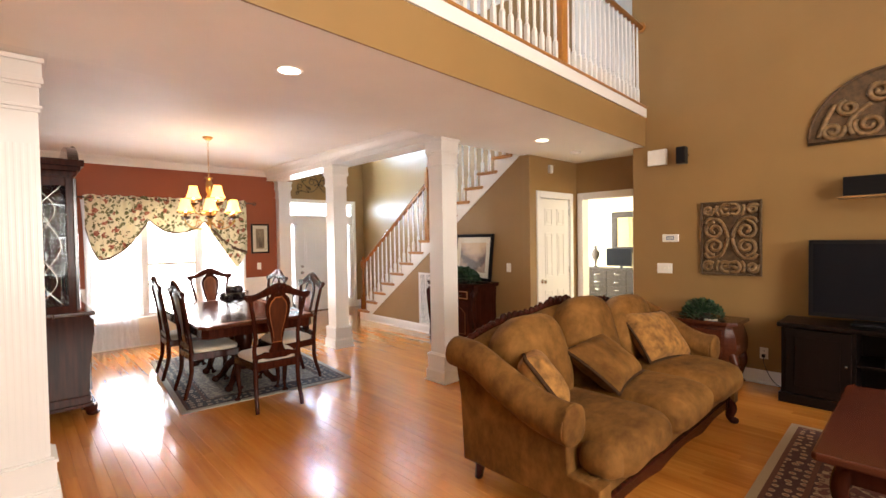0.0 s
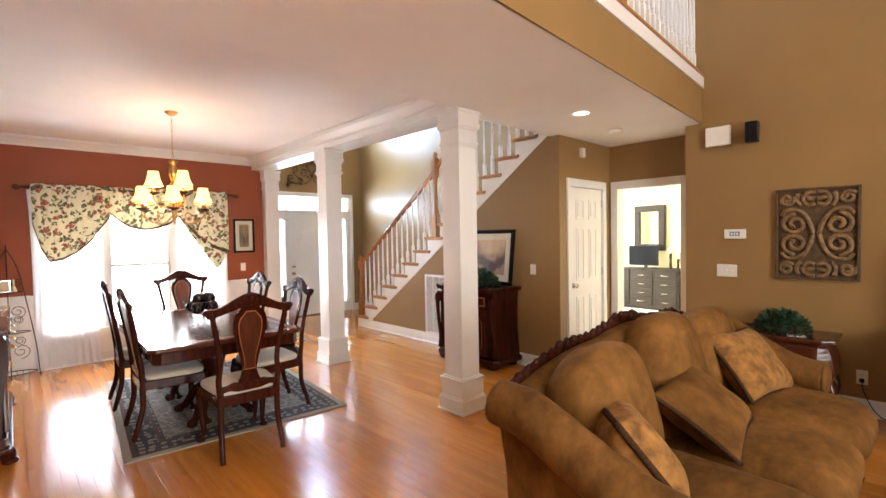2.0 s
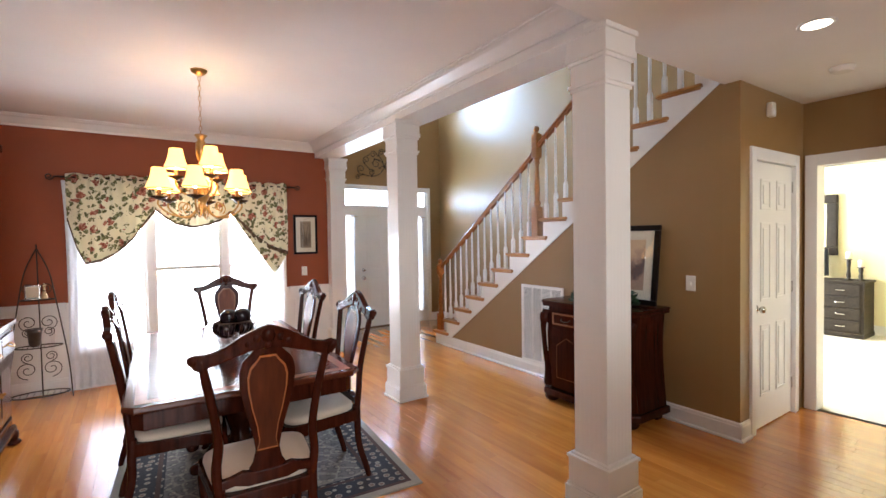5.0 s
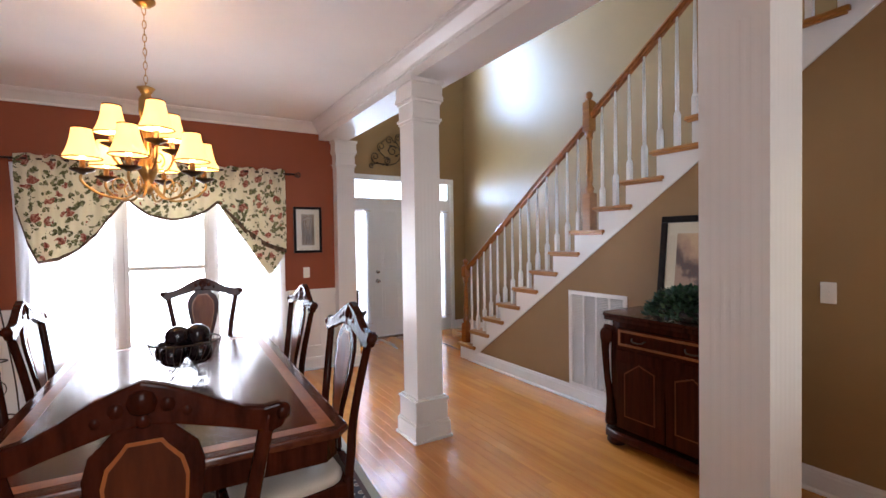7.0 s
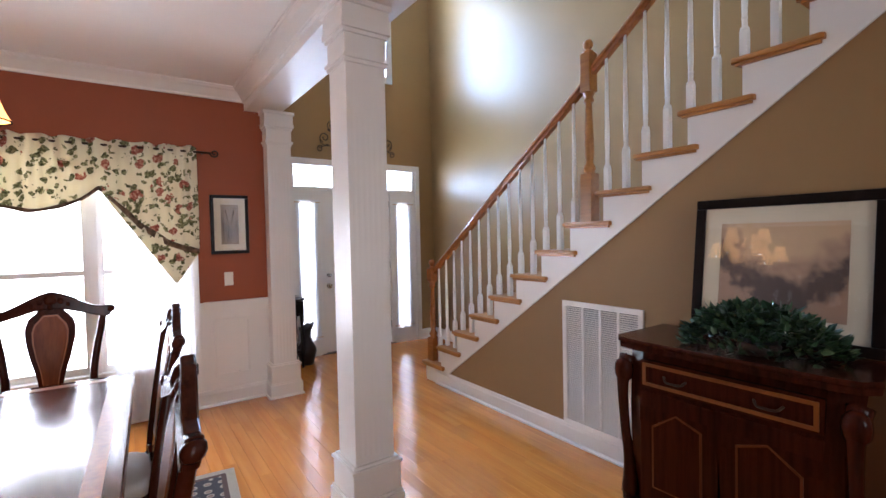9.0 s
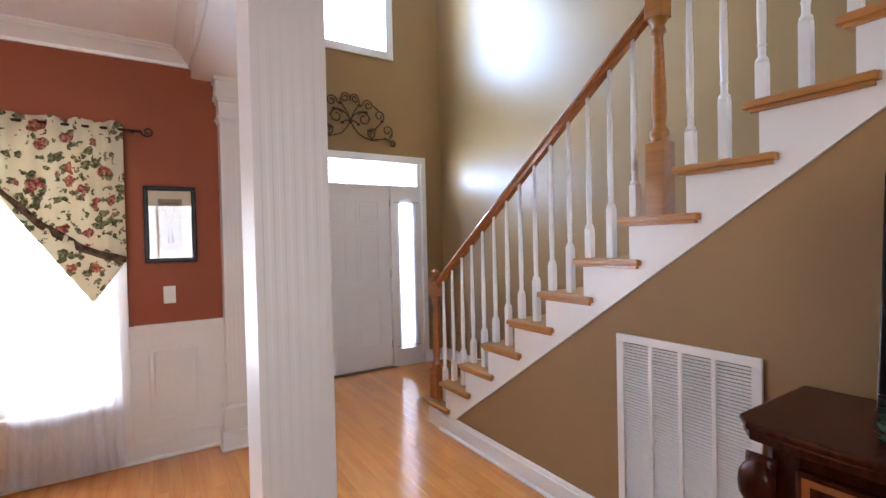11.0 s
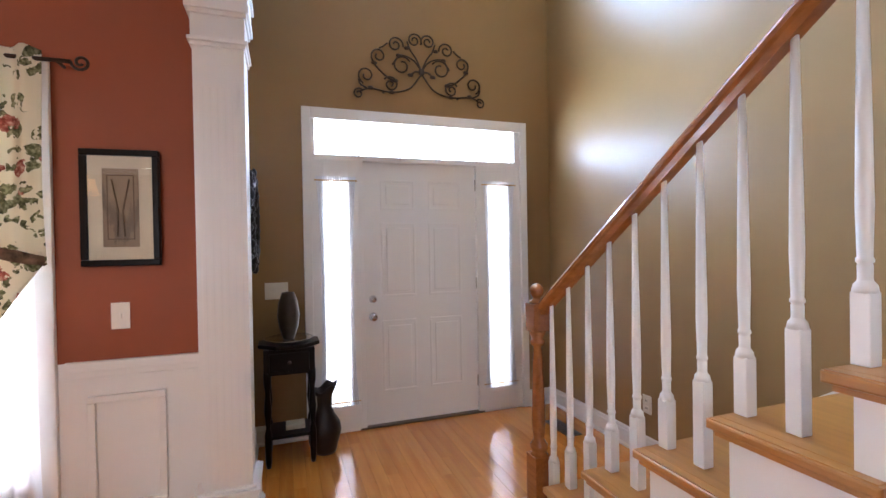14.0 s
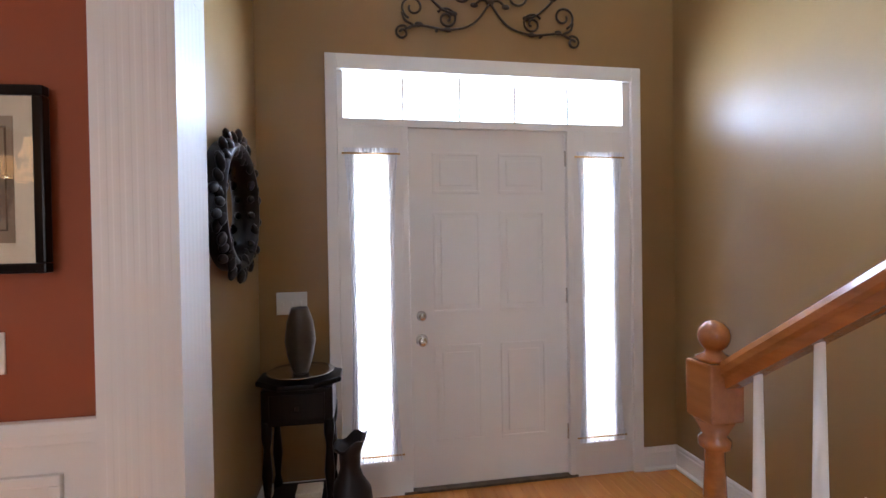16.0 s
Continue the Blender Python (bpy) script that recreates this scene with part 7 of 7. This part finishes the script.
# bombe end table with ivy
endt = thing("end_table", "red-brown mahogany bombe end table with two drawers", "side table", pose(TVX - 0.03, 1.78, 0, 0, 0, -90))
EW, ED, EH = 0.72, 0.44, 0.66
bm = bmesh.new()
rg = []
for j in range(11):
    z = 0.26 + 0.36 * j / 10
    e = 0.045 * math.sin((j / 10) * math.pi * 0.95 + 0.35) - 0.015
    rg.append([bm.verts.new(p) for p in ((0.03 - e, 0, z), (0.03 - e, -ED + 0.06 - e, z), (0.10, -ED + 0.02 - e, z), (EW - 0.10, -ED + 0.02 - e, z), (EW - 0.03 + e, -ED + 0.06 - e, z), (EW - 0.03 + e, 0, z))])
for a, b in zip(rg, rg[1:]):
    for i in range(6):
        f = bm.faces.new((a[i], a[(i + 1) % 6], b[(i + 1) % 6], b[i]))
bm.faces.new(rg[0])
bm.faces.new(list(reversed(rg[-1])))
bmesh.ops.recalc_face_normals(bm, faces=bm.faces)
part("body", bm, MAHOG_T, endt)
bm = bmesh.new()
prism(bm, list(reversed([(-0.01, 0), (-0.01, -ED + 0.02), (0.07, -ED - 0.03), (EW - 0.07, -ED - 0.03), (EW + 0.01, -ED + 0.02), (EW + 0.01, 0)])), 0.622, EH, 0.01, plane="xy")
part("top", bm, MAHOG_T, endt)
for z0, z1 in ((0.44, 0.58), (0.29, 0.42)):
    zc = (z0 + z1) / 2
    e = 0.045 * math.sin(((zc - 0.26) / 0.36) * math.pi * 0.95 + 0.35) - 0.015
    d = part("drawer", boxes((0.12, -ED + 0.008 - e, z0, EW - 0.12, -ED + 0.04 - e, z1), bev=0.008), MAHOG_T, endt)
    bm = bmesh.new()
    for x in (0.25, EW - 0.25):
        tube(bm, curve_pts([(x - 0.04, -ED + 0.005 - e, zc + 0.01), (x, -ED - 0.02 - e, zc - 0.015), (x + 0.04, -ED + 0.005 - e, zc + 0.01)], 5), 0.005, 6)
    part("handle", bm, BRASS, d)
for x, y in ((0.05, -ED + 0.06), (EW - 0.05, -ED + 0.06), (0.06, -0.05), (EW - 0.06, -0.05)):
    s = -1 if x < 0.3 else 1
    bm = bmesh.new()
    tube(bm, curve_pts([(x, y, 0.34), (x + s * 0.035, y - 0.03, 0.24), (x + s * 0.01, y - 0.005, 0.13), (x + s * 0.0, y, 0.06), (x + s * 0.025, y - 0.02, 0.012)], 6), lambda k: 0.045 - 0.025 * min(1, k * 1.25) + (0.008 if k > 0.9 else 0), 10)
    part("leg", bm, MAHOG_T, endt, "curved cabriole leg")
bush("potted_ivy", "low dark green ivy arrangement on the end table", pose(TVX - 0.27, 1.42, EH + 0.001, 0, 0, 20), 0.25, 0.18, 0.165, 1100, 0.036, 6)
crd = thing("white_card", "small white card lying on the end table", "card", pose(TVX - 0.40, 1.30, EH + 0.0005, 0, 0, 15))
part("sheet", boxes((-0.04, -0.06, 0, 0.04, 0.06, 0.004)), PLASTIC, crd)

# media cabinet and television
med = thing("media_cabinet", "black wooden media cabinet with open shelves", "cabinet", pose(TVX - 0.02, 0.70, 0, 0, 0, -90))
MW, MD, MH = 1.75, 0.46, 0.725
part("top", boxes((-0.03, -MD - 0.03, MH - 0.04, MW + 0.03, 0, MH), bev=0.01), EBONY, med)
part("plinth", boxes((-0.02, -MD - 0.02, 0, MW + 0.02, 0, 0.09), bev=0.01), EBONY, med)
bm = bmesh.new()
for x0, x1 in ((0, 0.03), (0.48, 0.51), (MW - 0.51, MW - 0.48), (MW - 0.03, MW)):
    box(bm, x0, -MD, 0.09, x1, 0, MH - 0.04)
box(bm, 0.03, -0.02, 0.09, MW - 0.03, -0.005, MH - 0.04)
part("body", bm, EBONY, med)
part("shelf", boxes((0.51, -MD + 0.02, 0.40, MW - 0.51, -0.02, 0.42)), EBONY, med)
for x0, x1 in ((0.03, 0.48), (MW - 0.48, MW - 0.03)):
    d = part("door", boxes((x0, -MD - 0.012, 0.10, x1, -MD + 0.008, MH - 0.05), bev=0.004), EBONY, med)
    part("panel", boxes((x0 + 0.07, -MD - 0.018, 0.17, x1 - 0.07, -MD - 0.0115, MH - 0.12), bev=0.004), EBONY, d)
    bm = bmesh.new()
    puff(bm, (x1 - 0.03 if x0 < 0.5 else x0 + 0.03, -MD - 0.025, 0.40), (0.025, 0.03, 0.025), 2, None, 10, 6)
    part("door_knob", bm, CHROME, d)
for i, z in enumerate((0.0905, 0.4205)):
    dv = thing("media_player", "silver and black media player in the cabinet", "media player", pose(TVX - 0.44, -0.03, z, 0, 0, -90))
    part("case", boxes((-0.05, 0.0, 0.0, 0.36, 0.28, 0.065), bev=0.004), BLACK, dv)
    part("faceplate", boxes((-0.04, -0.004, 0.012, 0.20, 0.0, 0.03)), CHROME, dv)
tv = thing("television", "large flat television with a dark screen", "television", pose(TVX - 0.22, 0.54, MH + 0.001, 0, 0, -90))
part("stand", boxes((0.30, -0.12, 0, 0.90, 0.12, 0.018), (0.55, -0.02, 0.018, 0.65, 0.02, 0.08), bev=0.005), BLACK, tv)
part("bezel", boxes((0, -0.03, 0.045, 1.2, 0.03, 0.735), bev=0.008), BLACK, tv)
part("screen", boxes((0.035, -0.0325, 0.085, 1.165, -0.0295, 0.70)), SCREEN, tv)
csp = thing("shelf_speaker", "black centre speaker on a small wall shelf", "speaker", pose(TVX, 0.31, 1.83, 0, 0, -90))
part("cabinet", boxes((0, -0.20, 0.018, 0.55, -0.01, 0.185), bev=0.006), BLACK, csp)
part("shelf", boxes((-0.04, -0.21, 0.0, 0.59, 0.0, 0.017), bev=0.002), OLIVE, csp)

# coffee table on its rug
lrug = part("living_rug", boxes((-1.55, -1.1, 0.0, 1.55, 1.1, 0.012), bev=0.003), rug_mat("red_brown_persian", (0.13, 0.030, 0.015), (0.075, 0.022, 0.013), (0.26, 0.075, 0.030), (0.50, 0.34, 0.18), 1.55, 1.1))
lrug.matrix_world = pose(2.82, -0.60, 0.0005, 0, 0, 1)
tagged(lrug, "red brown persian rug with flowered border", "rug")
cof = thing("coffee_table", "red-brown mahogany coffee table on the persian rug", "table", pose(3.28, -0.26, 0.0135))
bm = bmesh.new()
prism(bm, [(-0.68, -0.42), (0.68, -0.42), (0.70, -0.40), (0.70, 0.40), (0.68, 0.42), (-0.68, 0.42), (-0.70, 0.40), (-0.70, -0.40)], 0.44, 0.48, 0.01, plane="xy")
part("top", bm, MAHOG_T, cof)
part("apron", boxes((-0.62, -0.34, 0.34, 0.62, 0.34, 0.439), bev=0.006), MAHOG, cof)
for x in (-0.58, 0.58):
    for y in (-0.30, 0.30):
        bm = bmesh.new()
        tube(bm, curve_pts([(x, y, 0.40), (x * 1.04, y * 1.08, 0.3), (x * 1.0, y, 0.15), (x * 1.04, y * 1.08, 0.012)], 5), lambda k: 0.045 - 0.02 * k, 8)
        part("leg", bm, MAHOG, cof)

# ---------------------------------------------------------------- bedroom seen through the doorway
drs = thing("dresser", "grey brown wooden dresser with eight drawers", "dresser", pose(9.45, 5.62, 0, 0, 0, -90))
DL, DD, DH = 1.86, 0.48, 0.80
part("top", boxes((-0.02, -0.02, DH - 0.03, DL + 0.02, DD, DH), bev=0.006), GREYWOOD, drs)
part("body", boxes((0, 0.005, 0.06, DL, DD - 0.01, DH - 0.031), bev=0.004), GREYWOOD, drs)
part("plinth", boxes((-0.01, -0.008, 0.001, DL + 0.01, DD - 0.01, 0.06), bev=0.006), GREYWOOD, drs)
for c in range(4):
    for r_ in range(4):
        x0, z0 = 0.03 + c * (DL - 0.06) / 4, 0.08 + r_ * 0.17
        d = part("drawer", boxes((x0 + 0.012, -0.012, z0 + 0.008, x0 + (DL - 0.06) / 4 - 0.012, 0.008, z0 + 0.158), bev=0.006), GREYWOOD, drs)
        bm = bmesh.new()
        xm = x0 + (DL - 0.06) / 8
        tube(bm, curve_pts([(xm - 0.06, -0.014, z0 + 0.085), (xm - 0.04, -0.032, z0 + 0.08), (xm + 0.04, -0.032, z0 + 0.08), (xm + 0.06, -0.014, z0 + 0.085)], 4), 0.006, 6)
        part("handle", bm, CHROME, d)
framed_m = thing("dresser_mirror", "tall mirror in a wide grey brown frame above the dresser", "mirror", pose(9.94, 4.80, 1.14, 0, 0, -90))
bm = bmesh.new()
for q in ((0, 0, 0.62, 0.13), (0, 0.79, 0.62, 0.92), (0, 0.13, 0.13, 0.79), (0.49, 0.13, 0.62, 0.79)):
    box(bm, q[0], -0.05, q[1], q[2], 0.035, q[3], bev=0.015)
part("frame_border", bm, GREYWOOD, framed_m)
part("mirror_glass", boxes((0.13, -0.02, 0.13, 0.49, 0.0, 0.79)), MIRROR, framed_m)
tv2 = thing("television", "small flat television with a dark screen on the dresser", "television", pose(9.62, 4.78, DH + 0.001, 0, 0, -90))
part("stand", boxes((0.2, -0.08, 0, 0.48, 0.08, 0.015), (0.31, -0.015, 0.015, 0.37, 0.015, 0.06), bev=0.003), BLACK, tv2)
part("bezel", boxes((0, -0.02, 0.05, 0.58, 0.02, 0.45), bev=0.005), BLACK, tv2)
part("screen", boxes((0.02, -0.0225, 0.075, 0.56, -0.0195, 0.43)), SCREEN, tv2)
for y, h in ((3.97, 0.30), (3.835, 0.19)):
    cs = thing("candle_holder", "turned dark candle holder with an ivory candle", "candle", pose(9.62, y, DH + 0.001), group="candles on the dresser")
    bm = bmesh.new()
    lathe(bm, [(0.05, 0), (0.05, 0.012), (0.02, 0.03), (0.028, 0.06), (0.018, h * 0.5), (0.028, h - 0.04), (0.02, h - 0.02), (0.045, h)], 0, 0, 0, 14)
    part("stem", bm, GREYWOOD, cs)
    bm = bmesh.new()
    lathe(bm, [(0.033, 0), (0.034, 0.10), (0.028, 0.105)], 0, 0, h, 14)
    part("candle", bm, CANDLE, cs)
uv = thing("tall_vase", "dark bronze urn vase on the dresser", "vase", pose(9.62, 5.05, DH + 0.001))
bm = bmesh.new()
lathe(bm, [(0.06, 0), (0.05, 0.02), (0.02, 0.06), (0.025, 0.14), (0.08, 0.24), (0.095, 0.32), (0.06, 0.40), (0.03, 0.44), (0.05, 0.50), (0.04, 0.50), (0.02, 0.45)], 0, 0, 0, 16)
part("body", bm, POT, uv)
# ---------------------------------------------------------------- strip floor, plank by plank
rng = random.Random(4)
PW, PT = 0.0762, 0.012
lengths = (0.7, 0.95, 1.25, 1.6)
plank_mesh = {}


def plank_data(ln):
    g = 0.0003
    x0, x1, y0, y1, c = g, PW - g, g, ln - g, 0.0004
    vs = [(x0, y0, -PT), (x1, y0, -PT), (x1, y1, -PT), (x0, y1, -PT), (x0, y0, -c), (x1, y0, -c), (x1, y1, -c), (x0, y1, -c), (x0 + c, y0 + c, 0), (x1 - c, y0 + c, 0), (x1 - c, y1 - c, 0), (x0 + c, y1 - c, 0)]
    fs = [(0, 1, 5, 4), (1, 2, 6, 5), (2, 3, 7, 6), (3, 0, 4, 7), (4, 5, 9, 8), (5, 6, 10, 9), (6, 7, 11, 10), (7, 4, 8, 11), (8, 9, 10, 11)]
    return vs, fs


for ln in lengths:
    me = bpy.data.meshes.new("plank")
    v, f = plank_data(ln)
    me.from_pydata(v, [], f)
    me.materials.append(FLOOR)
    plank_mesh[ln] = me
floor = thing("floor", "honey oak strip floor with a satin finish", "floor", kind="structure")
rest_v, rest_f = [], []
count = 0
row = 0
x = -3.0
while x < HX - 0.02:
    y = -4.2 - rng.random() * 0.9
    while y < FW:
        ln = rng.choice(lengths)
        if y + ln > FW + 0.1:
            ln = min(lengths, key=lambda q: abs(FW + 0.1 - y - q))
        if x < -0.35 and y > 3.5:
            break
        if 1.6 < x < 4.68 and y > 3.2 and count < 300:
            ob = new("plank", plank_mesh[ln])
            ob.parent, ob.location = floor, (x, y, 0)
            count += 1
        else:
            v, f = plank_data(ln)
            b0 = len(rest_v)
            rest_v += [(a + x, b + y, c) for a, b, c in v]
            rest_f += [tuple(i + b0 for i in q) for q in f]
        y += ln
    x += PW
me = bpy.data.meshes.new("planks")
me.from_pydata(rest_v, [], rest_f)
me.materials.append(FLOOR_FAR)
ob = new("planks", me)
ob.parent = floor
tagged(ob, "honey oak floor boards", kind="stuff")
